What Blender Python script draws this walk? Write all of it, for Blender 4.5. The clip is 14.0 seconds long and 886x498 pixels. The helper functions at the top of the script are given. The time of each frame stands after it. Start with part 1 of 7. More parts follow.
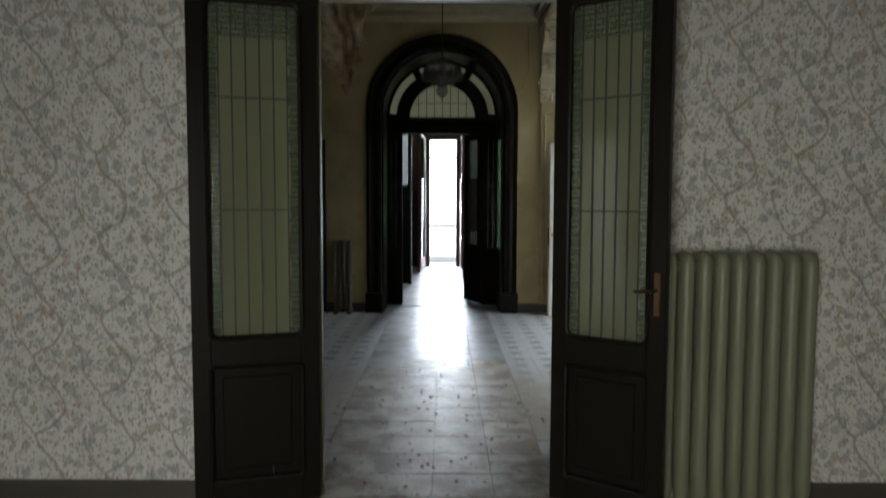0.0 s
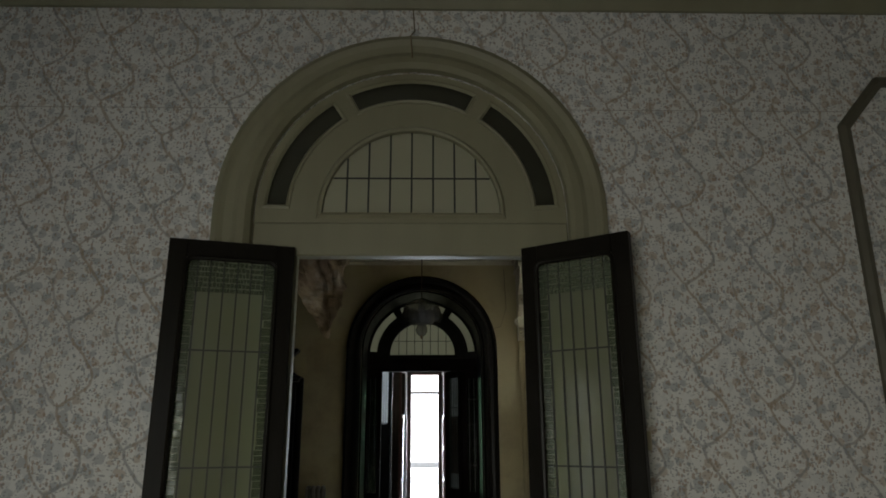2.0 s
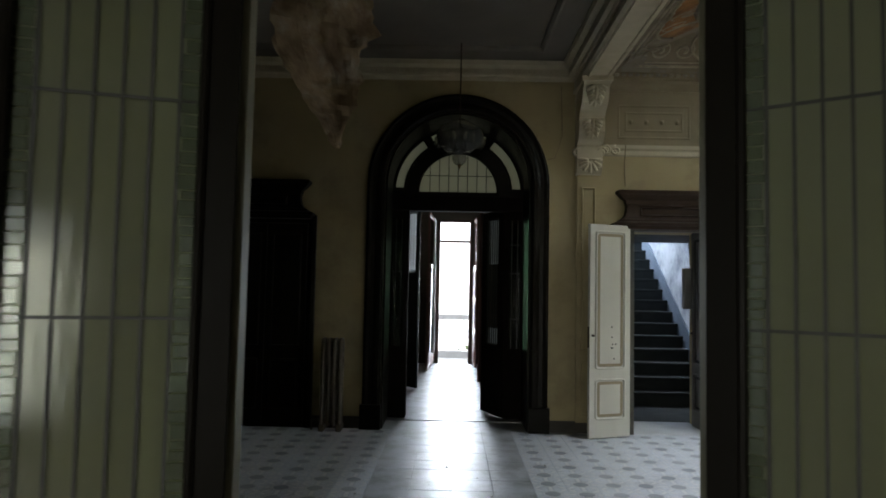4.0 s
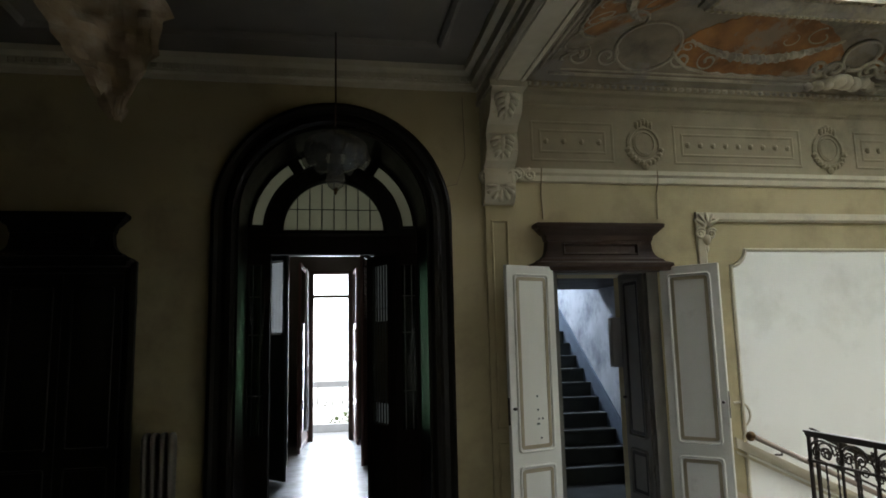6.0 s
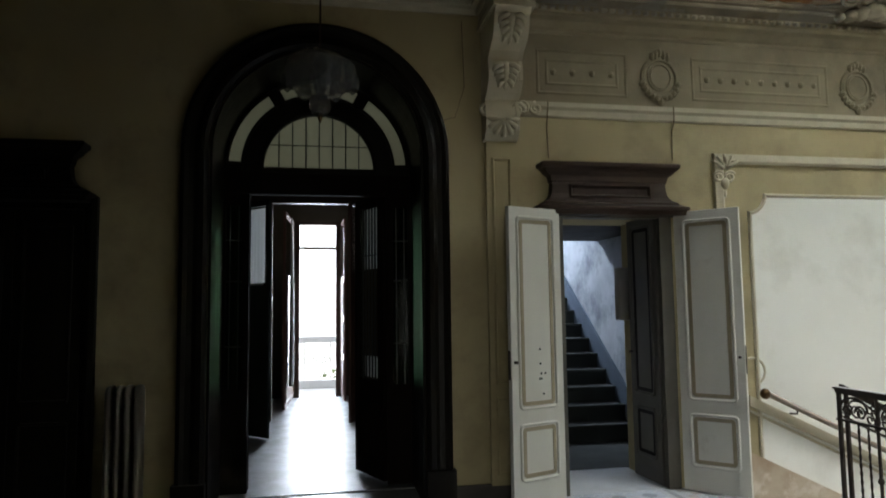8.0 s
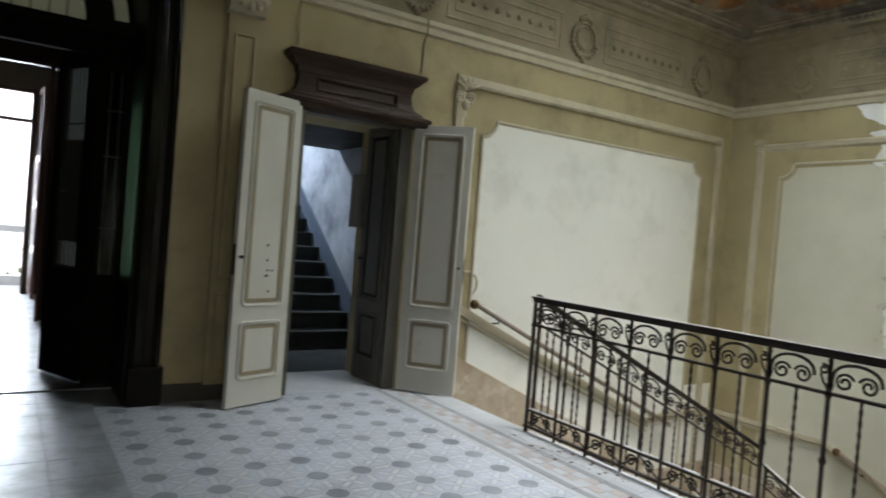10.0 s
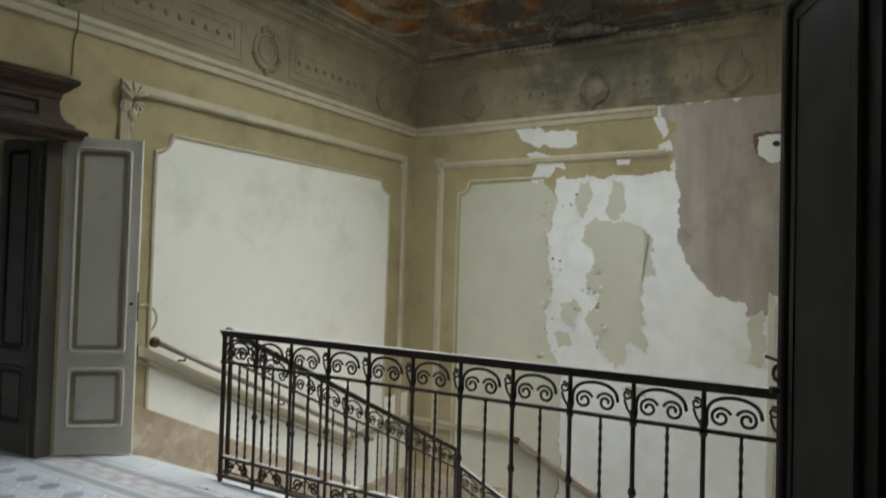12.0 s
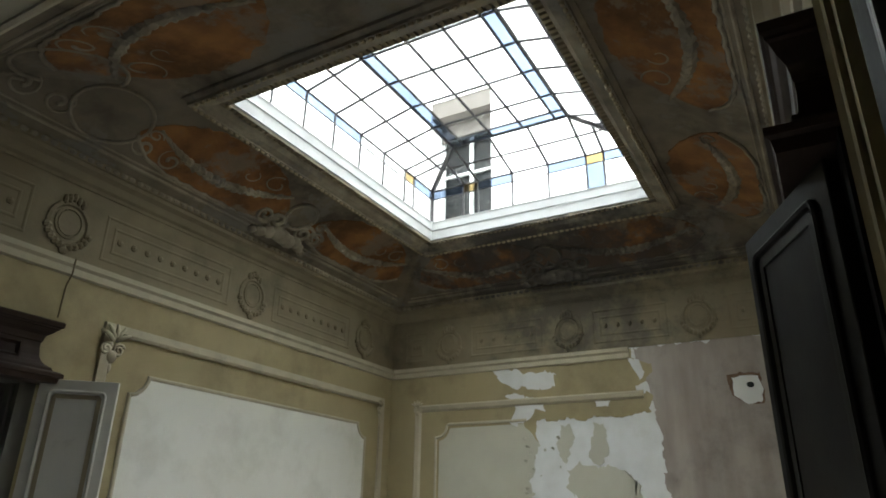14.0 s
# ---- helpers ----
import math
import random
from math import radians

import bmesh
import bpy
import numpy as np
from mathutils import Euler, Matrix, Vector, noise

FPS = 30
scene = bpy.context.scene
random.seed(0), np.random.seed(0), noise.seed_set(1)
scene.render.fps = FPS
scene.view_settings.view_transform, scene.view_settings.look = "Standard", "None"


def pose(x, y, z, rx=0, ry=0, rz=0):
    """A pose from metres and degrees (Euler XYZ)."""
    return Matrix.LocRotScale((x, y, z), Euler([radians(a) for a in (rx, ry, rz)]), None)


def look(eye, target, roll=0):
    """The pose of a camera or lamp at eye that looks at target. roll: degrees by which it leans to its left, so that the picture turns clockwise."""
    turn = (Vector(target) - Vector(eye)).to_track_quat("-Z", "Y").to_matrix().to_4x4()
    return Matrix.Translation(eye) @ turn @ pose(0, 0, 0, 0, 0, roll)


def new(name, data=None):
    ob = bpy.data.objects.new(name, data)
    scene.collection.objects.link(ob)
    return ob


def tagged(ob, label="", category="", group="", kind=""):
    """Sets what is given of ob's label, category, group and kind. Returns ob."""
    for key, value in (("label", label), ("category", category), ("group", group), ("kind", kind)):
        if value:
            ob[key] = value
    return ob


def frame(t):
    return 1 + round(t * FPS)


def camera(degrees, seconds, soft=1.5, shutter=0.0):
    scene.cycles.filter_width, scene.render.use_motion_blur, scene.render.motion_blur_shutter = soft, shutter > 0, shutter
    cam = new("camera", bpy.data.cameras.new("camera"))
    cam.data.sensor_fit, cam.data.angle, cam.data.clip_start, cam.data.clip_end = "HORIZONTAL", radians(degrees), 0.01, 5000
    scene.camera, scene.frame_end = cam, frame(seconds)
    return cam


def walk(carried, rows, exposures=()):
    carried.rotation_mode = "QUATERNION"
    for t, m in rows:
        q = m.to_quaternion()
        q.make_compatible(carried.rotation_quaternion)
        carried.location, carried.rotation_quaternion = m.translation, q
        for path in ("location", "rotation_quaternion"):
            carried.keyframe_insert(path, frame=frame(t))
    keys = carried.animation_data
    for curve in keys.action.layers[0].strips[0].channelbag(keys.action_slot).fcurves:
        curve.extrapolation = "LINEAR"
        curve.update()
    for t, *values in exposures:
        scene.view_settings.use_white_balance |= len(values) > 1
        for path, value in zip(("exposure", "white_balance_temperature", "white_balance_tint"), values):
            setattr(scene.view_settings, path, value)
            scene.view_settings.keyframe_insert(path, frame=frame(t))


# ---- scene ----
cam = camera(66.8, 14.0, soft=1.7, shutter=0.4)
PATH = [
    (0, (0.03, 0.579, 1.508), (0.027, 2.575, 1.37), 0.2),
    (0.5, (0.032, 0.583, 1.536), (0.034, 2.578, 1.684), -0.6),
    (1, (0.04, 0.567, 1.575), (0.066, 2.526, 1.977), -0.8),
    (1.5, (0.057, 0.561, 1.604), (0.095, 2.496, 2.106), 0.2),
    (2, (0.095, 0.568, 1.607), (0.136, 2.495, 2.142), -0.2),
    (2.5, (0.121, 0.732, 1.544), (0.088, 2.717, 1.789), 0.6),
    (2.7, (0.092, 0.872, 1.497), (0.015, 2.866, 1.625), 1.5),
    (5, (-0.081, 3.324, 1.599), (0.083, 5.314, 1.718), 0.4),
    (5.5, (-0.092, 3.705, 1.605), (0.219, 5.669, 1.813), -0.2),
    (6, (-0.059, 3.98, 1.615), (0.279, 5.93, 1.901), -1.3),
    (6.5, (0.007, 4.186, 1.612), (0.349, 6.137, 1.881), -0.4),
    (7, (0.039, 4.324, 1.601), (0.375, 6.278, 1.867), -0.5),
    (7.2, (0.034, 4.37, 1.597), (0.375, 6.321, 1.878), -0.8),
    (9.3, (-0.097, 4.694, 1.357), (0.509, 6.596, 1.27), 3.6),
    (9.5, (-0.095, 4.717, 1.349), (0.654, 6.57, 1.269), 4.4),
    (10, (0.03, 4.691, 1.349), (1.13, 6.361, 1.312), 4.6),
    (10.5, (0.173, 4.702, 1.352), (1.379, 6.297, 1.303), 2.9),
    (11, (0.292, 4.713, 1.378), (1.694, 6.132, 1.233), 2.6),
    (11.5, (0.3, 4.811, 1.404), (1.928, 5.968, 1.296), 2.5),
    (12, (0.264, 4.857, 1.425), (1.969, 5.901, 1.477), 1.6),
    (12.5, (0.239, 4.89, 1.434), (1.963, 5.865, 1.71), 0.9),
    (13, (0.232, 4.88, 1.403), (1.929, 5.814, 1.901), 0.7),
    (13.5, (0.225, 4.883, 1.398), (1.86, 5.82, 2.068), 1.3),
    (14, (0.2, 4.907, 1.409), (1.813, 5.821, 2.158), 1.1),
]
EXPOSURES = [(0, 2.42), (0.6, 2.15), (1.5, 2.05), (2.7, 2.2), (4.8, 1.88), (11, 1.94), (12, 1.85), (13, 1.52), (14, 1.32)]
walk(cam, [(t, look(eye, target, roll)) for t, eye, target, roll in PATH], EXPOSURES)

# ---- light ----
world = bpy.data.worlds.new("world")
scene.world = world
world.use_nodes = True
wn = world.node_tree
sky = wn.nodes.new("ShaderNodeTexSky")
sky.sky_type = "NISHITA"
sky.sun_disc = False
sky.sun_elevation = radians(55)
sky.sun_rotation = radians(200)
sky.dust_density = 4.0
soften = wn.nodes.new("ShaderNodeMix")
soften.data_type = "RGBA"
soften.inputs[0].default_value = 0.75
soften.inputs[7].default_value = (7.5, 7.8, 8.2, 1)
wn.links.new(sky.outputs[0], soften.inputs[6])
wn.links.new(soften.outputs[2], wn.nodes["Background"].inputs[0])
wn.nodes["Background"].inputs[1].default_value = 0.13

sun_data = bpy.data.lights.new("sun", "SUN")
sun_data.energy = 0.5
sun_data.angle = radians(20)
sun_data.color = (1.0, 0.96, 0.9)
sun = new("sun", sun_data)
sun.matrix_world = look((0, 0, 30), (4, 9, 0))


def window_light(name, eye, target, w, h, watts, color=(0.86, 0.93, 1.0), spread=180):
    d = bpy.data.lights.new(name, "AREA")
    d.shape, d.size, d.size_y, d.energy, d.color = "RECTANGLE", w, h, watts, color
    d.spread = radians(spread)
    ob = new(name, d)
    ob.matrix_world = look(eye, target)
    return ob


# daylight entering by the openings
# lamp high above the lantern stands in for the open sky
window_light("skylight_daylight", (5.5, 7.9, 12.4), (5.5, 7.9, 0), 7.6, 7.4, 1180, (0.92, 0.965, 1.0))
window_light("balcony_daylight", (0, 16.75, 1.6), (0, 10, 0.6), 0.7, 2.7, 46, (0.80, 0.90, 1.0))
# lamp in the added window behind the viewpoint
window_light("added_window_daylight", (-1.2, -1.72, 1.10), (1.5, 3.9, -0.9), 1.2, 1.6, 7.4, (0.97, 0.965, 0.815), 120)
window_light("upper_stair_daylight", (1.95, 15.5, 4.8), (3.5, 14.8, 3.8), 0.6, 0.8, 50, (0.74, 0.86, 1.0), 100)


# ---- materials ----
def material(name, base, rough=0.7, metal=0.0, second=None, scale=6.0, amount=0.5, bump=0.15, bump_scale=60.0,
             stain=None, stain_scale=1.3, stain_edge=(0.52, 0.7), spec=0.5, grain=None, random=0.0):
    """Base colour varied at two scales, with stains and relief; grain stretches the fine noise along one axis."""
    m = bpy.data.materials.new(name)
    m.use_nodes = True
    nt = m.node_tree
    N, L = nt.nodes, nt.links
    b = N["Principled BSDF"]
    b.inputs["Metallic"].default_value = metal
    b.inputs["Specular IOR Level"].default_value = spec
    co = N.new("ShaderNodeTexCoord")
    geo = N.new("ShaderNodeNewGeometry")
    mp = N.new("ShaderNodeMapping")
    L.new(geo.outputs["Position"], mp.inputs[0])
    if grain:
        mp.inputs["Scale"].default_value = grain
    n1 = N.new("ShaderNodeTexNoise")
    n1.inputs["Scale"].default_value, n1.inputs["Detail"].default_value = scale, 8
    L.new(mp.outputs[0], n1.inputs["Vector"])
    mix = N.new("ShaderNodeMix")
    mix.data_type = "RGBA"
    c2 = second or tuple(c * 0.75 for c in base)
    mix.inputs[6].default_value, mix.inputs[7].default_value = (*base, 1), (*c2, 1)
    ramp = N.new("ShaderNodeMapRange")
    ramp.inputs[1].default_value, ramp.inputs[2].default_value = 0.35, 0.7
    ramp.inputs[4].default_value = amount
    L.new(n1.outputs[0], ramp.inputs[0])
    L.new(ramp.outputs[0], mix.inputs[0])
    out = mix.outputs[2]
    if stain:
        n2 = N.new("ShaderNodeTexNoise")
        n2.inputs["Scale"].default_value, n2.inputs["Detail"].default_value, n2.inputs["Roughness"].default_value = stain_scale, 10, 0.65
        L.new(geo.outputs["Position"], n2.inputs["Vector"])
        r2 = N.new("ShaderNodeMapRange")
        r2.inputs[1].default_value, r2.inputs[2].default_value = stain_edge
        L.new(n2.outputs[0], r2.inputs[0])
        mx = N.new("ShaderNodeMix")
        mx.data_type = "RGBA"
        mx.inputs[7].default_value = (*stain, 1)
        L.new(out, mx.inputs[6])
        L.new(r2.outputs[0], mx.inputs[0])
        out = mx.outputs[2]
    if random:
        info = N.new("ShaderNodeObjectInfo")
        hs = N.new("ShaderNodeHueSaturation")
        rr = N.new("ShaderNodeMapRange")
        rr.inputs[3].default_value, rr.inputs[4].default_value = 1 - random, 1 + random
        L.new(info.outputs["Random"], rr.inputs[0])
        L.new(rr.outputs[0], hs.inputs["Value"])
        L.new(out, hs.inputs["Color"])
        out = hs.outputs[0]
    L.new(out, b.inputs["Base Color"])
    n3 = N.new("ShaderNodeTexNoise")
    n3.inputs["Scale"].default_value, n3.inputs["Detail"].default_value = bump_scale, 6
    L.new(mp.outputs[0], n3.inputs["Vector"])
    bp = N.new("ShaderNodeBump")
    bp.inputs["Strength"].default_value, bp.inputs["Distance"].default_value = bump, 0.004
    L.new(n3.outputs[0], bp.inputs["Height"])
    L.new(bp.outputs[0], b.inputs["Normal"])
    rg = N.new("ShaderNodeMapRange")
    rg.inputs[3].default_value, rg.inputs[4].default_value = max(0.02, rough - 0.12), min(1, rough + 0.12)
    L.new(n1.outputs[0], rg.inputs[0])
    L.new(rg.outputs[0], b.inputs["Roughness"])
    m["out"] = 0
    return m


def mathn(nt, op, a, b=None, c=None):
    n = nt.nodes.new("ShaderNodeMath")
    n.operation = op
    for i, v in enumerate((a, b, c)):
        if v is None:
            continue
        if isinstance(v, (int, float)):
            n.inputs[i].default_value = v
        else:
            nt.links.new(v, n.inputs[i])
    return n.outputs[0]


def glass(name, tint=(0.95, 0.97, 0.95), rough=0.02, frost=0.0, shine=0.04):
    m = bpy.data.materials.new(name)
    m.use_nodes = True
    nt = m.node_tree
    N, L = nt.nodes, nt.links
    N.remove(N["Principled BSDF"])
    tr = N.new("ShaderNodeBsdfTransparent")
    tr.inputs[0].default_value = (*tint, 1)
    gl = N.new("ShaderNodeBsdfGlossy")
    gl.inputs["Roughness"].default_value = rough
    nz = N.new("ShaderNodeTexNoise")
    nz.inputs["Scale"].default_value = 9
    bp = N.new("ShaderNodeBump")
    bp.inputs["Strength"].default_value, bp.inputs["Distance"].default_value = 0.12, 0.01
    L.new(nz.outputs[0], bp.inputs["Height"])
    L.new(bp.outputs[0], gl.inputs["Normal"])
    lw = N.new("ShaderNodeLayerWeight")
    lw.inputs[0].default_value = 0.5
    fr = mathn(nt, "ADD", mathn(nt, "MULTIPLY", mathn(nt, "POWER", lw.outputs["Facing"], 4.0), 0.55), shine)
    mx = N.new("ShaderNodeMixShader")
    L.new(fr, mx.inputs[0])
    L.new(tr.outputs[0], mx.inputs[1])
    L.new(gl.outputs[0], mx.inputs[2])
    last = mx
    if frost:
        df = N.new("ShaderNodeBsdfTranslucent")
        df.inputs[0].default_value = (*tint, 1)
        d2 = N.new("ShaderNodeBsdfDiffuse")
        d2.inputs[0].default_value = (*[c * 0.8 for c in tint], 1)
        ad = N.new("ShaderNodeMixShader")
        ad.inputs[0].default_value = 0.45
        L.new(df.outputs[0], ad.inputs[1])
        L.new(d2.outputs[0], ad.inputs[2])
        m2 = N.new("ShaderNodeMixShader")
        m2.inputs[0].default_value = frost
        L.new(mx.outputs[0], m2.inputs[1])
        L.new(ad.outputs[0], m2.inputs[2])
        last = m2
    L.new(last.outputs[0], N["Material Output"].inputs[0])
    return m


def wallpaper_material():
    """Pale grey paper printed with branching stems in a half-drop repeat, sprigs, buds and small leaves."""
    m = material("wallpaper", (0.72, 0.71, 0.685), 0.75, second=(0.64, 0.63, 0.61), scale=3.0, bump=0.1, bump_scale=140, spec=0.3,
                 stain=(0.55, 0.535, 0.50), stain_scale=1.1, stain_edge=(0.52, 0.85))
    nt = m.node_tree
    N, L = nt.nodes, nt.links
    b = N["Principled BSDF"]
    old = b.inputs["Base Color"].links[0].from_socket
    geo = N.new("ShaderNodeNewGeometry")

    def op(kind, *v):
        return mathn(nt, kind, *v)

    def noise_of(scale, detail=2, rough=0.5):
        n = N.new("ShaderNodeTexNoise")
        n.inputs["Scale"].default_value, n.inputs["Detail"].default_value, n.inputs["Roughness"].default_value = scale, detail, rough
        L.new(geo.outputs["Position"], n.inputs["Vector"])
        return n

    def over(under, colour, mask):
        mx = N.new("ShaderNodeMix")
        mx.data_type = "RGBA"
        mx.inputs[7].default_value = (*colour, 1)
        L.new(under, mx.inputs[6])
        L.new(mask, mx.inputs[0])
        return mx.outputs[2]

    def soft(value, edge, width):
        """1 where value is under edge, fading over width."""
        r = N.new("ShaderNodeMapRange")
        r.inputs[1].default_value, r.inputs[2].default_value, r.inputs[3].default_value, r.inputs[4].default_value = edge, edge + width, 1.0, 0.0
        L.new(value, r.inputs[0])
        return r.outputs[0]

    def window(value, lo, hi):
        return op("MULTIPLY", op("GREATER_THAN", value, lo), op("LESS_THAN", value, hi))

    sep = N.new("ShaderNodeSeparateXYZ")
    L.new(geo.outputs["Position"], sep.inputs[0])
    wob = noise_of(9, 2)
    wob_sep = N.new("ShaderNodeSeparateColor")
    L.new(wob.outputs["Color"], wob_sep.inputs[0])
    W, H = 0.345, 0.405
    along = op("ADD", sep.outputs[0], sep.outputs[1])
    u = op("ADD", op("DIVIDE", op("ADD", along, 40.0), W), op("MULTIPLY", op("SUBTRACT", wob_sep.outputs[0], 0.5), 0.10))
    col, fu = op("FLOOR", u), op("FRACT", u)
    v = op("ADD", op("ADD", op("DIVIDE", op("ADD", sep.outputs[2], 10.0), H), op("MULTIPLY", op("MODULO", col, 2), 0.5)),
           op("MULTIPLY", op("SUBTRACT", wob_sep.outputs[1], 0.5), 0.12))
    fv = op("FRACT", v)

    def line(course, width):
        """A line along fu = course(fv), as wide where it runs flat as where it runs steep."""
        here, ahead = course(fv), course(op("ADD", fv, 0.012))
        slope = op("MULTIPLY", op("SUBTRACT", ahead, here), W / H / 0.012)
        gap = op("DIVIDE", op("ABSOLUTE", op("SUBTRACT", fu, here)), op("SQRT", op("ADD", op("MULTIPLY", slope, slope), 1.0)))
        return soft(gap, width, 0.014)

    # main stem: out to one side low in the repeat, slanting back above
    def bow(f):
        swell = op("SINE", op("MULTIPLY", op("POWER", op("MINIMUM", f, 1.0), 0.66), math.pi))
        return op("ADD", op("MULTIPLY", op("POWER", op("MAXIMUM", swell, 0.0), 1.75), 0.43), 0.38)

    stem = line(bow, 0.013)
    # side branch from the fork, a tendril inside the bow and a twig beyond it
    side = op("MULTIPLY", line(lambda f: op("SUBTRACT", 0.36, op("MULTIPLY", op("SINE", op("MULTIPLY", f, 3.3)), 0.29)), 0.010), op("LESS_THAN", fv, 0.60))
    curl = op("MULTIPLY", line(lambda f: op("ADD", 0.60, op("MULTIPLY", op("SINE", op("MULTIPLY", f, 13.0)), 0.08)), 0.008), window(fv, 0.10, 0.38))
    spray = op("MULTIPLY", line(lambda f: op("SUBTRACT", 0.90, op("MULTIPLY", op("SINE", op("MULTIPLY", f, 7.0)), 0.13)), 0.008), window(fv, 0.42, 0.90))

    def sprigs(scale, edge, stretch, amount, under, colours, offset, keep):
        """Scattered printed marks, each with its own colour, missing here and there."""
        mp = N.new("ShaderNodeMapping")
        mp.inputs["Location"].default_value = (offset, offset * 0.7, offset * 1.3)
        mp.inputs["Scale"].default_value = stretch
        bend = N.new("ShaderNodeVectorMath")
        bend.operation = "MULTIPLY_ADD"
        bend.inputs[1].default_value = (0.022, 0.022, 0.022)
        nz = noise_of(38, 2)
        L.new(nz.outputs["Color"], bend.inputs[0])
        L.new(geo.outputs["Position"], bend.inputs[2])
        L.new(bend.outputs[0], mp.inputs[0])
        vo = N.new("ShaderNodeTexVoronoi")
        vo.inputs["Scale"].default_value = scale
        L.new(mp.outputs[0], vo.inputs["Vector"])
        cs = N.new("ShaderNodeSeparateColor")
        L.new(vo.outputs["Color"], cs.inputs[0])
        mark = op("MULTIPLY", soft(vo.outputs["Distance"], edge, 0.07), op("LESS_THAN", cs.outputs[0], keep))
        pick = N.new("ShaderNodeMix")
        pick.data_type = "RGBA"
        pick.inputs[6].default_value, pick.inputs[7].default_value = (*colours[0], 1), (*colours[1], 1)
        L.new(op("GREATER_THAN", cs.outputs[1], 0.55), pick.inputs[0])
        mx = N.new("ShaderNodeMix")
        mx.data_type = "RGBA"
        L.new(under, mx.inputs[6])
        L.new(pick.outputs[2], mx.inputs[7])
        L.new(op("MULTIPLY", mark, amount), mx.inputs[0])
        return mx.outputs[2]

    wash = noise_of(16, 4, 0.6)
    last = over(old, (0.50, 0.50, 0.50), op("MULTIPLY", soft(op("SUBTRACT", 1.0, wash.outputs[0]), 0.42, 0.05), 0.4))
    last = sprigs(17, 0.38, (1, 1, 1), 0.56, last, ((0.30, 0.32, 0.345), (0.40, 0.30, 0.22)), 2.0, 0.75)
    last = sprigs(46, 0.33, (1.2, 1.2, 0.75), 0.68, last, ((0.25, 0.265, 0.28), (0.33, 0.23, 0.17)), 7.0, 0.72)
    last = sprigs(78, 0.33, (0.75, 0.75, 1.25), 0.68, last, ((0.25, 0.25, 0.25), (0.34, 0.27, 0.21)), 13.0, 0.6)
    lines = op("MAXIMUM", op("MAXIMUM", stem, op("MULTIPLY", side, 0.85)), op("MAXIMUM", op("MULTIPLY", curl, 0.6), op("MULTIPLY", spray, 0.5)))
    tone = noise_of(7, 2)
    stem_colour = N.new("ShaderNodeMix")
    stem_colour.data_type = "RGBA"
    stem_colour.inputs[6].default_value, stem_colour.inputs[7].default_value = (0.26, 0.26, 0.27, 1), (0.34, 0.26, 0.19, 1)
    L.new(soft(tone.outputs[0], 0.45, 0.12), stem_colour.inputs[0])
    mx = N.new("ShaderNodeMix")
    mx.data_type = "RGBA"
    L.new(last, mx.inputs[6])
    L.new(stem_colour.outputs[2], mx.inputs[7])
    L.new(op("MULTIPLY", lines, 0.66), mx.inputs[0])
    # seams between the lengths of paper
    seam = soft(op("ABSOLUTE", op("SUBTRACT", sep.outputs[2], 3.33)), 0.0022, 0.001)
    L.new(over(mx.outputs[2], (0.33, 0.30, 0.27), op("MULTIPLY", seam, 0.7)), b.inputs["Base Color"])
    return m


TILE, TILE_X, TILE_Y = 0.262, 1.934, 8.429


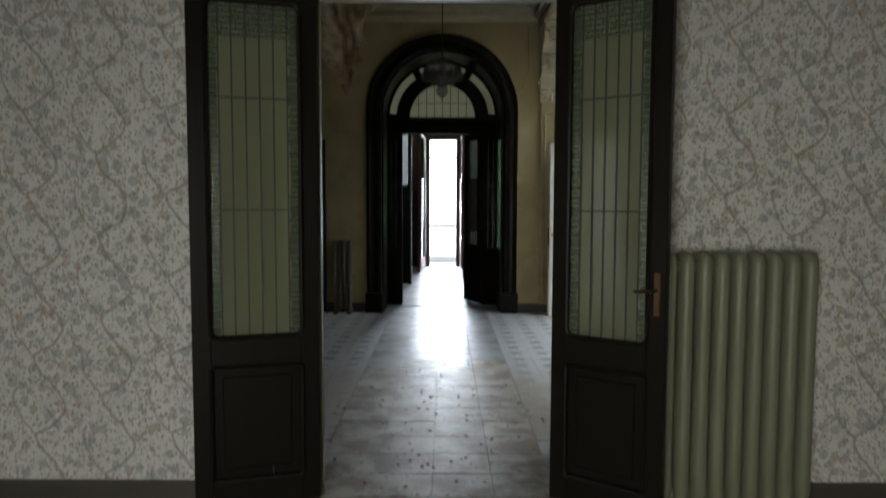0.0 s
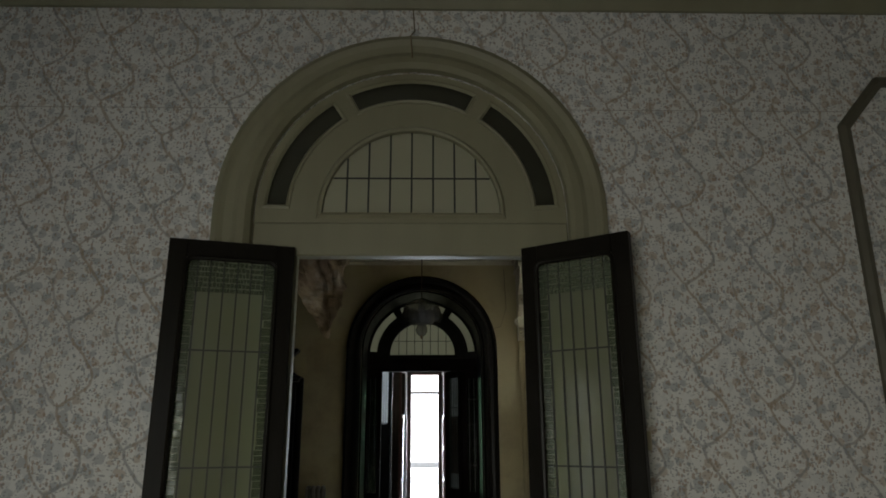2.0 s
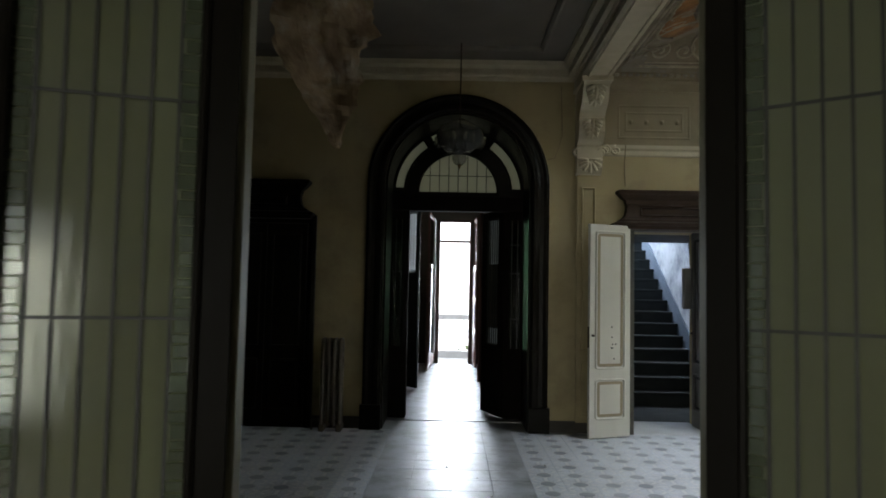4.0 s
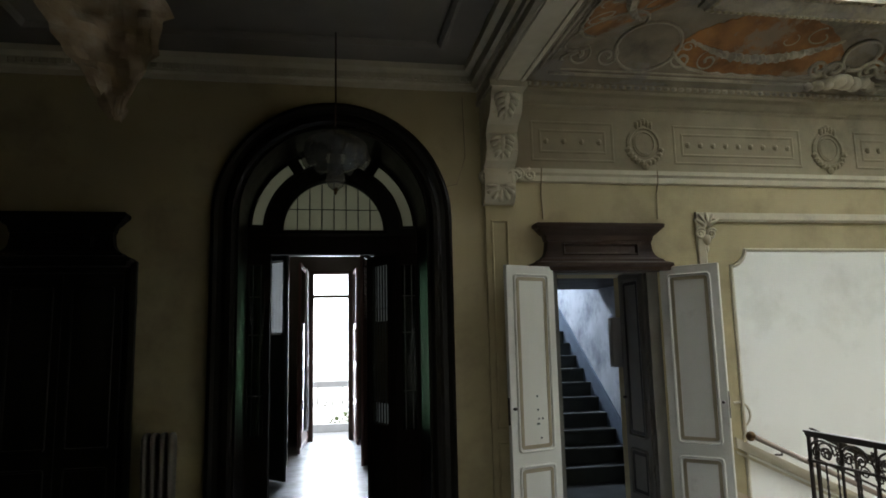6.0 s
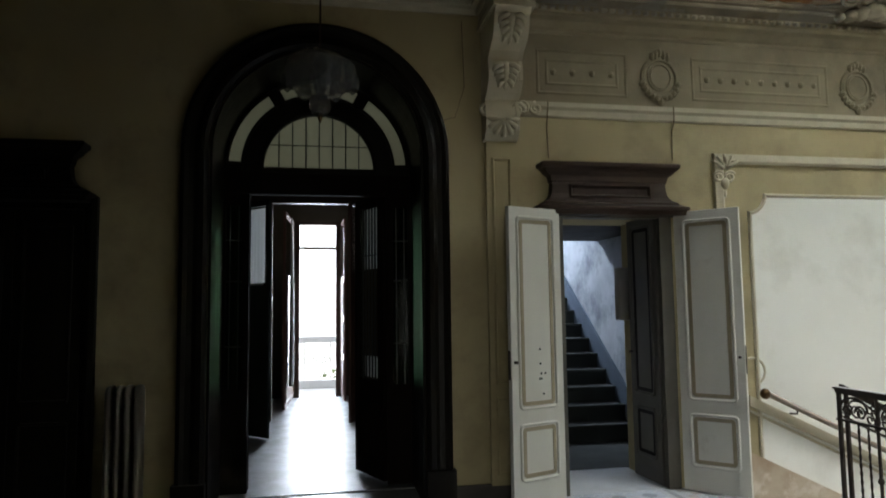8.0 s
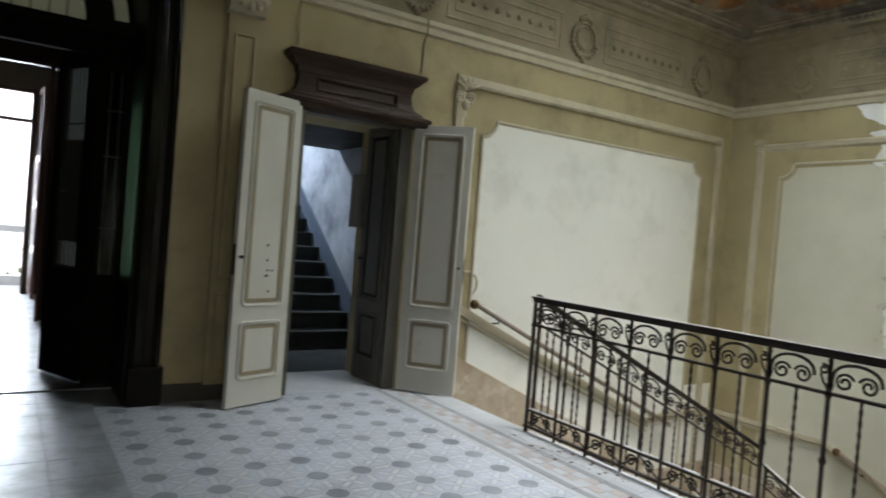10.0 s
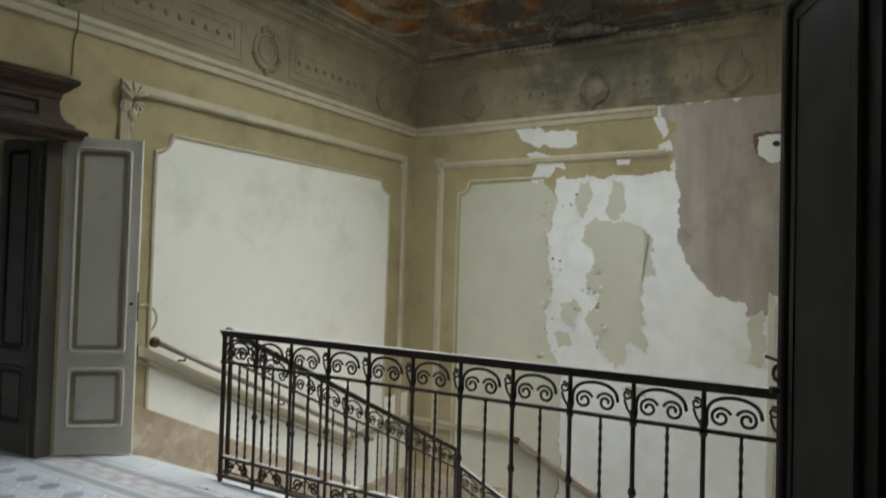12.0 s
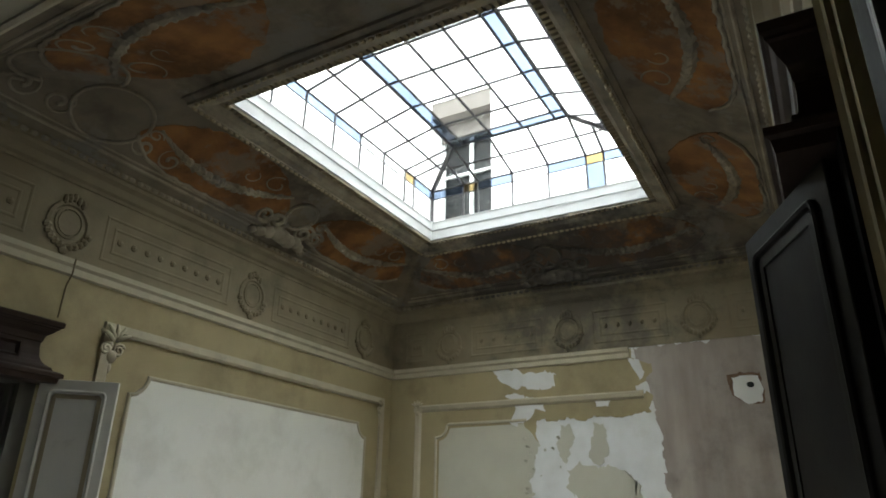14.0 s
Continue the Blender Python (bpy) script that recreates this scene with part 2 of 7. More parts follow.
def cement_tile_material():
    """Pale cement tile with a grey-blue eight-sided flower in the middle and small darts round it."""
    m = material("cement_tile", (0.57, 0.605, 0.665), 0.42, second=(0.46, 0.49, 0.54), scale=5, bump=0.1, stain=(0.33, 0.31, 0.28),
                 stain_scale=1.1, stain_edge=(0.55, 0.8), spec=0.5, random=0.05)
    nt = m.node_tree
    N, L = nt.nodes, nt.links
    b = N["Principled BSDF"]
    old = b.inputs["Base Color"].links[0].from_socket
    geo = N.new("ShaderNodeNewGeometry")
    sep = N.new("ShaderNodeSeparateXYZ")
    L.new(geo.outputs["Position"], sep.inputs[0])
    px = mathn(nt, "SUBTRACT", mathn(nt, "FRACT", mathn(nt, "DIVIDE", mathn(nt, "ADD", sep.outputs[0], 50 * TILE - TILE_X), TILE)), 0.5)
    py = mathn(nt, "SUBTRACT", mathn(nt, "FRACT", mathn(nt, "DIVIDE", mathn(nt, "ADD", sep.outputs[1], 50 * TILE - TILE_Y), TILE)), 0.5)
    ax, ay = mathn(nt, "ABSOLUTE", px), mathn(nt, "ABSOLUTE", py)
    total = mathn(nt, "ADD", ax, ay)
    most, least = mathn(nt, "MAXIMUM", ax, ay), mathn(nt, "MINIMUM", ax, ay)
    eight = mathn(nt, "MAXIMUM", most, mathn(nt, "MULTIPLY", total, 0.735))

    def inside(value, lo, hi):
        return mathn(nt, "MULTIPLY", mathn(nt, "GREATER_THAN", value, lo), mathn(nt, "LESS_THAN", value, hi))
    flower = mathn(nt, "LESS_THAN", eight, 0.235)
    ring = inside(eight, 0.275, 0.305)
    # pale darts along the axes and the diagonals, with grey lines crossing between them
    diagonal = mathn(nt, "SUBTRACT", most, least)
    kite = mathn(nt, "MAXIMUM", mathn(nt, "MULTIPLY", mathn(nt, "LESS_THAN", diagonal, 0.075), inside(most, 0.30, 0.455)),
                 mathn(nt, "MULTIPLY", mathn(nt, "LESS_THAN", least, 0.055), inside(most, 0.335, 0.485)))
    halo = mathn(nt, "MAXIMUM", mathn(nt, "MULTIPLY", inside(eight, 0.235, 0.275), 0.7), kite)
    lines = mathn(nt, "MAXIMUM", mathn(nt, "LESS_THAN", mathn(nt, "ABSOLUTE", mathn(nt, "SUBTRACT", diagonal, 0.11)), 0.018),
                  mathn(nt, "LESS_THAN", mathn(nt, "ABSOLUTE", mathn(nt, "SUBTRACT", least, 0.085)), 0.014))
    dart = mathn(nt, "MULTIPLY", lines, mathn(nt, "GREATER_THAN", eight, 0.305))
    dark = mathn(nt, "MAXIMUM", flower, mathn(nt, "MAXIMUM", mathn(nt, "MULTIPLY", dart, 0.5), mathn(nt, "MULTIPLY", ring, 0.35)))
    wear = N.new("ShaderNodeTexNoise")
    wear.inputs["Scale"].default_value, wear.inputs["Detail"].default_value = 2.2, 8
    L.new(geo.outputs["Position"], wear.inputs["Vector"])
    wr = N.new("ShaderNodeMapRange")
    wr.inputs[1].default_value, wr.inputs[2].default_value, wr.inputs[3].default_value, wr.inputs[4].default_value = 0.3, 0.7, 0.45, 1.0
    L.new(wear.outputs[0], wr.inputs[0])
    m1 = N.new("ShaderNodeMix")
    m1.data_type = "RGBA"
    m1.inputs[7].default_value = (0.17, 0.19, 0.23, 1)
    L.new(old, m1.inputs[6])
    L.new(mathn(nt, "MULTIPLY", dark, wr.outputs[0]), m1.inputs[0])
    m2 = N.new("ShaderNodeMix")
    m2.data_type = "RGBA"
    m2.inputs[7].default_value = (0.68, 0.68, 0.67, 1)
    L.new(m1.outputs[2], m2.inputs[6])
    L.new(mathn(nt, "MULTIPLY", halo, 0.75), m2.inputs[0])
    far = N.new("ShaderNodeVectorMath")
    far.operation = "DISTANCE"
    far.inputs[1].default_value = (-0.3, 4.9, 0.0)
    L.new(geo.outputs["Position"], far.inputs[0])
    grit = N.new("ShaderNodeTexNoise")
    grit.inputs["Scale"].default_value, grit.inputs["Detail"].default_value, grit.inputs["Roughness"].default_value = 2.6, 10, 0.7
    L.new(geo.outputs["Position"], grit.inputs["Vector"])
    spread = N.new("ShaderNodeMapRange")
    spread.inputs[1].default_value, spread.inputs[2].default_value, spread.inputs[3].default_value, spread.inputs[4].default_value = 1.3, 2.3, 0.9, 0.0
    L.new(mathn(nt, "ADD", far.outputs["Value"], mathn(nt, "MULTIPLY", mathn(nt, "SUBTRACT", grit.outputs[0], 0.5), 2.2)), spread.inputs[0])
    m3 = N.new("ShaderNodeMix")
    m3.data_type = "RGBA"
    m3.inputs[7].default_value = (0.37, 0.335, 0.29, 1)
    L.new(m2.outputs[2], m3.inputs[6])
    L.new(spread.outputs[0], m3.inputs[0])
    L.new(m3.outputs[2], b.inputs["Base Color"])
    return m


def stained_ceiling_material(name, base, second, far_corner, edge=(0.5, 0.68), bare_colour=(0.22, 0.20, 0.165), damp=(1.1, 2.0, 0.82)):
    """Painted plaster, blackened by damp round one corner."""
    m = material(name, base, 0.85, second=second, scale=4.5, amount=0.8, bump=0.35, bump_scale=35,
                 stain=tuple(c * 0.35 for c in base), stain_scale=1.6, stain_edge=edge)
    nt = m.node_tree
    N, L = nt.nodes, nt.links
    b = N["Principled BSDF"]
    old = b.inputs["Base Color"].links[0].from_socket
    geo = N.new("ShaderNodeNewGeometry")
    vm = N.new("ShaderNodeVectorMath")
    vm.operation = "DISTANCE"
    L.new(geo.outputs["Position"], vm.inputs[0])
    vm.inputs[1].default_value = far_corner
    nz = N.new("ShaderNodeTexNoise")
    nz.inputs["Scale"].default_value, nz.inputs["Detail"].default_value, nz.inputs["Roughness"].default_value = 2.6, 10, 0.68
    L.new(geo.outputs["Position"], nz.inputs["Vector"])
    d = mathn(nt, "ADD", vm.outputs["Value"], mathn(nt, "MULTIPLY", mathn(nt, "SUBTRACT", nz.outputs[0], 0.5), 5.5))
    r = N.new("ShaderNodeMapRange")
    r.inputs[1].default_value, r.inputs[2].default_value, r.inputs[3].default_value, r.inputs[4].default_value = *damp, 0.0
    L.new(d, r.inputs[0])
    bare = N.new("ShaderNodeTexNoise")
    bare.inputs["Scale"].default_value, bare.inputs["Detail"].default_value, bare.inputs["Roughness"].default_value = 1.9, 10, 0.7
    L.new(geo.outputs["Position"], bare.inputs["Vector"])
    br = N.new("ShaderNodeMapRange")
    br.inputs[1].default_value, br.inputs[2].default_value, br.inputs[4].default_value = 0.52, 0.57, 0.75
    L.new(bare.outputs[0], br.inputs[0])
    peeled = N.new("ShaderNodeMix")
    peeled.data_type = "RGBA"
    peeled.inputs[7].default_value = (*bare_colour, 1)
    L.new(old, peeled.inputs[6])
    L.new(br.outputs[0], peeled.inputs[0])
    old = peeled.outputs[2]
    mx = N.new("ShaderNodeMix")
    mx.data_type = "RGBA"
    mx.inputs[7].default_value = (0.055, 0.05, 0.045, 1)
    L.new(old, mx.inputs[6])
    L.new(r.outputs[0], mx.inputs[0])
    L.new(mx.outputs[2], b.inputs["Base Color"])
    return m


WALLPAPER = wallpaper_material()
CREAM_WOOD = material("cream_paint", (0.25, 0.235, 0.155), 0.5, second=(0.21, 0.195, 0.13), scale=8, grain=(1, 1, 0.15), bump=0.08)
DARK_WOOD = material("dark_wood", (0.0125, 0.0105, 0.0078), 0.38, second=(0.008, 0.0065, 0.005), scale=14, grain=(1, 1, 0.08), bump=0.15, spec=0.11)
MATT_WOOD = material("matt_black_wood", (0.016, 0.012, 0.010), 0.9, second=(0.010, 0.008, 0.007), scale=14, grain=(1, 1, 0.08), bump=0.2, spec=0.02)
BROWN_WOOD = material("brown_wood", (0.043, 0.024, 0.015), 0.55, second=(0.028, 0.016, 0.010), scale=14, grain=(0.15, 1, 1), bump=0.15, spec=0.25)
CABLE = material("brown_cable", (0.20, 0.155, 0.09), 0.7, second=(0.13, 0.10, 0.06), scale=20, bump=0.1)
RAIL_WOOD = material("worn_rail_wood", (0.27, 0.215, 0.165), 0.35, second=(0.16, 0.115, 0.085), scale=14, bump=0.1)
BLACK_GLASS = material("dark_window", (0.008, 0.009, 0.010), 0.3, scale=8, bump=0.02, spec=0.2)
SHUTTER_WOOD = material("shutter_wood", (0.11, 0.048, 0.034), 0.5, second=(0.07, 0.032, 0.025), scale=14, grain=(1, 1, 0.1), bump=0.15)
WHITE_DOOR = material("door_paint", (0.60, 0.58, 0.51), 0.5, second=(0.52, 0.50, 0.43), scale=5, grain=(1, 1, 0.3), bump=0.1,
                      stain=(0.38, 0.34, 0.27), stain_scale=2.5, stain_edge=(0.62, 0.85))
DOOR_LINE = material("door_line", (0.31, 0.255, 0.16), 0.55, second=(0.24, 0.195, 0.125), scale=6, bump=0.1)
OCHRE = material("ochre_plaster", (0.415, 0.345, 0.19), 0.85, second=(0.345, 0.285, 0.16), scale=2.2, bump=0.2, stain=(0.24, 0.195, 0.11),
                 stain_scale=1.5, stain_edge=(0.50, 0.78))
PANEL = material("panel_plaster", (0.80, 0.785, 0.715), 0.85, second=(0.735, 0.72, 0.65), scale=2.0, bump=0.15, stain=(0.54, 0.515, 0.43),
                 stain_scale=1.7, stain_edge=(0.54, 0.95))
STUCCO = material("stucco", (0.51, 0.455, 0.325), 0.8, second=(0.40, 0.35, 0.245), scale=7, bump=0.3, bump_scale=40,
                  stain=(0.34, 0.30, 0.23), stain_scale=3.0, stain_edge=(0.58, 0.8))
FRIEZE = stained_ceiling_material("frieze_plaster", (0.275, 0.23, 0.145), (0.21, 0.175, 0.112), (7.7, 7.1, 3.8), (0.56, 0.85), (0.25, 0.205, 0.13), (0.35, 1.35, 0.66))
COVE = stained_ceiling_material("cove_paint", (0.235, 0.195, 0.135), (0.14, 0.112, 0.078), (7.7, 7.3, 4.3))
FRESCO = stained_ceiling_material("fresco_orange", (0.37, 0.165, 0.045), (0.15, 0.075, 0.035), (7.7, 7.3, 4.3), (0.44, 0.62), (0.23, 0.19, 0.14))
DAMP_RIM = material("rusty_damp_rim", (0.13, 0.07, 0.04), 0.9, second=(0.22, 0.15, 0.10), scale=14, amount=0.9, bump=0.3)
GILT = material("ochre_stucco", (0.35, 0.285, 0.175), 0.75, second=(0.25, 0.20, 0.12), scale=12, bump=0.3)
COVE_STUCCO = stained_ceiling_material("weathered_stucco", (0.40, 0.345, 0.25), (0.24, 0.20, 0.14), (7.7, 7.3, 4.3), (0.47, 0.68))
OLD_PAINT = material("old_panel_paint", (0.57, 0.55, 0.445), 0.85, second=(0.48, 0.46, 0.37), scale=3, bump=0.25)
# two darker copies of the door paint, with shade put into the colour
SHADED_PAINT = material("shade_dark_door_paint", (0.026, 0.024, 0.021), 0.6, second=(0.019, 0.017, 0.015), scale=5, bump=0.1, spec=0.1)
GREY_DOOR = material("shade_grey_door_paint", (0.105, 0.097, 0.078), 0.5, second=(0.08, 0.073, 0.058), scale=5, bump=0.1)
# wall colour darkened to carry the shade of the hall and vestibule
SHADE_WALL = material("shade_dark_wall_paint", (0.06, 0.05, 0.034), 0.85, second=(0.045, 0.038, 0.026), scale=2, bump=0.2)
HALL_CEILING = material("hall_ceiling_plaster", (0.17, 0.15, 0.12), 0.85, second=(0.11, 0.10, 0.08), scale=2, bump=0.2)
WHITE_PLASTER = material("bare_white_plaster", (0.78, 0.78, 0.765), 0.9, second=(0.62, 0.61, 0.57), scale=5, bump=0.35, bump_scale=25,
                         stain=(0.60, 0.57, 0.50), stain_scale=2.0, stain_edge=(0.58, 0.85))
GREY_PLASTER = material("damp_grey_plaster", (0.43, 0.375, 0.325), 0.95, second=(0.29, 0.24, 0.205), scale=5.0, amount=0.9, bump=0.4, bump_scale=30, grain=(1, 1, 0.22),
                        stain=(0.20, 0.17, 0.15), stain_scale=1.4, stain_edge=(0.52, 0.75))
BLUE_PLASTER = material("stair_plaster", (0.50, 0.53, 0.57), 0.9, second=(0.36, 0.385, 0.43), scale=3.5, amount=0.9, bump=0.35, bump_scale=25, stain=(0.20, 0.22, 0.26),
                        stain_scale=1.9, stain_edge=(0.47, 0.66))
SLATE_PAINT = material("stair_skirting_paint", (0.10, 0.13, 0.175), 0.7, scale=5, bump=0.2)
MARBLE = material("ochre_marble", (0.50, 0.42, 0.31), 0.4, second=(0.36, 0.26, 0.17), scale=5, amount=0.9, bump=0.05, stain=(0.60, 0.52, 0.42),
                  stain_scale=4, stain_edge=(0.5, 0.62))
STONE = material("pale_stone", (0.57, 0.585, 0.60), 0.5, second=(0.47, 0.48, 0.49), scale=4, bump=0.12, stain=(0.38, 0.36, 0.33), stain_scale=1.8,
                 stain_edge=(0.56, 0.8))
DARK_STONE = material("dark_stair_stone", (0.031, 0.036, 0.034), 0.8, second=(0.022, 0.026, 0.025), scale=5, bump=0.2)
DIRTY_SLAB = material("dirty_slab", (0.52, 0.50, 0.465), 0.45, second=(0.40, 0.37, 0.33), scale=6, amount=0.9, bump=0.5, bump_scale=30, stain=(0.24, 0.195, 0.15), stain_scale=4.2,
                      stain_edge=(0.43, 0.56), random=0.08)
SLAB = material("worn_slab", (0.42, 0.445, 0.485), 0.36, second=(0.33, 0.35, 0.385), scale=3, bump=0.3, stain=(0.23, 0.235, 0.245), stain_scale=3.4,
                stain_edge=(0.44, 0.62), random=0.06)
BORDER = material("border_tile", (0.46, 0.40, 0.38), 0.45, second=(0.56, 0.53, 0.51), scale=16, amount=0.9, bump=0.1, random=0.12)
BORDER_GREY = material("grey_line_tile", (0.33, 0.34, 0.36), 0.45, second=(0.27, 0.28, 0.30), scale=12, bump=0.1)
JOINT = material("floor_joint", (0.47, 0.49, 0.52), 0.9, scale=20, bump=0.2)
WOOD_FLOOR = material("old_floor", (0.20, 0.17, 0.14), 0.6, second=(0.14, 0.12, 0.10), scale=5, bump=0.2, random=0.15)
TILES = cement_tile_material()
IRON = material("wrought_iron", (0.042, 0.034, 0.028), 0.5, metal=0.35, second=(0.09, 0.06, 0.042), scale=25, bump=0.25)
DUST = material("settled_dust", (0.55, 0.54, 0.52), 0.95, second=(0.42, 0.41, 0.40), scale=30, bump=0.3)
RADIATOR = material("radiator_paint", (0.21, 0.215, 0.15), 0.4, second=(0.165, 0.17, 0.12), scale=6, grain=(1, 1, 0.3), bump=0.1)
RADIATOR_PALE = material("radiator_paint_pale", (0.14, 0.125, 0.095), 0.45, second=(0.10, 0.09, 0.07), scale=6, bump=0.1)
SKIRTING = material("dark_skirting", (0.07, 0.06, 0.05), 0.6, second=(0.05, 0.045, 0.04), scale=9, bump=0.15)
WHITE_PAINT = material("white_curb_paint", (0.56, 0.57, 0.57), 0.6, second=(0.44, 0.45, 0.45), scale=6, bump=0.15)
STEEL = material("glazing_bar_steel", (0.045, 0.045, 0.05), 0.7, metal=0.0, second=(0.09, 0.08, 0.075), scale=8, bump=0.1)
BRASS = material("old_brass", (0.12, 0.075, 0.04), 0.35, metal=1.0, second=(0.16, 0.10, 0.05), scale=20, bump=0.1)
PAPER = material("torn_canvas", (0.42, 0.315, 0.20), 0.9, second=(0.20, 0.14, 0.09), scale=8, amount=0.9, bump=0.6, bump_scale=22,
                 stain=(0.46, 0.39, 0.30), stain_scale=5, stain_edge=(0.5, 0.65))
CLOTH = material("white_curtain", (0.70, 0.71, 0.72), 0.9, scale=10, bump=0.2)
DARK_CLOTH = material("dark_green_drape", (0.025, 0.035, 0.032), 0.85, scale=10, bump=0.2)
FACADE = material("pale_facade", (0.78, 0.78, 0.77), 0.9, second=(0.70, 0.70, 0.69), scale=1.2, bump=0.2)
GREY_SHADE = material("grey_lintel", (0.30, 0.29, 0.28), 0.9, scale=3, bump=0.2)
BOX_PAINT = material("brown_grey_box_paint", (0.13, 0.115, 0.105), 0.8, scale=3, bump=0.1)
FRAME_PAINT = material("olive_frame_paint", (0.105, 0.095, 0.066), 0.5, second=(0.08, 0.072, 0.05), scale=8, bump=0.1)
LEAD = material("lead_came", (0.07, 0.07, 0.068), 0.6, metal=0.5, scale=30, bump=0.1)
GLASS = glass("clear_glass", shine=0.012)
LEADED = glass("rippled_glass", (0.76, 0.78, 0.61), 0.10, frost=0.32)
GREEN_GLASS = glass("green_tinted_glass", (0.17, 0.23, 0.17), 0.08)
FAN_GLASS = glass("frosted_pane", (0.66, 0.64, 0.50), 0.15, frost=0.85)
SMOKED = glass("smoked_fan_glass", (0.25, 0.24, 0.18), 0.15, frost=0.38)
THIN_WHITE = glass("thin_white_sheet", (0.86, 0.87, 0.86), 0.4, frost=0.95)
CRYSTAL = glass("crystal", (0.60, 0.59, 0.57), 0.08, frost=0.13)
BORDER_GLASS = glass("textured_border_glass", (0.60, 0.66, 0.54), 0.10, frost=0.25, shine=0.10)
BLUE_GLASS = glass("blue_glass", (0.43, 0.50, 0.59), 0.05, shine=0.012)
AMBER_GLASS = glass("amber_glass", (0.58, 0.50, 0.33), 0.05, shine=0.012)


# ---- building helpers ----
def finish(bm, name, mat, smooth=False):
    bmesh.ops.recalc_face_normals(bm, faces=bm.faces)
    me = bpy.data.meshes.new(name)
    bm.to_mesh(me)
    bm.free()
    me.materials.append(mat)
    if smooth:
        for p in me.polygons:
            p.use_smooth = True
    return me


def part(name, bm, mat, parent=None, label="", smooth=False, kind=""):
    ob = new(name, finish(bm, name, mat, smooth))
    if parent:
        ob.parent = parent
    return tagged(ob, label=label, kind=kind)


def thing(name, label, category, at=(0, 0, 0), turn=0, group="", kind=""):
    ob = new(name)
    ob.matrix_world = pose(*at, 0, 0, turn)
    ob.empty_display_size = 0.1
    return tagged(ob, label, category, group, kind)


def structure(name, bm, mat, label, category, smooth=False):
    return tagged(part(name, bm, mat, None, "", smooth), label, category, kind="structure")


def box(bm, x0, x1, y0, y1, z0, z1, bevel=0.0):
    r = bmesh.ops.create_cube(bm, size=1)
    vs = r["verts"]
    for v in vs:
        v.co = ((x0 + x1) / 2 + v.co.x * (x1 - x0), (y0 + y1) / 2 + v.co.y * (y1 - y0), (z0 + z1) / 2 + v.co.z * (z1 - z0))
    if bevel:
        es = {e for v in vs for e in v.link_edges}
        bmesh.ops.bevel(bm, geom=list(es), offset=bevel, segments=1, affect="EDGES")
    return bm


def new_box(*a, **k):
    return box(bmesh.new(), *a, **k)


def prism(bm, pts, a0, a1, put):
    """A solid with the outline pts (u, v), from depth a0 to a1; put(u, v, w) gives the place."""
    lo = [bm.verts.new(put(u, v, a0)) for u, v in pts]
    hi = [bm.verts.new(put(u, v, a1)) for u, v in pts]
    bm.faces.new(lo[::-1])
    bm.faces.new(hi)
    n = len(pts)
    for i in range(n):
        bm.faces.new((lo[i], lo[(i + 1) % n], hi[(i + 1) % n], hi[i]))
    return bm


def sweep(bm, path, profile, put, closed=True, solid=True):
    """A moulding: profile (a across to the path's left, w out of the wall) carried along path (u, v) with mitred corners."""
    n = len(path)
    rings = []
    for i in range(n):
        p = Vector(path[i])
        q0 = Vector(path[i - 1]) if closed or i else None
        q1 = Vector(path[(i + 1) % n]) if closed or i < n - 1 else None
        d0 = (p - q0).normalized() if q0 is not None and (p - q0).length > 1e-9 else None
        d1 = (q1 - p).normalized() if q1 is not None and (q1 - p).length > 1e-9 else None
        d0, d1 = d0 or d1, d1 or d0
        n0, n1 = Vector((-d0.y, d0.x)), Vector((-d1.y, d1.x))
        m = n0 + n1
        m = m.normalized() / max(0.35, m.normalized().dot(n0)) if m.length > 1e-6 else n0
        rings.append([bm.verts.new(put(p.x + m.x * a, p.y + m.y * a, w)) for a, w in profile])
    k = len(profile)
    for i in range(n if closed else n - 1):
        r0, r1 = rings[i], rings[(i + 1) % n]
        for j in range(k if solid else k - 1):
            bm.faces.new((r0[j], r0[(j + 1) % k], r1[(j + 1) % k], r1[j]))
    if not closed and solid:
        bm.faces.new(rings[0][::-1])
        bm.faces.new(rings[-1])
    return bm


def tube(bm, pts, r, sides=6, taper=None):
    pts = [Vector(p) for p in pts]
    rings = []
    up = Vector((0.31, 0.17, 0.93))
    for i, p in enumerate(pts):
        d = (pts[min(i + 1, len(pts) - 1)] - pts[max(i - 1, 0)]).normalized()
        a = d.cross(up)
        if a.length < 1e-3:
            a = d.cross(Vector((1, 0, 0)))
        a.normalize()
        b = d.cross(a)
        rr = r[i] if isinstance(r, (list, tuple)) else (r if taper is None else r + (taper - r) * i / (len(pts) - 1))
        rings.append([bm.verts.new(p + rr * (math.cos(t) * a + math.sin(t) * b)) for t in (2 * math.pi * k / sides for k in range(sides))])
    for r0, r1 in zip(rings, rings[1:]):
        for j in range(sides):
            bm.faces.new((r0[j], r0[(j + 1) % sides], r1[(j + 1) % sides], r1[j]))
    bm.faces.new(rings[0][::-1])
    bm.faces.new(rings[-1])
    return bm


def blob(bm, at, sx, sy, sz, segs=8, rings=6):
    r = bmesh.ops.create_uvsphere(bm, u_segments=segs, v_segments=rings, radius=1)
    for v in r["verts"]:
        v.co = (at[0] + v.co.x * sx, at[1] + v.co.y * sy, at[2] + v.co.z * sz)
    return bm


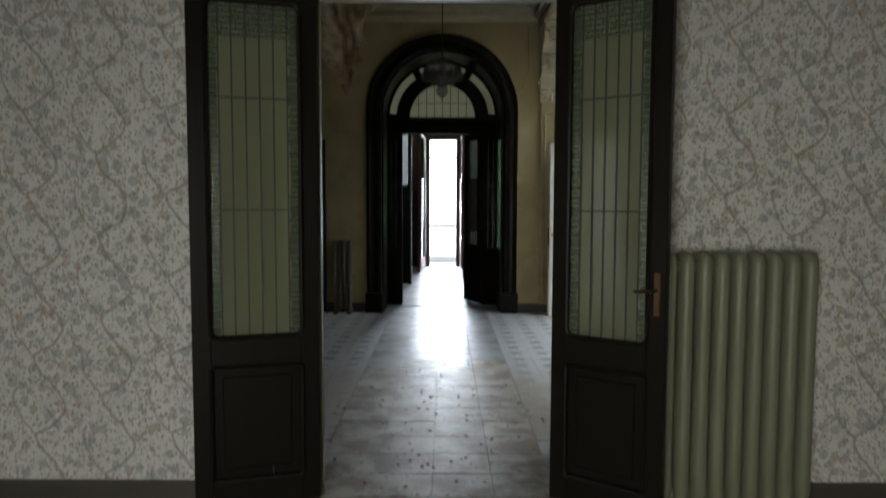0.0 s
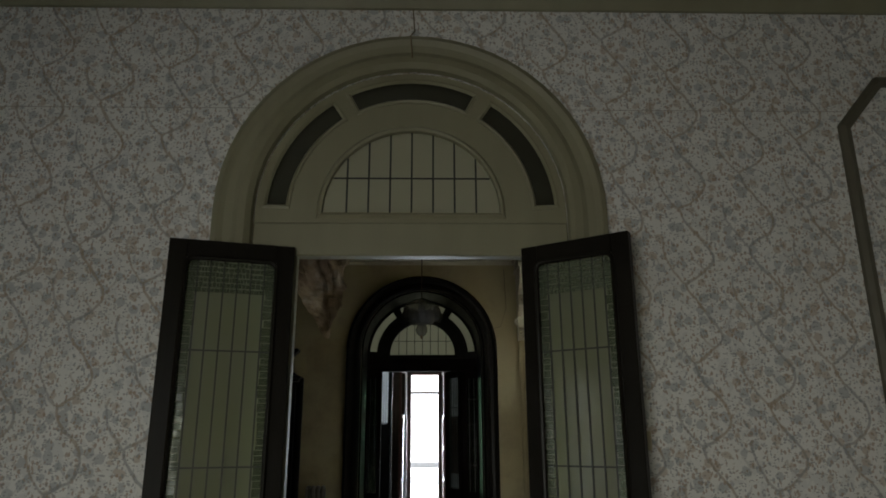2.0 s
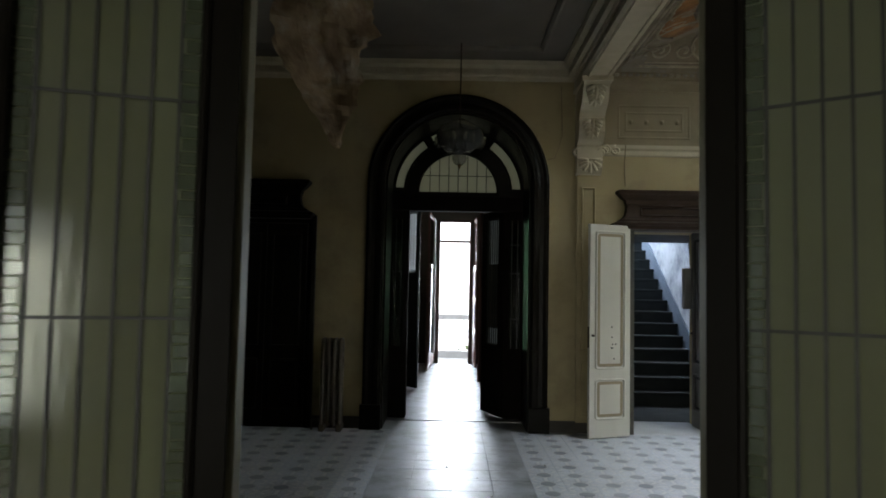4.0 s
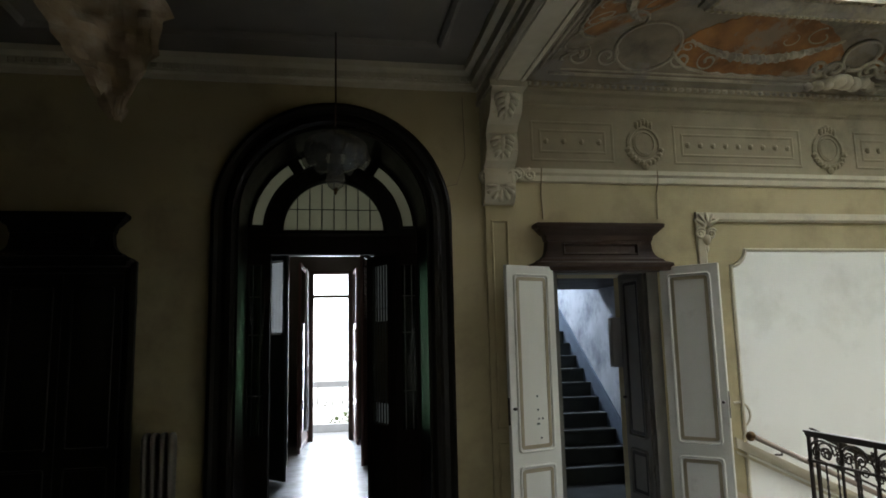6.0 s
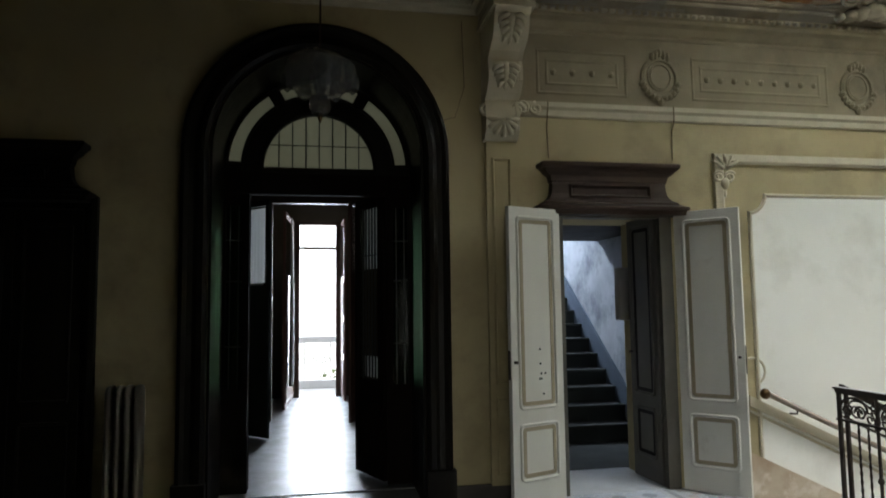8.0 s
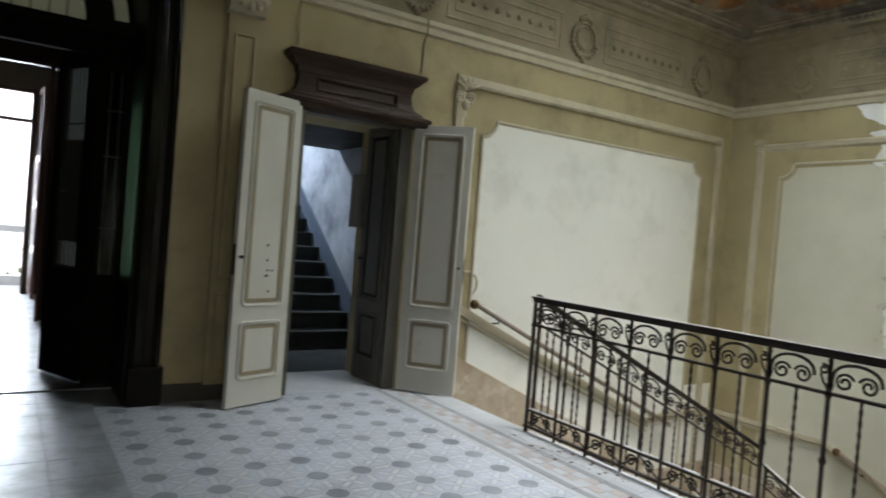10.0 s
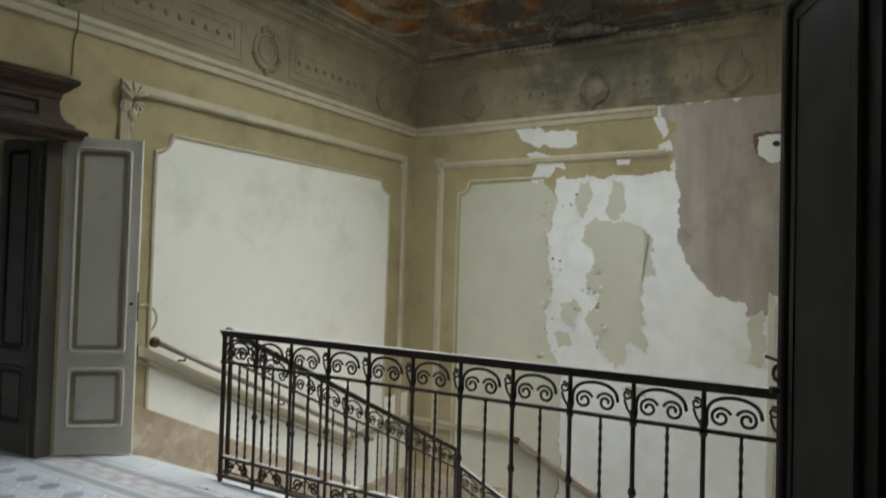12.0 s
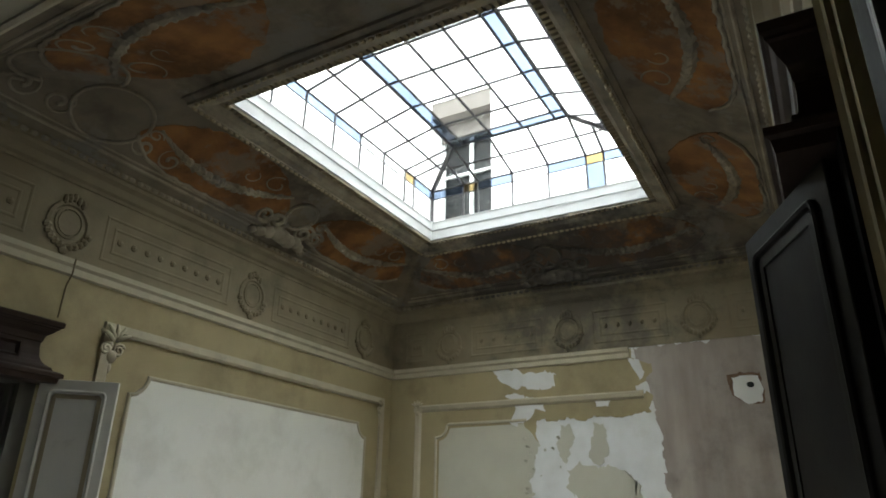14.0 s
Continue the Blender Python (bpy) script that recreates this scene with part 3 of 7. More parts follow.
def lathe(bm, profile, at, sides=16):
    rings = [[bm.verts.new((at[0] + r * math.cos(2 * math.pi * k / sides), at[1] + r * math.sin(2 * math.pi * k / sides), at[2] + z))
              for k in range(sides)] for r, z in profile]
    for r0, r1 in zip(rings, rings[1:]):
        for j in range(sides):
            bm.faces.new((r0[j], r0[(j + 1) % sides], r1[(j + 1) % sides], r1[j]))
    bm.faces.new(rings[0][::-1])
    bm.faces.new(rings[-1])
    return bm


def arc(cx, cz, r, a0, a1, n):
    return [(cx + r * math.cos(radians(a0 + (a1 - a0) * i / n)), cz + r * math.sin(radians(a0 + (a1 - a0) * i / n))) for i in range(n + 1)]


def spiral(cx, cz, r0, r1, a0, turns, n=26):
    out = []
    for i in range(n + 1):
        f = i / n
        a = a0 + turns * 2 * math.pi * f
        r = r0 + (r1 - r0) * f
        out.append((cx + r * math.cos(a), cz + r * math.sin(a)))
    return out


def facing(y, s, x=0.0):
    """put() for a wall along x: u is x, v is z, w stands s-wards out of the plane y."""
    return lambda u, v, w: (x + u, y + s * w, v)


def facing_x(x, s):
    """put() for a wall along y: u is y, v is z."""
    return lambda u, v, w: (x + s * w, u, v)


# ---- the plan ----
Y_ROOM, Y_NEAR, Y_FAR, Y_VEST = 3.91, 4.74, 9.76, 10.50
X_LEFT, X_RIGHT, X_WELL, Y_FLIGHT = -2.88, 7.50, 3.27, 8.34
R_HALL = 0.92
H_HALL, SPRING, R_OPEN, R_OUT = 4.12, 2.735, 0.82, 1.02
ROOM = (-3.0, 3.0, -1.6, Y_ROOM)
H_ROOM = 4.05


def arch_outline(r, bottom=0.0, n=28):
    return [(r, bottom)] + arc(0, SPRING, r, 0, 180, n) + [(-r, bottom)]


def arched_wall(name, mat, y0, y1, x0, x1, top, label, doors=(), r=R_OPEN):
    """A thick wall along x, with the arch at x = 0 and rectangular openings (x0, x1, height) cut through."""
    bm = bmesh.new()
    put = lambda u, v, w: (u, w, v)
    prism(bm, arch_outline(r, SPRING)[1:-1] + [(-r, top), (r, top)], y0, y1, put)
    for a, b in ((x0, -r), (r, x1)):
        cuts = sorted(d for d in doors if a < d[0] < b)
        at = a
        for d0, d1, h in cuts:
            box(bm, at, d0, y0, y1, -0.2, top)
            box(bm, d0, d1, y0, y1, h, top)
            at = d1
        box(bm, at, b, y0, y1, -0.2, top)
    return structure(name, bm, mat, label, "wall")


STAIR_DOOR = (1.95, 2.85, 2.27)
# near wall: wallpaper skin towards the room, ochre plaster towards the hall
arched_wall("wall_room_side", WALLPAPER, Y_ROOM, 4.30, -3.15, 3.15, 4.3, "cream floral wallpapered wall with an arched doorway")
arched_wall("wall_hall_near", OCHRE, 4.30, Y_NEAR, -3.1, 7.7, 4.9, "ochre plaster wall with arched and square doorways", [(1.95, 2.85, 2.27)], R_HALL)
arched_wall("wall_hall_far", OCHRE, Y_FAR, Y_VEST, -3.1, 7.7, 4.9, "ochre plastered wall with a dark arched doorway", [STAIR_DOOR])
# left wall: its shade is put into the colour
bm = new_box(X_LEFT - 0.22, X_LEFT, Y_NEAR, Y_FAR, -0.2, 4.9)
structure("wall_hall_left", bm, SHADE_WALL, "ochre plastered hall wall, coloured dark for shade", "wall")
bm = new_box(X_RIGHT, X_RIGHT + 0.25, Y_NEAR, Y_FAR, -3.4, 4.9)
structure("wall_stair_right", bm, WHITE_PLASTER, "bare white plastered stairwell wall under peeling paint", "wall")
bm = new_box(X_WELL, 7.7, Y_NEAR - 0.3, Y_NEAR, -3.4, -0.2)
structure("wall_well_near", bm, OCHRE, "lower stairwell wall", "wall")
bm = new_box(X_WELL, 7.7, Y_FAR, Y_FAR + 0.3, -3.4, -0.2)
structure("wall_well_far", bm, PANEL, "pale lower stairwell wall beside the flight", "wall")
bm = new_box(X_WELL - 0.25, X_WELL - 0.02, Y_NEAR, Y_FAR, -3.4, -0.22)
structure("wall_well_left", bm, OCHRE, "lower stairwell wall under the landing", "wall")
# room walls; the back window is unseen, added to light the room
x0, x1, y0, y1 = ROOM
bm = bmesh.new()
box(bm, x0 - 0.15, -1.85, y0 - 0.2, y0, -0.2, 4.3)
box(bm, -0.55, x1 + 0.15, y0 - 0.2, y0, -0.2, 4.3)
box(bm, -1.85, -0.55, y0 - 0.2, y0, -0.2, 0.25)
box(bm, -1.85, -0.55, y0 - 0.2, y0, 2.25, 4.3)
structure("wall_room_back", bm, WALLPAPER, "wallpapered back wall of the room with an added window", "wall")
bm = new_box(x1, x1 + 0.15, y0, y1, -0.2, 4.3)
structure("wall_room_right", bm, WALLPAPER, "wallpapered side wall of the room", "wall")
SLIT = (1.15, 1.40, 0.3, 2.2)
bm = bmesh.new()
box(bm, x0 - 0.15, x0, y0, SLIT[0], -0.2, 4.3)
box(bm, x0 - 0.15, x0, SLIT[1], y1, -0.2, 4.3)
box(bm, x0 - 0.15, x0, SLIT[0], SLIT[1], -0.2, SLIT[2])
box(bm, x0 - 0.15, x0, SLIT[0], SLIT[1], SLIT[3], 4.3)
structure("wall_room_left", bm, WALLPAPER, "wallpapered side wall of the room with a narrow window", "wall")
structure("floor_room", new_box(x0, x1, y0, Y_ROOM, -0.2, 0), WOOD_FLOOR, "dusty dark wooden room floor", "floor")
structure("ceiling_room", new_box(x0 - 0.15, x1 + 0.15, y0 - 0.2, Y_ROOM, H_ROOM, H_ROOM + 0.2), CREAM_WOOD, "dim cream plaster ceiling of the room", "ceiling")
bm = bmesh.new()
sweep(bm, [(x0, y0), (x1, y0), (x1, y1), (x0, y1)], [(0, H_ROOM), (0, H_ROOM - 0.10), (0.02, H_ROOM - 0.10), (0.05, H_ROOM - 0.06), (0.09, H_ROOM)],
      lambda u, v, w: (u, v, w))
structure("trim_room_cornice", bm, CREAM_WOOD, "cream painted ceiling cornice of the room", "cornice")

# ---- floors and ceilings ----
structure("floor_hall", new_box(X_LEFT, X_WELL, Y_ROOM, Y_VEST, -0.2, -0.006), JOINT, "mortar bed under the hall tiles", "floor")
structure("floor_vestibule", new_box(-1.7, 1.7, Y_VEST, 16.42, -0.2, 0), SLAB, "pale worn stone vestibule floor", "floor")
structure("floor_lower", new_box(X_WELL - 0.25, 7.7, Y_NEAR - 0.3, Y_FAR + 0.3, -3.5, -3.4), STONE, "pale lower floor of the stairwell", "floor")
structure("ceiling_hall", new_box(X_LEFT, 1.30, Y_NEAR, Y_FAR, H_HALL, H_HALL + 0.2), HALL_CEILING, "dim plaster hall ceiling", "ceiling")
bm = bmesh.new()
sweep(bm, [(X_LEFT, Y_NEAR), (1.29, Y_NEAR), (1.29, Y_FAR), (X_LEFT, Y_FAR)],
      [(0, H_HALL), (0, H_HALL - 0.20), (0.02, H_HALL - 0.20), (0.03, H_HALL - 0.16), (0.07, H_HALL - 0.15), (0.08, H_HALL - 0.08), (0.13, H_HALL - 0.05), (0.14, H_HALL)],
      lambda u, v, w: (u, v, w))
structure("trim_hall_cornice", bm, STUCCO, "pale moulded hall cornice", "cornice")
bm = bmesh.new()
sweep(bm, [(X_LEFT + 0.5, Y_NEAR + 0.5), (0.9, Y_NEAR + 0.5), (0.9, Y_FAR - 0.5), (X_LEFT + 0.5, Y_FAR - 0.5)],
      [(0, H_HALL), (0.0, H_HALL - 0.03), (0.03, H_HALL - 0.04), (0.06, H_HALL - 0.02), (0.07, H_HALL)], lambda u, v, w: (u, v, w))
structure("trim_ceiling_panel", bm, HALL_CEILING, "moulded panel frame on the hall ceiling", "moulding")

bm = bmesh.new()
x = X_LEFT + 0.1
while x < 1.25:
    box(bm, x, x + 0.035, Y_FAR - 0.095, Y_FAR - 0.07, H_HALL - 0.135, H_HALL - 0.095)
    x += 0.06
structure("trim_hall_dentils", bm, STUCCO, "row of small dentils in the hall cornice", "moulding")
# beam between the hall and the stairwell
bm = bmesh.new()
prism(bm, [(1.29, 3.86), (1.32, 3.83), (1.58, 3.83), (1.62, 3.87), (1.62, 4.6), (1.29, 4.6)], Y_NEAR, Y_FAR, lambda u, v, w: (u, w, v))
for xx in (1.335, 1.545):
    box(bm, xx, xx + 0.03, Y_NEAR, Y_FAR, 3.815, 3.835)
structure("beam", bm, STUCCO, "pale stucco ceiling beam carried on scrolled corbels", "beam")


# ---- stairwell ceiling: cove, painted fields, curb and glass lantern ----
CX0, CX1, CY0, CY1 = 1.62, X_RIGHT, Y_NEAR, Y_FAR
SX0, SX1, SY0, SY1 = 3.25, 6.40, 6.08, 8.58
Z_BEAD, Z_CURB = 3.93, 4.42


def cove_at(side, s, f):
    """A point of the cove: s along the side (metres), f from the wall (0) to the skylight (1)."""
    z = Z_BEAD + 0.05 + (Z_CURB - 0.06 - Z_BEAD) * (1 - (1 - f) ** 1.5)
    if side == "far":
        return Vector((s, CY1 - 0.16 + (SY1 + 0.16 - CY1 + 0.16) * f, z))
    if side == "near":
        return Vector((s, CY0 + 0.14 + (SY0 - 0.16 - CY0 - 0.14) * f, z))
    if side == "right":
        return Vector((CX1 - 0.14 + (SX1 + 0.16 - CX1 + 0.14) * f, s, z))
    return Vector((CX0 + 0.02 + (SX0 - 0.16 - CX0 - 0.02) * f, s, z))


bm = bmesh.new()
grid = []
for k in range(9):
    f = k / 8
    a, b = cove_at("left", 0, f).x, cove_at("right", 0, f).x
    c, d = cove_at("near", 0, f).y, cove_at("far", 0, f).y
    z = cove_at("far", 0, f).z
    grid.append([bm.verts.new(p) for p in ((a, c, z), (b, c, z), (b, d, z), (a, d, z))])
for g0, g1 in zip(grid, grid[1:]):
    for j in range(4):
        bm.faces.new((g0[j], g0[(j + 1) % 4], g1[(j + 1) % 4], g1[j]))
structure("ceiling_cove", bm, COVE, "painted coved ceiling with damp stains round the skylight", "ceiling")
bm = bmesh.new()
for x0, x1, y0, y1 in ((CX0, CX1 + 0.2, CY0 - 0.2, SY0 - 0.02), (CX0, CX1 + 0.2, SY1 + 0.02, CY1 + 0.2), (CX0, SX0 - 0.02, SY0 - 0.02, SY1 + 0.02),
                       (SX1 + 0.02, CX1 + 0.2, SY0 - 0.02, SY1 + 0.02)):
    box(bm, x0, x1, y0, y1, Z_CURB + 0.02, Z_CURB + 0.2)
structure("roof_slab", bm, GREY_SHADE, "roof slab over the coved ceiling", "roof")
flat = lambda u, v, w: (u, v, w)
rect = [(SX0, SY0), (SX0, SY1), (SX1, SY1), (SX1, SY0)]
bm = bmesh.new()
sweep(bm, rect, [(0.0, 4.50), (0.0, 4.388), (0.006, 4.386), (0.008, 4.412), (0.058, 4.412), (0.060, 4.384), (0.075, 4.375), (0.10, 4.352), (0.14, 4.34), (0.165, 4.335),
                 (0.17, 4.325), (0.215, 4.325), (0.22, 4.35), (0.25, 4.375), (0.25, 4.50)], flat)
structure("trim_skylight_frame", bm, COVE_STUCCO, "moulded stucco frame round the skylight", "moulding")
bm = bmesh.new()
for (xa, ya), (xb, yb) in zip(rect, rect[1:] + rect[:1]):
    ln = math.hypot(xb - xa, yb - ya)
    for i in range(int(ln / 0.055)):
        f = (i + 0.5) * 0.055 / ln
        x, y = xa + (xb - xa) * f, ya + (yb - ya) * f
        ox, oy = (yb - ya) / ln * -1, (xb - xa) / ln * 1
        ex, ey = 0.015 + 0.010 * abs(ox), 0.015 + 0.010 * abs(oy)
        box(bm, x + ox * 0.033 - ex, x + ox * 0.033 + ex, y + oy * 0.033 - ey, y + oy * 0.033 + ey, 4.389, 4.43)
beads = bmesh.new()
for (xa, ya), (xb, yb) in zip(rect, rect[1:] + rect[:1]):
    ln = math.hypot(xb - xa, yb - ya)
    ox, oy = -(yb - ya) / ln, (xb - xa) / ln
    k = int((ln + 0.38) / 0.062)
    for i in range(k):
        f = (-0.19 + (i + 0.5) * 0.062) / ln
        blob(beads, (xa + (xb - xa) * f + ox * 0.193, ya + (yb - ya) * f + oy * 0.193, 4.322), 0.018 + 0.009 * abs(oy), 0.018 + 0.009 * abs(ox), 0.017, 6, 4)
structure("trim_skylight_beads", beads, GILT, "row of ochre beads along the skylight frame", "moulding")
tagged(structure("trim_skylight_dentils", bm, GILT, "row of ochre dentils round the skylight", "moulding"), kind="structure")
bm = bmesh.new()
sweep(bm, rect, [(0.0, 4.42), (-0.012, 4.42), (-0.012, 4.53), (-0.022, 4.535), (-0.022, 4.615), (-0.03, 4.64), (0.10, 4.64), (0.10, 4.42)], flat)
structure("skylight_curb", bm, WHITE_PAINT, "white painted upstand of the skylight", "skylight curb")

lantern = thing("roof_lantern", "glazed steel roof lantern with blue and amber border panes", "skylight", (4.87, 7.39, 4.65), kind="structure")
TX0, TX1, TY0, TY1, ZV, ZT = 3.67, 5.79, 6.67, 7.98, 5.05, 5.19
inv = Matrix.Translation((-4.87, -7.39, -4.65))


def bar(a, b, r, mat=STEEL, name="glazing_bar"):
    bm = bmesh.new()
    tube(bm, [a, b], r, 4)
    bm.transform(inv)
    return part(name, bm, mat, lantern)


def pane(pts, mat):
    bm = bmesh.new()
    c = sum((Vector(p) for p in pts), Vector()) / len(pts)
    nrm = (Vector(pts[1]) - Vector(pts[0])).cross(Vector(pts[2]) - Vector(pts[0])).normalized() * 0.004
    lo = [bm.verts.new(c + (Vector(p) - c) * 0.985 - nrm) for p in pts]
    hi = [bm.verts.new(c + (Vector(p) - c) * 0.985 + nrm) for p in pts]
    bm.faces.new(lo)
    bm.faces.new(hi[::-1])
    for i in range(len(pts)):
        bm.faces.new((lo[i], lo[i - 1], hi[i - 1], hi[i]))
    bm.transform(inv)
    ob = part("pane", bm, mat, lantern)
    ob.visible_shadow = False
    return ob


def lerp(a, b, f):
    return Vector(a) + (Vector(b) - Vector(a)) * f


base_c = [(SX0, SY0), (SX1, SY0), (SX1, SY1), (SX0, SY1)]
top_c = [(TX0, TY0), (TX1, TY0), (TX1, TY1), (TX0, TY1)]
ZB = 4.64
NARROW, BORDER_AT = 0.61, 0.42


def stops(length, cells, head, tail):
    """Where the glazing bars stand along one side: corner panes, narrow panes where there are any, and even ones between."""
    inner = [head + (length - head - tail) * k / cells for k in range(cells + 1)]
    return [0.0] + [BORDER_AT] * (head > BORDER_AT) + inner + [length - BORDER_AT] * (tail > BORDER_AT) + [length]


# colours of the border strip, pane by pane, as the sides run
STRIP = {0: "bwbbwwab", 1: "babwbab", 2: "bawwbbbw", 3: "bawbwab"}
for i in range(4):
    (xa, ya), (xb, yb) = base_c[i], base_c[(i + 1) % 4]
    (xc, yc), (xd, yd) = top_c[i], top_c[(i + 1) % 4]
    b0, b1 = Vector((xa, ya, ZB)), Vector((xb, yb, ZB))
    up_m, up_v = Vector((0, 0, ZV - 0.11 - ZB)), Vector((0, 0, ZV - ZB))
    v0, v1 = b0 + up_v, b1 + up_v
    t0, t1 = Vector((xc, yc, ZT)), Vector((xd, yd, ZT))
    length = (b1 - b0).length
    head, tail = ((BORDER_AT, NARROW), (NARROW, NARROW), (NARROW, BORDER_AT), (NARROW, NARROW))[i]
    at = stops(length, 5 if i % 2 == 0 else 3, head, tail)
    if i == 2:
        column_x = sorted(xa - q for q in at[2:-1])

    def rise(s, f):
        """A point of the sloping glass, s along the side and f up the slope; outside the top it ends on the hip."""
        lo = lerp(v0, v1, s / length)
        if s < head:
            hi = lerp(v0, t0, s / head)
        elif s > length - tail:
            hi = lerp(v1, t1, (length - s) / tail)
        else:
            hi = lerp(t0, t1, (s - head) / (length - head - tail))
        return lerp(lo, hi, f)

    bar(b0, v0, 0.024)
    bar(v0, t0, 0.028)
    bar(v0, v1, 0.015)
    bar(b0 + up_m, b1 + up_m, 0.009)
    bar(t0, t1, 0.020)
    bar(lerp(v0, t0, 0.5), lerp(v1, t1, 0.5), 0.0145)
    for k, (s0, s1) in enumerate(zip(at, at[1:])):
        p0, p1 = lerp(b0, b1, s0 / length), lerp(b0, b1, s1 / length)
        tint = {"a": AMBER_GLASS, "b": BLUE_GLASS, "w": GLASS}[STRIP[i][k % len(STRIP[i])]]
        pane([p0, p1, p1 + up_m, p0 + up_m], BLUE_GLASS if i == 1 and k == 1 else GLASS)
        pane([p0 + up_m, p1 + up_m, p1 + up_v, p0 + up_v], tint)
        if k == 0:
            pane([v0, rise(s1, 0), rise(s1, 1)], GLASS)
        elif k == len(at) - 2:
            pane([rise(s0, 0), v1, rise(s0, 1)], GLASS)
        else:
            pane([rise(s0, 0), rise(s1, 0), rise(s1, 0.5), rise(s0, 0.5)], GLASS)
            pane([rise(s0, 0.5), rise(s1, 0.5), rise(s1, 1), rise(s0, 1)], GLASS)
        if k:
            bar(p0, p0 + up_v, 0.012)
            bar(rise(s0, 0), rise(s0, 1), 0.0145)
# flat top: a blue border and a grid
ny = 3
xs = [TX0, TX0 + 0.13] + column_x[1:-1] + [TX1 - 0.13, TX1]
ys = [TY0, TY0 + 0.13] + [TY0 + 0.13 + (TY1 - TY0 - 0.26) * k / ny for k in range(1, ny)] + [TY1 - 0.13, TY1]
for i in range(len(xs) - 1):
    for j in range(len(ys) - 1):
        border = i in (0, len(xs) - 2) or j in (0, len(ys) - 2)
        pane([(xs[i], ys[j], ZT), (xs[i + 1], ys[j], ZT), (xs[i + 1], ys[j + 1], ZT), (xs[i], ys[j + 1], ZT)], BLUE_GLASS if border else GLASS)
for x in xs[1:-1]:
    bar((x, TY0, ZT), (x, TY1, ZT), 0.0145)
for y in ys[1:-1]:
    bar((TX0, y, ZT), (TX1, y, ZT), 0.0145)

# neighbouring building over the roof
nb = thing("apartment_building", "white rendered building with a dark shuttered window above the skylight", "building", (11, 10.65, -3.6))
bm = new_box(0, 3, -9, -0.70, 0, 16)
box(bm, 0, 3, 0.74, 9, 0, 16)
box(bm, 0, 3, -0.70, 0.74, 0, 10.2)
box(bm, 0, 3, -0.70, 0.74, 13.55, 16)
part("wall", bm, FACADE, nb)
w = part("window", new_box(0.62, 0.68, -0.70, 0.74, 10.2, 13.55), BLACK_GLASS, nb, "dark recessed window")
bm = bmesh.new()
for a, b in ((-0.70, -0.63), (-0.02, 0.05), (0.67, 0.74)):
    box(bm, 0.52, 0.60, a, b, 10.2, 13.2)
for z in (10.2, 11.9):
    box(bm, 0.53, 0.59, -0.70, 0.74, z, z + 0.05)
part("window_frame", bm, WHITE_PAINT, w)
part("shutter_box", new_box(0.05, 0.50, -0.70, 0.74, 13.15, 13.55), BOX_PAINT, w)
part("blind", new_box(0.44, 0.48, -0.66, 0.70, 12.75, 13.15), BOX_PAINT, w)

# made-up upper walls that keep low sky light out of the lantern
bm = bmesh.new()
box(bm, 1.0, 1.3, 4.2, 11.7, 4.9, 12.4)
box(bm, 1.3, 11.0, 4.0, 4.2, 4.9, 12.4)
box(bm, 1.3, 11.0, 11.7, 11.9, 4.9, 12.4)
box(bm, 7.75, 11.0, 4.2, 11.7, 4.4, 4.6)
box(bm, 1.3, 7.75, 9.98, 11.7, 4.9, 5.0)
structure("wall_court_added", bm, FACADE, "white upper walls added round the skylight to cut low light", "wall")

# ---- frieze, bead and wall mouldings of the stairwell ----
# faces: far wall (u = x), right wall (u = y), near wall (u = x)
FACES = {"far": (facing(Y_FAR, -1), 1.62, X_RIGHT), "right": (facing_x(X_RIGHT, -1), Y_NEAR, Y_FAR), "near": (facing(Y_NEAR, 1), 1.62, X_RIGHT)}


def ring_path(cu, cv, ru, rv, n=20):
    return [(cu + ru * math.cos(2 * math.pi * k / n), cv + rv * math.sin(2 * math.pi * k / n)) for k in range(n)]


def rect_path(u0, u1, v0, v1):
    return [(u0, v0), (u1, v0), (u1, v1), (u0, v1)]


SMALL = [(0, 0), (0, 0.010), (0.008, 0.016), (0.018, 0.012), (0.022, 0)]
RAISED = [(0, 0.011), (0.006, 0.0155), (0.014, 0.017), (0.022, 0.0155), (0.030, 0.011)]


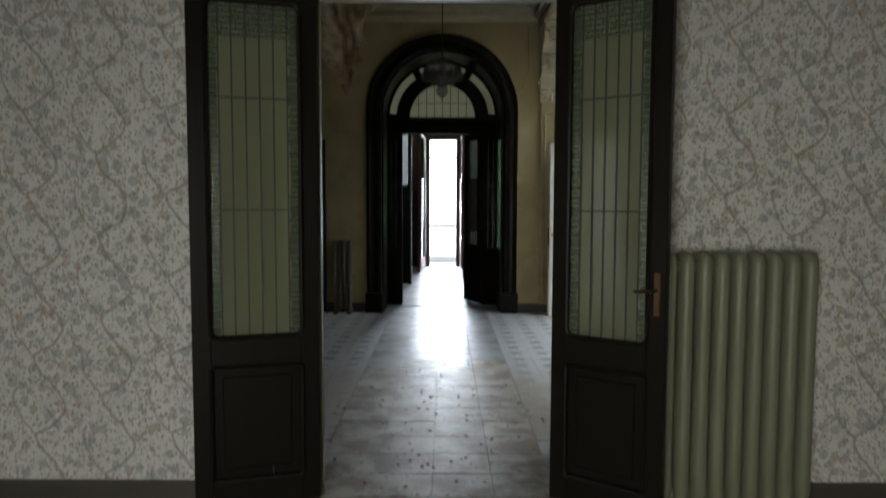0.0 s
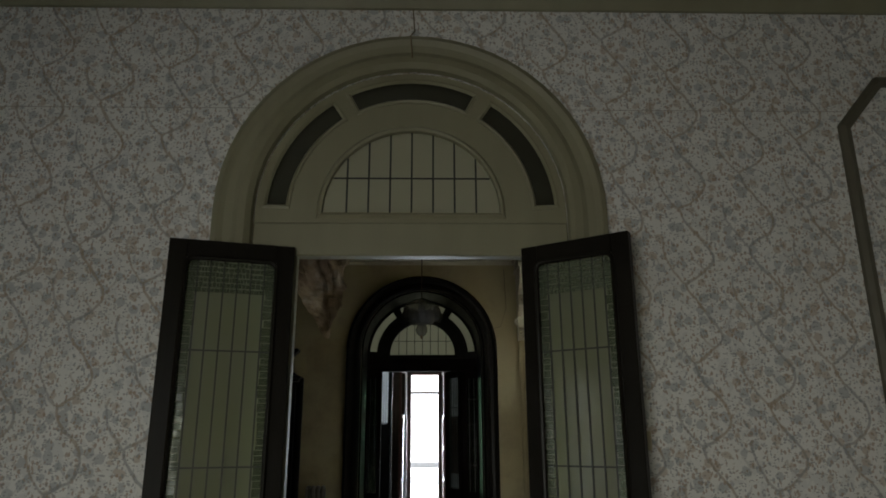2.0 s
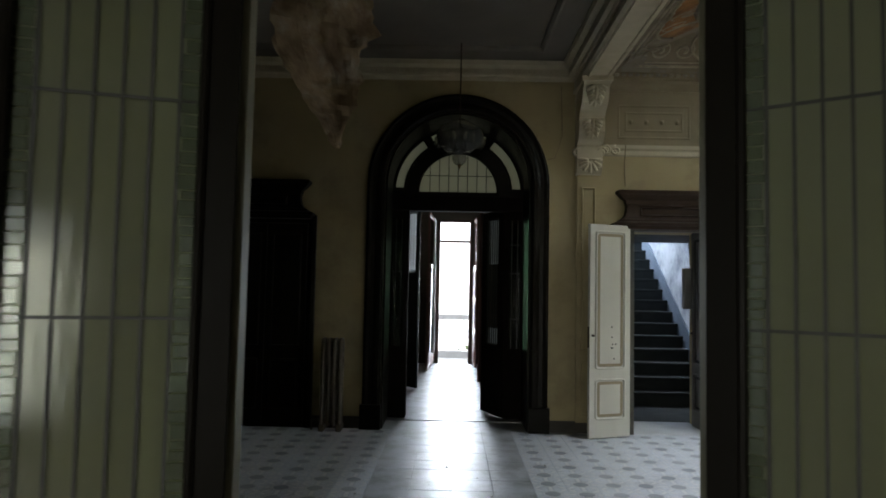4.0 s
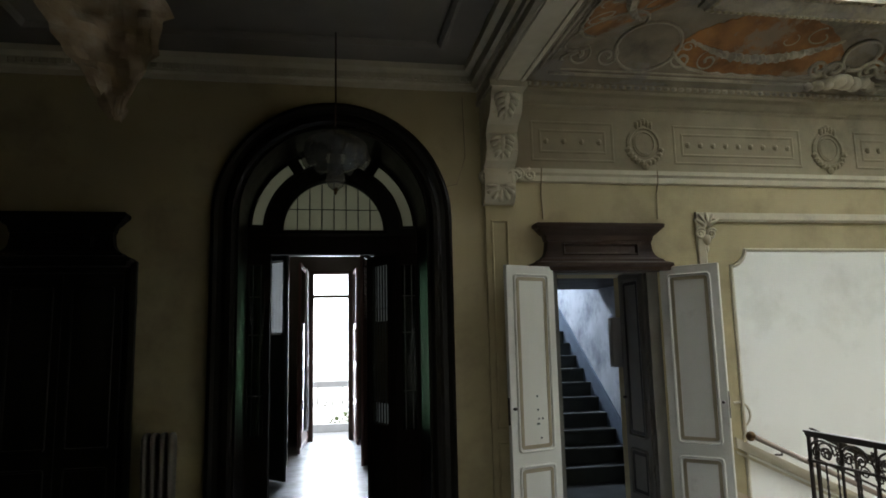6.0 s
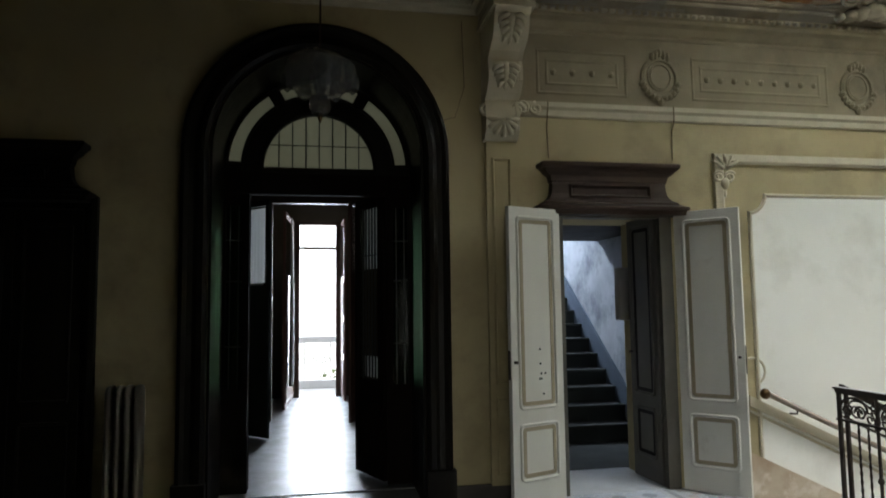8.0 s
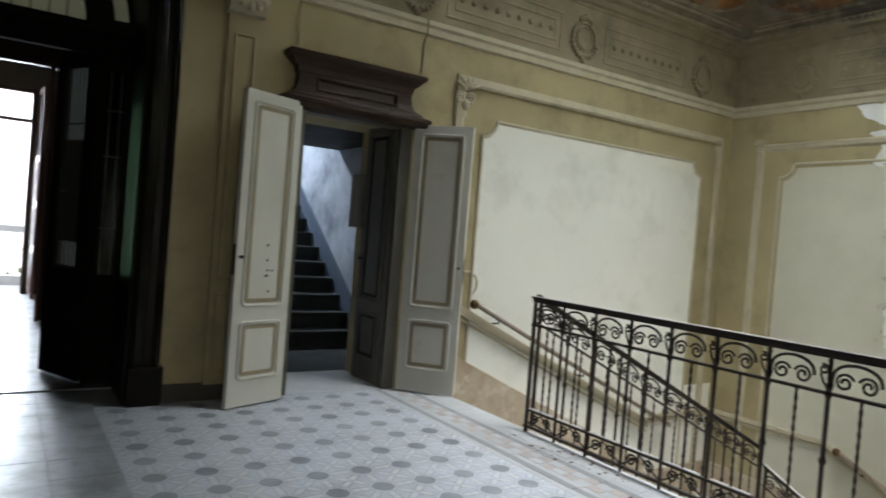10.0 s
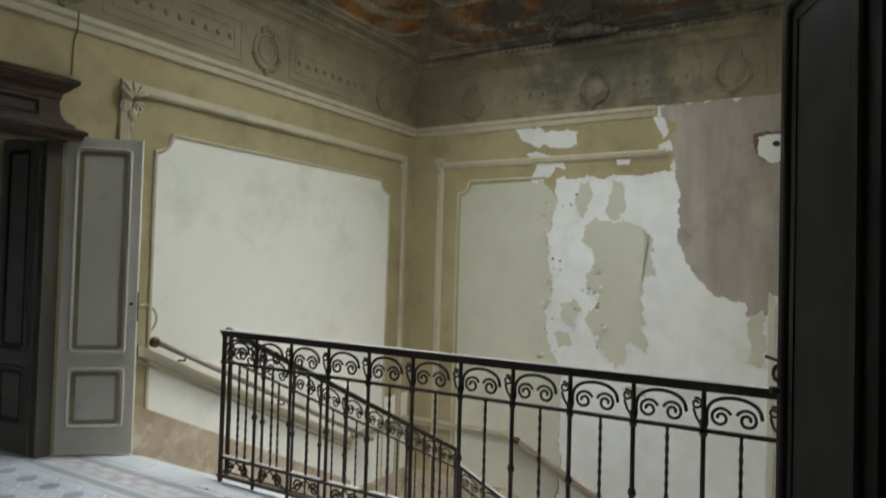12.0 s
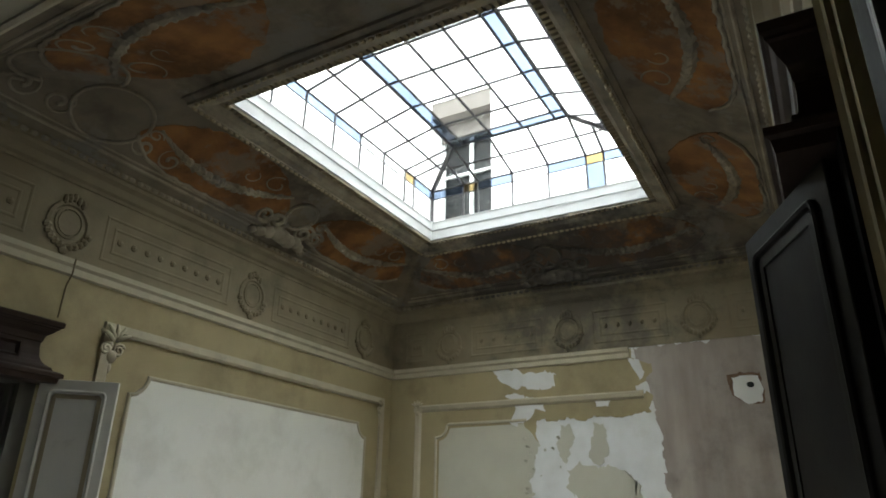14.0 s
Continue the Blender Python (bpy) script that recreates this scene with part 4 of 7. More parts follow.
def medallion(side, u, v):
    put = FACES[side][0]
    c = Vector(put(u, v, 0))
    loc = Matrix.Translation(-c)
    t = thing("medallion", "stucco oval medallion with a leafy wreath on the frieze", "medallion", c, group="frieze medallions")
    bm = bmesh.new()
    sweep(bm, ring_path(u, v, 0.105, 0.118), [(-0.014, 0), (-0.010, 0.024), (0.008, 0.028), (0.016, 0)], put)
    sweep(bm, ring_path(u, v - 0.01, 0.158, 0.168), [(-0.028, 0), (-0.018, 0.024), (0.010, 0.028), (0.028, 0)], put)
    bm.transform(loc)
    part("wreath", bm, FRIEZE, t)
    bm = bmesh.new()
    prism(bm, ring_path(u, v, 0.090, 0.102), 0.008, 0.024, put)
    bm.transform(loc)
    part("boss", bm, FRIEZE, t)
    bm, crest = bmesh.new(), bmesh.new()
    for a in range(5):
        for s in (-1, 1):
            ang = radians(-90 + s * (12 + a * 15))
            p = put(u + 0.172 * math.cos(ang), v - 0.01 + 0.182 * math.sin(ang), 0.024)
            blob(bm, p, 0.036, 0.030, 0.032, 6, 4)
        p = put(u + (a - 2) * 0.036, v + 0.178 + 0.018 * (2 - abs(a - 2)), 0.026)
        blob(crest, p, 0.022, 0.022, 0.042, 6, 4)
    p = put(u, v - 0.215, 0.020)
    blob(bm, p, 0.045, 0.026, 0.045, 6, 4)
    for nm, piece in (("leaf_spray", bm), ("crest", crest)):
        piece.transform(loc)
        part(nm, piece, FRIEZE, t)


def frieze_field(side, u0, u1):
    """A long framed panel with a row of small drops."""
    put = FACES[side][0]
    bm = bmesh.new()
    sweep(bm, rect_path(u0, u1, 3.28, 3.67), RAISED, put)
    sweep(bm, rect_path(u0 + 0.08, u1 - 0.08, 3.36, 3.59), RAISED, put)
    structure("trim_frieze_panel", bm, FRIEZE, "moulded frieze panel", "moulding")
    bm = bmesh.new()
    k = max(2, int((u1 - u0 - 0.24) / 0.12))
    for i in range(k):
        u = u0 + 0.15 + (u1 - u0 - 0.30) * i / (k - 1)
        p = put(u, 3.475, 0.014)
        blob(bm, p, 0.030, 0.022, 0.030, 6, 4)
    structure("trim_frieze_drops", bm, FRIEZE, "row of small stucco drops", "moulding")


for side, (put, u0, u1) in FACES.items():
    bm = bmesh.new()
    prism(bm, rect_path(u0, u1, 3.20, 3.81), 0.002, 0.012, put)
    structure("trim_frieze", bm, FRIEZE, "grey-cream painted frieze band", "frieze")
    bm = bmesh.new()
    prof = [(0.002, 3.80), (0.025, 3.80), (0.03, 3.825), (0.06, 3.84), (0.10, 3.885), (0.15, 3.905), (0.155, 3.935), (0.175, 3.94), (0.18, 3.985), (0.15, 4.01), (0.002, 4.06)]
    prism(bm, prof, u0, u1, lambda u, v, w: put(w, v, u))
    structure("trim_cove_cornice", bm, FRIEZE, "moulded cornice under the cove", "cornice")
    bm = bmesh.new()
    k = int((u1 - u0) / 0.075)
    for i in range(k):
        p = put(u0 + (i + 0.5) * 0.075, 3.962, 0.178)
        blob(bm, p, 0.034 if side != "right" else 0.022, 0.022 if side != "right" else 0.034, 0.021, 6, 4)
    structure("trim_bead_row", bm, COVE_STUCCO, "row of egg beads on the cornice", "moulding")
    bm = bmesh.new()
    end0 = 6.68 if side == "right" else u0
    prism(bm, [(0.002, 3.08), (0.03, 3.09), (0.035, 3.14), (0.06, 3.16), (0.062, 3.20), (0.002, 3.205)], end0, u1, lambda u, v, w: put(w, v, u))
    structure("trim_rail", bm, STUCCO, "cream moulded rail below the frieze", "moulding")
for side, us, ends in (("far", (2.90, 4.87, 6.81), (1.75, 7.35)), ("right", (8.92, 7.36, 5.92), (9.60, 4.95)), ("near", (2.90, 4.87, 6.78), (1.75, 7.35))):
    for u in us:
        medallion(side, u, 3.475)
    pts = [ends[0]] + list(us) + [ends[1]]
    for a, b in zip(pts, pts[1:]):
        a, b = min(a, b), max(a, b)
        ga = 0.30 if a in us else 0.03
        gb = 0.30 if b in us else 0.03
        if b - a - ga - gb > 0.25:
            frieze_field(side, a + ga, b - gb)


def notched(u0, u1, v0, v1, r, n=6):
    """A rectangle whose corners are bitten off by quarter circles."""
    out = []
    for cu, cv, a in ((u0, v0, 90), (u1, v0, 180), (u1, v1, 270), (u0, v1, 360)):
        out += arc(cu, cv, r, a, a - 90, n)
    return out


# painted wall panels
put = FACES["far"][0]
bm = bmesh.new()
path = notched(3.69, 6.97, -2.2, 2.475, 0.16)
prism(bm, path, 0.002, 0.006, put)
structure("trim_wall_panel_field", bm, PANEL, "pale cream painted wall panel", "wall panel")
bm = bmesh.new()
sweep(bm, path, [(0, 0.002), (0, 0.014), (0.012, 0.022), (0.03, 0.016), (0.035, 0.002)], put)
structure("trim_wall_panel", bm, STUCCO, "thin moulding with bitten corners round the wall panel", "moulding")
bm = bmesh.new()
sweep(bm, [(3.46, 0.78), (3.46, 2.73), (7.22, 2.73), (7.22, -2.2)], [(0, 0.002), (0, 0.03), (0.02, 0.045), (0.06, 0.035), (0.085, 0.03), (0.09, 0.002)], put, closed=False)
structure("trim_wall_frame", bm, STUCCO, "broad cream moulding framing the wall panel", "moulding")
put = FACES["right"][0]


def capital(put, u, v, s=1.0):
    c = Vector(put(u, v, 0))
    t = thing("stucco_capital", "small cream stucco acanthus ornament at the moulding's corner", "stucco ornament", c, group="corner ornaments")
    bm = bmesh.new()
    for k in range(5):
        a = radians(90 + (k - 2) * 30)
        pts = [put(u + s * rr * math.cos(a) * 0.15, v + s * (0.02 + rr * math.sin(a) * 0.13), 0.03 + 0.035 * math.sin(rr * 2.6)) for rr in (0.1, 0.4, 0.7, 1.0)]
        tube(bm, pts, 0.024 * s, 6, 0.011 * s)
    bm.transform(Matrix.Translation(-c))
    part("leaf_spray", bm, STUCCO, t, smooth=True)
    for q in (-1, 1):
        bm = bmesh.new()
        sp = spiral(u + q * 0.055 * s, v - 0.05 * s, 0.055 * s, 0.012 * s, 0.5, 1.6, 18)
        tube(bm, [put(a, b, 0.035) for a, b in sp], 0.014 * s, 6)
        bm.transform(Matrix.Translation(-c))
        part("scroll", bm, STUCCO, t, smooth=True)
    bm = bmesh.new()
    blob(bm, put(u, v - 0.11 * s, 0.03), 0.045 * s, 0.045 * s, 0.055 * s, 8, 6)
    blob(bm, put(u, v - 0.19 * s, 0.02), 0.028 * s, 0.028 * s, 0.05 * s, 8, 6)
    bm.transform(Matrix.Translation(-c))
    part("drop", bm, STUCCO, t, smooth=True)


capital(FACES["far"][0], 3.46, 2.66)
t = thing("stucco_scroll", "small cream stucco volute where the rail starts", "stucco ornament", (1.70, Y_FAR, 3.14))
bm = bmesh.new()
for q in (-1, 1):
    tube(bm, [(a, -0.05, b) for a, b in spiral(0.055 * q, 0.0, 0.055, 0.012, 1.57, q * 1.6, 18)], 0.016, 6)
part("volute", bm, STUCCO, t, smooth=True)
capital(FACES["far"][0], 7.20, 2.70, 0.55)
capital(FACES["right"][0], 9.34, 2.70, 0.6)


def jagged(pts, amp, seed, step=0.03):
    """An outline with torn edges."""
    rr = random.Random(seed)
    out = []
    for (a, b), (c, d) in zip(pts, pts[1:] + pts[:1]):
        ln = math.hypot(c - a, d - b)
        k = max(1, int(ln / step))
        for i in range(k):
            f = i / k
            j = amp if i else amp * 0.3
            nn = noise.noise(((a + (c - a) * f) * 5, (b + (d - b) * f) * 5, seed)) * 1.5 * j + noise.noise(((a + (c - a) * f) * 19, (b + (d - b) * f) * 19, seed + 3)) * 0.9 * j
            out.append((a + (c - a) * f + nn + rr.uniform(-j, j) * 0.45, b + (d - b) * f + nn + rr.uniform(-j, j) * 0.45))
    return out


def sheet(name, pts, mat, label, thick, base=0.002, amp=0.035, seed=1):
    bm = bmesh.new()
    prism(bm, [(min(max(u, Y_NEAR), Y_FAR - 0.001), v) for u, v in jagged(pts, amp, seed)], base, base + thick, put)
    return structure(name, bm, mat, label, "wall paint")


sheet("trim_paint_ochre", [(9.85, -2.4), (9.85, 3.2), (6.67, 3.2), (6.66, 3.09), (6.47, 3.02), (6.52, 2.82), (6.65, 2.79), (6.66, 2.71), (6.46, 2.67), (6.49, 2.49), (7.04, 2.47), (7.46, 2.46),
                           (7.78, 2.47), (7.76, 2.21), (7.91, 1.88), (7.88, 1.49), (7.83, 1.17), (7.91, 0.92), (7.88, 0.60), (7.67, 0.25), (7.74, -0.2), (7.66, -0.7), (7.72, -2.4)],
      OCHRE, "remaining ochre paint layer with a torn edge", 0.004, 0.002, 0.030, 3)
sheet("trim_paint_patch", [(7.46, 1.78), (7.33, 2.0), (6.92, 1.96), (6.70, 1.83), (6.69, 1.5), (6.78, 1.26), (6.78, 0.97), (6.73, 0.56), (6.91, 0.67), (7.04, 0.36), (7.16, 0.53), (7.41, 0.88),
                           (7.21, 1.13), (7.40, 1.25), (7.33, 1.62)],
      OLD_PAINT, "island of old cream paint on bare plaster", 0.005, 0.0025, 0.045, 5)
sheet("trim_paint_patch", [(7.50, 2.42), (7.38, 2.42), (7.36, 2.22), (7.46, 2.0), (7.54, 2.1)], OLD_PAINT, "island of old cream paint on bare plaster", 0.0045, 0.0026, 0.03, 6)
sheet("trim_paint_patch", [(7.14, 2.43), (7.02, 2.40), (6.98, 2.1), (7.10, 1.98), (7.20, 2.05)], OLD_PAINT, "island of old cream paint on bare plaster", 0.0045, 0.0026, 0.03, 8)
sheet("trim_paint_patch", [(7.72, 1.05), (7.55, 1.12), (7.44, 0.98), (7.52, 0.80), (7.68, 0.84)], OLD_PAINT, "small island of old cream paint on bare plaster", 0.0045, 0.0026, 0.03, 16)
sheet("trim_paint_patch", [(7.74, 0.72), (7.60, 0.74), (7.56, 0.58), (7.70, 0.52)], OLD_PAINT, "small island of old cream paint on bare plaster", 0.0045, 0.0026, 0.03, 17)
sheet("trim_paint_patch", [(6.98, 0.18), (6.74, 0.20), (6.72, 0.10), (6.96, 0.08)], OLD_PAINT, "small island of old cream paint on bare plaster", 0.0045, 0.0026, 0.02, 18)
sheet("trim_paint_patch", [(5.73, 1.02), (5.60, 1.08), (5.58, 0.70), (5.63, 0.54), (5.74, 0.60)], OLD_PAINT, "island of old cream paint by the corner", 0.004, 0.0062, 0.03, 12)
sheet("trim_plaster_grey", [(6.64, 3.2), (4.78, 3.2), (4.78, 1.25), (5.40, 1.22), (5.46, 1.30), (5.56, 1.06), (5.75, 1.0), (5.77, 1.15), (6.06, 1.2), (6.28, 1.45), (6.44, 1.8), (6.41, 2.1), (6.45, 2.46)],
      GREY_PLASTER, "damp grey bare plaster with drip marks", 0.0025, 0.0015, 0.032, 7)
for k, (a, b) in enumerate(((5.50, 5.56), (5.42, 5.46), (5.33, 5.40))):
    sheet("trim_moulding_stub", [(b, 1.27 - 0.06 * k), (a, 1.20 - 0.05 * k), (a, -2.2), (b, -2.2)], OLD_PAINT, "stub of a fluted cream moulding", 0.022, 0.0062, 0.006, 30 + k)
sheet("trim_plaster_scab", [(8.32, 3.19), (8.17, 3.12), (8.0, 3.07), (7.92, 3.0), (7.80, 3.02), (7.67, 3.05), (7.52, 2.97), (7.54, 2.84), (7.79, 2.82), (8.05, 2.86), (8.20, 2.93), (8.31, 3.08)],
      WHITE_PLASTER, "white plaster where paint fell off", 0.003, 0.0092, 0.030, 9)
sheet("trim_plaster_scab", [(8.16, 2.77), (8.05, 2.80), (7.65, 2.69), (7.66, 2.56), (7.80, 2.60), (7.86, 2.50), (8.01, 2.42), (8.11, 2.47), (8.03, 2.62)], WHITE_PLASTER,
      "white plaster where paint fell off", 0.003, 0.0092, 0.030, 11)
sheet("trim_plaster_scab", [(7.10, 2.66), (6.92, 2.64), (6.95, 2.58), (7.08, 2.59)], WHITE_PLASTER, "white plaster where paint fell off", 0.003, 0.0075, 0.01, 13)
sheet("trim_plaster_scab", [(6.70, 3.08), (6.58, 3.06), (6.54, 2.90), (6.60, 2.84), (6.64, 2.95)], WHITE_PLASTER, "white plaster where paint fell off", 0.003, 0.0075, 0.012, 14)
bm = bmesh.new()
rr = random.Random(8)
for i in range(70):
    u = rr.choice((rr.uniform(7.78, 7.94), rr.uniform(7.5, 7.9), rr.uniform(7.15, 7.45)))
    v = rr.uniform(0.3, 2.3) if u > 7.5 else rr.uniform(0.5, 1.5)
    a = rr.uniform(0, 6.28)
    s = rr.uniform(0.010, 0.036)
    p = [put(u + s * math.cos(a + k * 1.7), v + s * math.sin(a + k * 1.7) * 0.8, 0.006 + 0.02 * (k == 1) + 0.04 * (k == 2)) for k in range(4)]
    q = [put(u + s * math.cos(a + k * 1.7), v + s * math.sin(a + k * 1.7) * 0.8, 0.0085 + 0.02 * (k == 1) + 0.04 * (k == 2)) for k in range(4)]
    va, vb = [bm.verts.new(x) for x in p], [bm.verts.new(x) for x in q]
    bm.faces.new(va)
    bm.faces.new(vb[::-1])
    for k in range(4):
        bm.faces.new((va[k], va[k - 1], vb[k - 1], vb[k]))
tagged(structure("trim_paint_flakes", bm, OLD_PAINT, "curling flakes of old paint", "paint flakes"), kind="stuff")
bm = bmesh.new()
sweep(bm, [(7.90, 2.47), (8.92, 2.47)] + arc(9.07, 2.47, 0.15, 180, 270, 5)[::1] + [(9.07, -2.2)], [(0, 0.006), (0, 0.016), (0.012, 0.024), (0.03, 0.018), (0.035, 0.006)], put, closed=False)
structure("trim_wall_panel", bm, STUCCO, "thin panel moulding broken off by the damp", "moulding")
bm = bmesh.new()
torn = jagged([(7.92, 2.44), (7.74, 2.2), (7.88, 1.86), (7.84, 1.49), (7.80, 1.17), (7.88, 0.92), (7.85, 0.6), (7.65, 0.2), (7.70, -2.2)], 0.028, 15)
low = min(range(len(torn)), key=lambda k: torn[k][1])
torn = torn[:low + 1]
prism(bm, [(9.04, -2.2), (9.04, 2.29)] + arc(9.07, 2.47, 0.18, 260, 190, 4) + [q for q in torn if q[0] < 8.2], 0.0062, 0.009, put)
structure("trim_wall_panel_field", bm, OLD_PAINT, "cream painted wall panel with a torn edge", "wall panel")
bm = bmesh.new()
sweep(bm, [(6.56, 2.73), (9.38, 2.73), (9.38, -2.2)], [(0, 0.006), (0, 0.03), (-0.02, 0.045), (-0.06, 0.035), (-0.085, 0.006)], put, closed=False)
structure("trim_wall_frame", bm, STUCCO, "broad cream moulding framing the wall panel", "moulding")
hp = thing("plaster_patch", "round white plaster patch with a dark hole", "plaster patch", Vector(put(5.54, 2.67, 0)))
loc = Matrix.Translation(-Vector(put(5.54, 2.67, 0)))
bm = bmesh.new()
prism(bm, jagged([(5.68, 2.62), (5.56, 2.525), (5.43, 2.535), (5.40, 2.66), (5.43, 2.79), (5.60, 2.805), (5.68, 2.79)], 0.012, 4, 0.03), 0.006, 0.014, put)
bm.transform(loc)
part("plaster_disc", bm, WHITE_PLASTER, hp)
bm = bmesh.new()
prism(bm, jagged([(5.69, 2.61), (5.56, 2.515), (5.42, 2.525), (5.395, 2.66), (5.415, 2.83), (5.60, 2.85), (5.72, 2.82)], 0.016, 14, 0.03), 0.0058, 0.0095, put)
bm.transform(loc)
part("damp_rim", bm, DAMP_RIM, hp, "rust-brown damp rim")
bm = bmesh.new()
prism(bm, jagged(ring_path(5.513, 2.71, 0.036, 0.028, 10), 0.008, 5, 0.02), 0.0145, 0.017, put)
bm.transform(loc)
part("hole", bm, DARK_CLOTH, hp, "dark hole")

# ---- painted fields and stucco on the cove ----


def on_cove(side, s, f, lift=0.01):
    p = cove_at(side, s, f)
    d = {"far": Vector((0, -0.35, -1)), "near": Vector((0, 0.35, -1)), "right": Vector((-0.35, 0, -1)), "left": Vector((0.3, 0, -1))}[side].normalized()
    return p + d * lift


def cove_field(side, s, half, seed):
    """An orange painted field with a stucco frame, a fruit garland and scrolls."""
    c = cove_at(side, s, 0.5)
    t = thing("ceiling_fresco", "orange painted field with cream garland on the coved ceiling", "ceiling painting", c, group="cove paintings")
    loc = Matrix.Translation(-c)
    rr = random.Random(seed)
    low = [(s + half * q, 0.19 + 0.20 * abs(q) ** 5 + rr.uniform(-0.010, 0.010)) for q in (k / 18 - 1 for k in range(37))]
    high = [(s + half * q, 0.85 - 0.42 * abs(q) ** 2.6 + rr.uniform(-0.018, 0.018)) for q in (1 - k / 18 for k in range(1, 36))]
    out = low + high
    m = len(out)
    bm = bmesh.new()
    mid = bm.verts.new(on_cove(side, s, 0.50, 0.016))
    vs = [bm.verts.new(on_cove(side, u, f, 0.009)) for u, f in out]
    vb = [bm.verts.new(on_cove(side, u, f, 0.002)) for u, f in out]
    for k in range(m):
        bm.faces.new((mid, vs[k], vs[(k + 1) % m]))
        bm.faces.new((vs[k], vb[k], vb[(k + 1) % m], vs[(k + 1) % m]))
    bm.transform(loc)
    part("painted_field", bm, FRESCO, t)
    bm = bmesh.new()
    tube(bm, [on_cove(side, u, f - 0.02, 0.012) for u, f in low], 0.015, 6)
    bm.transform(loc)
    part("frame", bm, COVE_STUCCO, t, smooth=True)
    # a leafy garland, thickest in its sag
    bm = bmesh.new()
    pts, rad = [], []
    for k in range(61):
        f = k / 60
        h = 1 - (2 * f - 1) ** 2
        pts.append(on_cove(side, s - half * 0.86 + half * 1.72 * f, 0.56 - 0.20 * h + 0.10 * (f - 0.5), 0.012))
        rad.append((0.012 + 0.036 * h) * (1.0 + 0.22 * math.sin(k * 2.1) + rr.uniform(-0.12, 0.12)))
    tube(bm, pts, rad, 8)
    for v in bm.verts:
        v.co += Vector((rr.uniform(-1, 1), rr.uniform(-1, 1), rr.uniform(-1, 1))) * 0.007
    bm.transform(loc)
    part("garland", bm, COVE_STUCCO, t, "weathered cream garland")
    for q, ff, tr, rad0 in ((-0.86, 0.44, 1.2, 0.07), (0.22, 0.58, -0.8, 0.10), (0.55, 0.62, 0.9, 0.14)):
        bm = bmesh.new()
        sp = spiral(s + q * half, ff, rad0, rad0 * 0.35, 1.0 + q, tr, 20)
        tube(bm, [on_cove(side, u, ff + (f - ff) * 0.8 + 0.01 * math.sin(9 * u), 0.012) for u, f in sp], 0.008, 5)
        bm.transform(loc)
        part("scroll", bm, COVE_STUCCO, t, "pale scroll", smooth=True)


def cartouche(side, s, seed, w=0.42):
    c = cove_at(side, s, 0.3)
    t = thing("stucco_cartouche", "bulging cream stucco cartouche with shells and scrolls on the cove", "stucco ornament", c, group="cove cartouches")
    loc = Matrix.Translation(-c)
    rr = random.Random(seed)
    for k in range(9):
        bm = bmesh.new()
        f = k / 8
        u = s + (f - 0.5) * 2 * w * 0.85
        r = 0.045 + 0.045 * math.sin(math.pi * f)
        blob(bm, on_cove(side, u, 0.12 + 0.06 * math.sin(math.pi * f) + rr.uniform(-0.02, 0.02), 0.035), r, r, r * 0.85, 8, 6)
        for vv in bm.verts:
            vv.co += Vector((rr.uniform(-1, 1), rr.uniform(-1, 1), rr.uniform(-1, 1))) * 0.008
        bm.transform(loc)
        part("shell", bm, COVE_STUCCO, t, smooth=True)
    for q in (-1, 1):
        for m, rad in ((0.85, 0.11), (0.45, 0.13)):
            bm = bmesh.new()
            sp = spiral(s + q * m * w, 0.30, rad, 0.02, 0.3, q * 1.7, 22)
            tube(bm, [on_cove(side, u, 0.30 + (f - 0.30) * 0.9, 0.025) for u, f in sp], 0.018, 6)
            bm.transform(loc)
            part("scroll", bm, COVE_STUCCO, t, smooth=True)
    bm = bmesh.new()
    oval = [(s + 0.17 * math.cos(a), 0.46 + 0.17 * math.sin(a)) for a in (2 * math.pi * k / 18 for k in range(19))]
    tube(bm, [on_cove(side, u, f, 0.02) for u, f in oval], 0.018, 6)
    bm.transform(loc)
    part("oval_frame", bm, COVE_STUCCO, t, smooth=True)


for side, cs, fs in (("far", (4.87,), (3.86, 5.92)), ("right", (7.4,), (6.55, 8.25)), ("near", (), (3.86, 5.92)), ("left", (), (6.5, 8.2))):
    for k, s in enumerate(cs):
        cartouche(side, s, 3 + k)
    for k, s in enumerate(fs):
        cove_field(side, s, 0.86, 20 + k)
# mouldings running along the cove
for side, a, b in (("far", 1.75, 7.3), ("near", 1.75, 7.3), ("right", 4.8, 9.55), ("left", 4.8, 9.55)):
    bm = bmesh.new()
    mid = (a + b) / 2
    for f, r in ((0.10, 0.016), (0.145, 0.009)):
        w = (b - a) / 2 * (1 - f * 0.55)
        tube(bm, [on_cove(side, mid + w * (k / 20 - 1), f, 0.004) for k in range(41)], r, 6)
    structure("trim_cove_moulding", bm, COVE_STUCCO, "weathered moulding along the foot of the cove", "moulding")
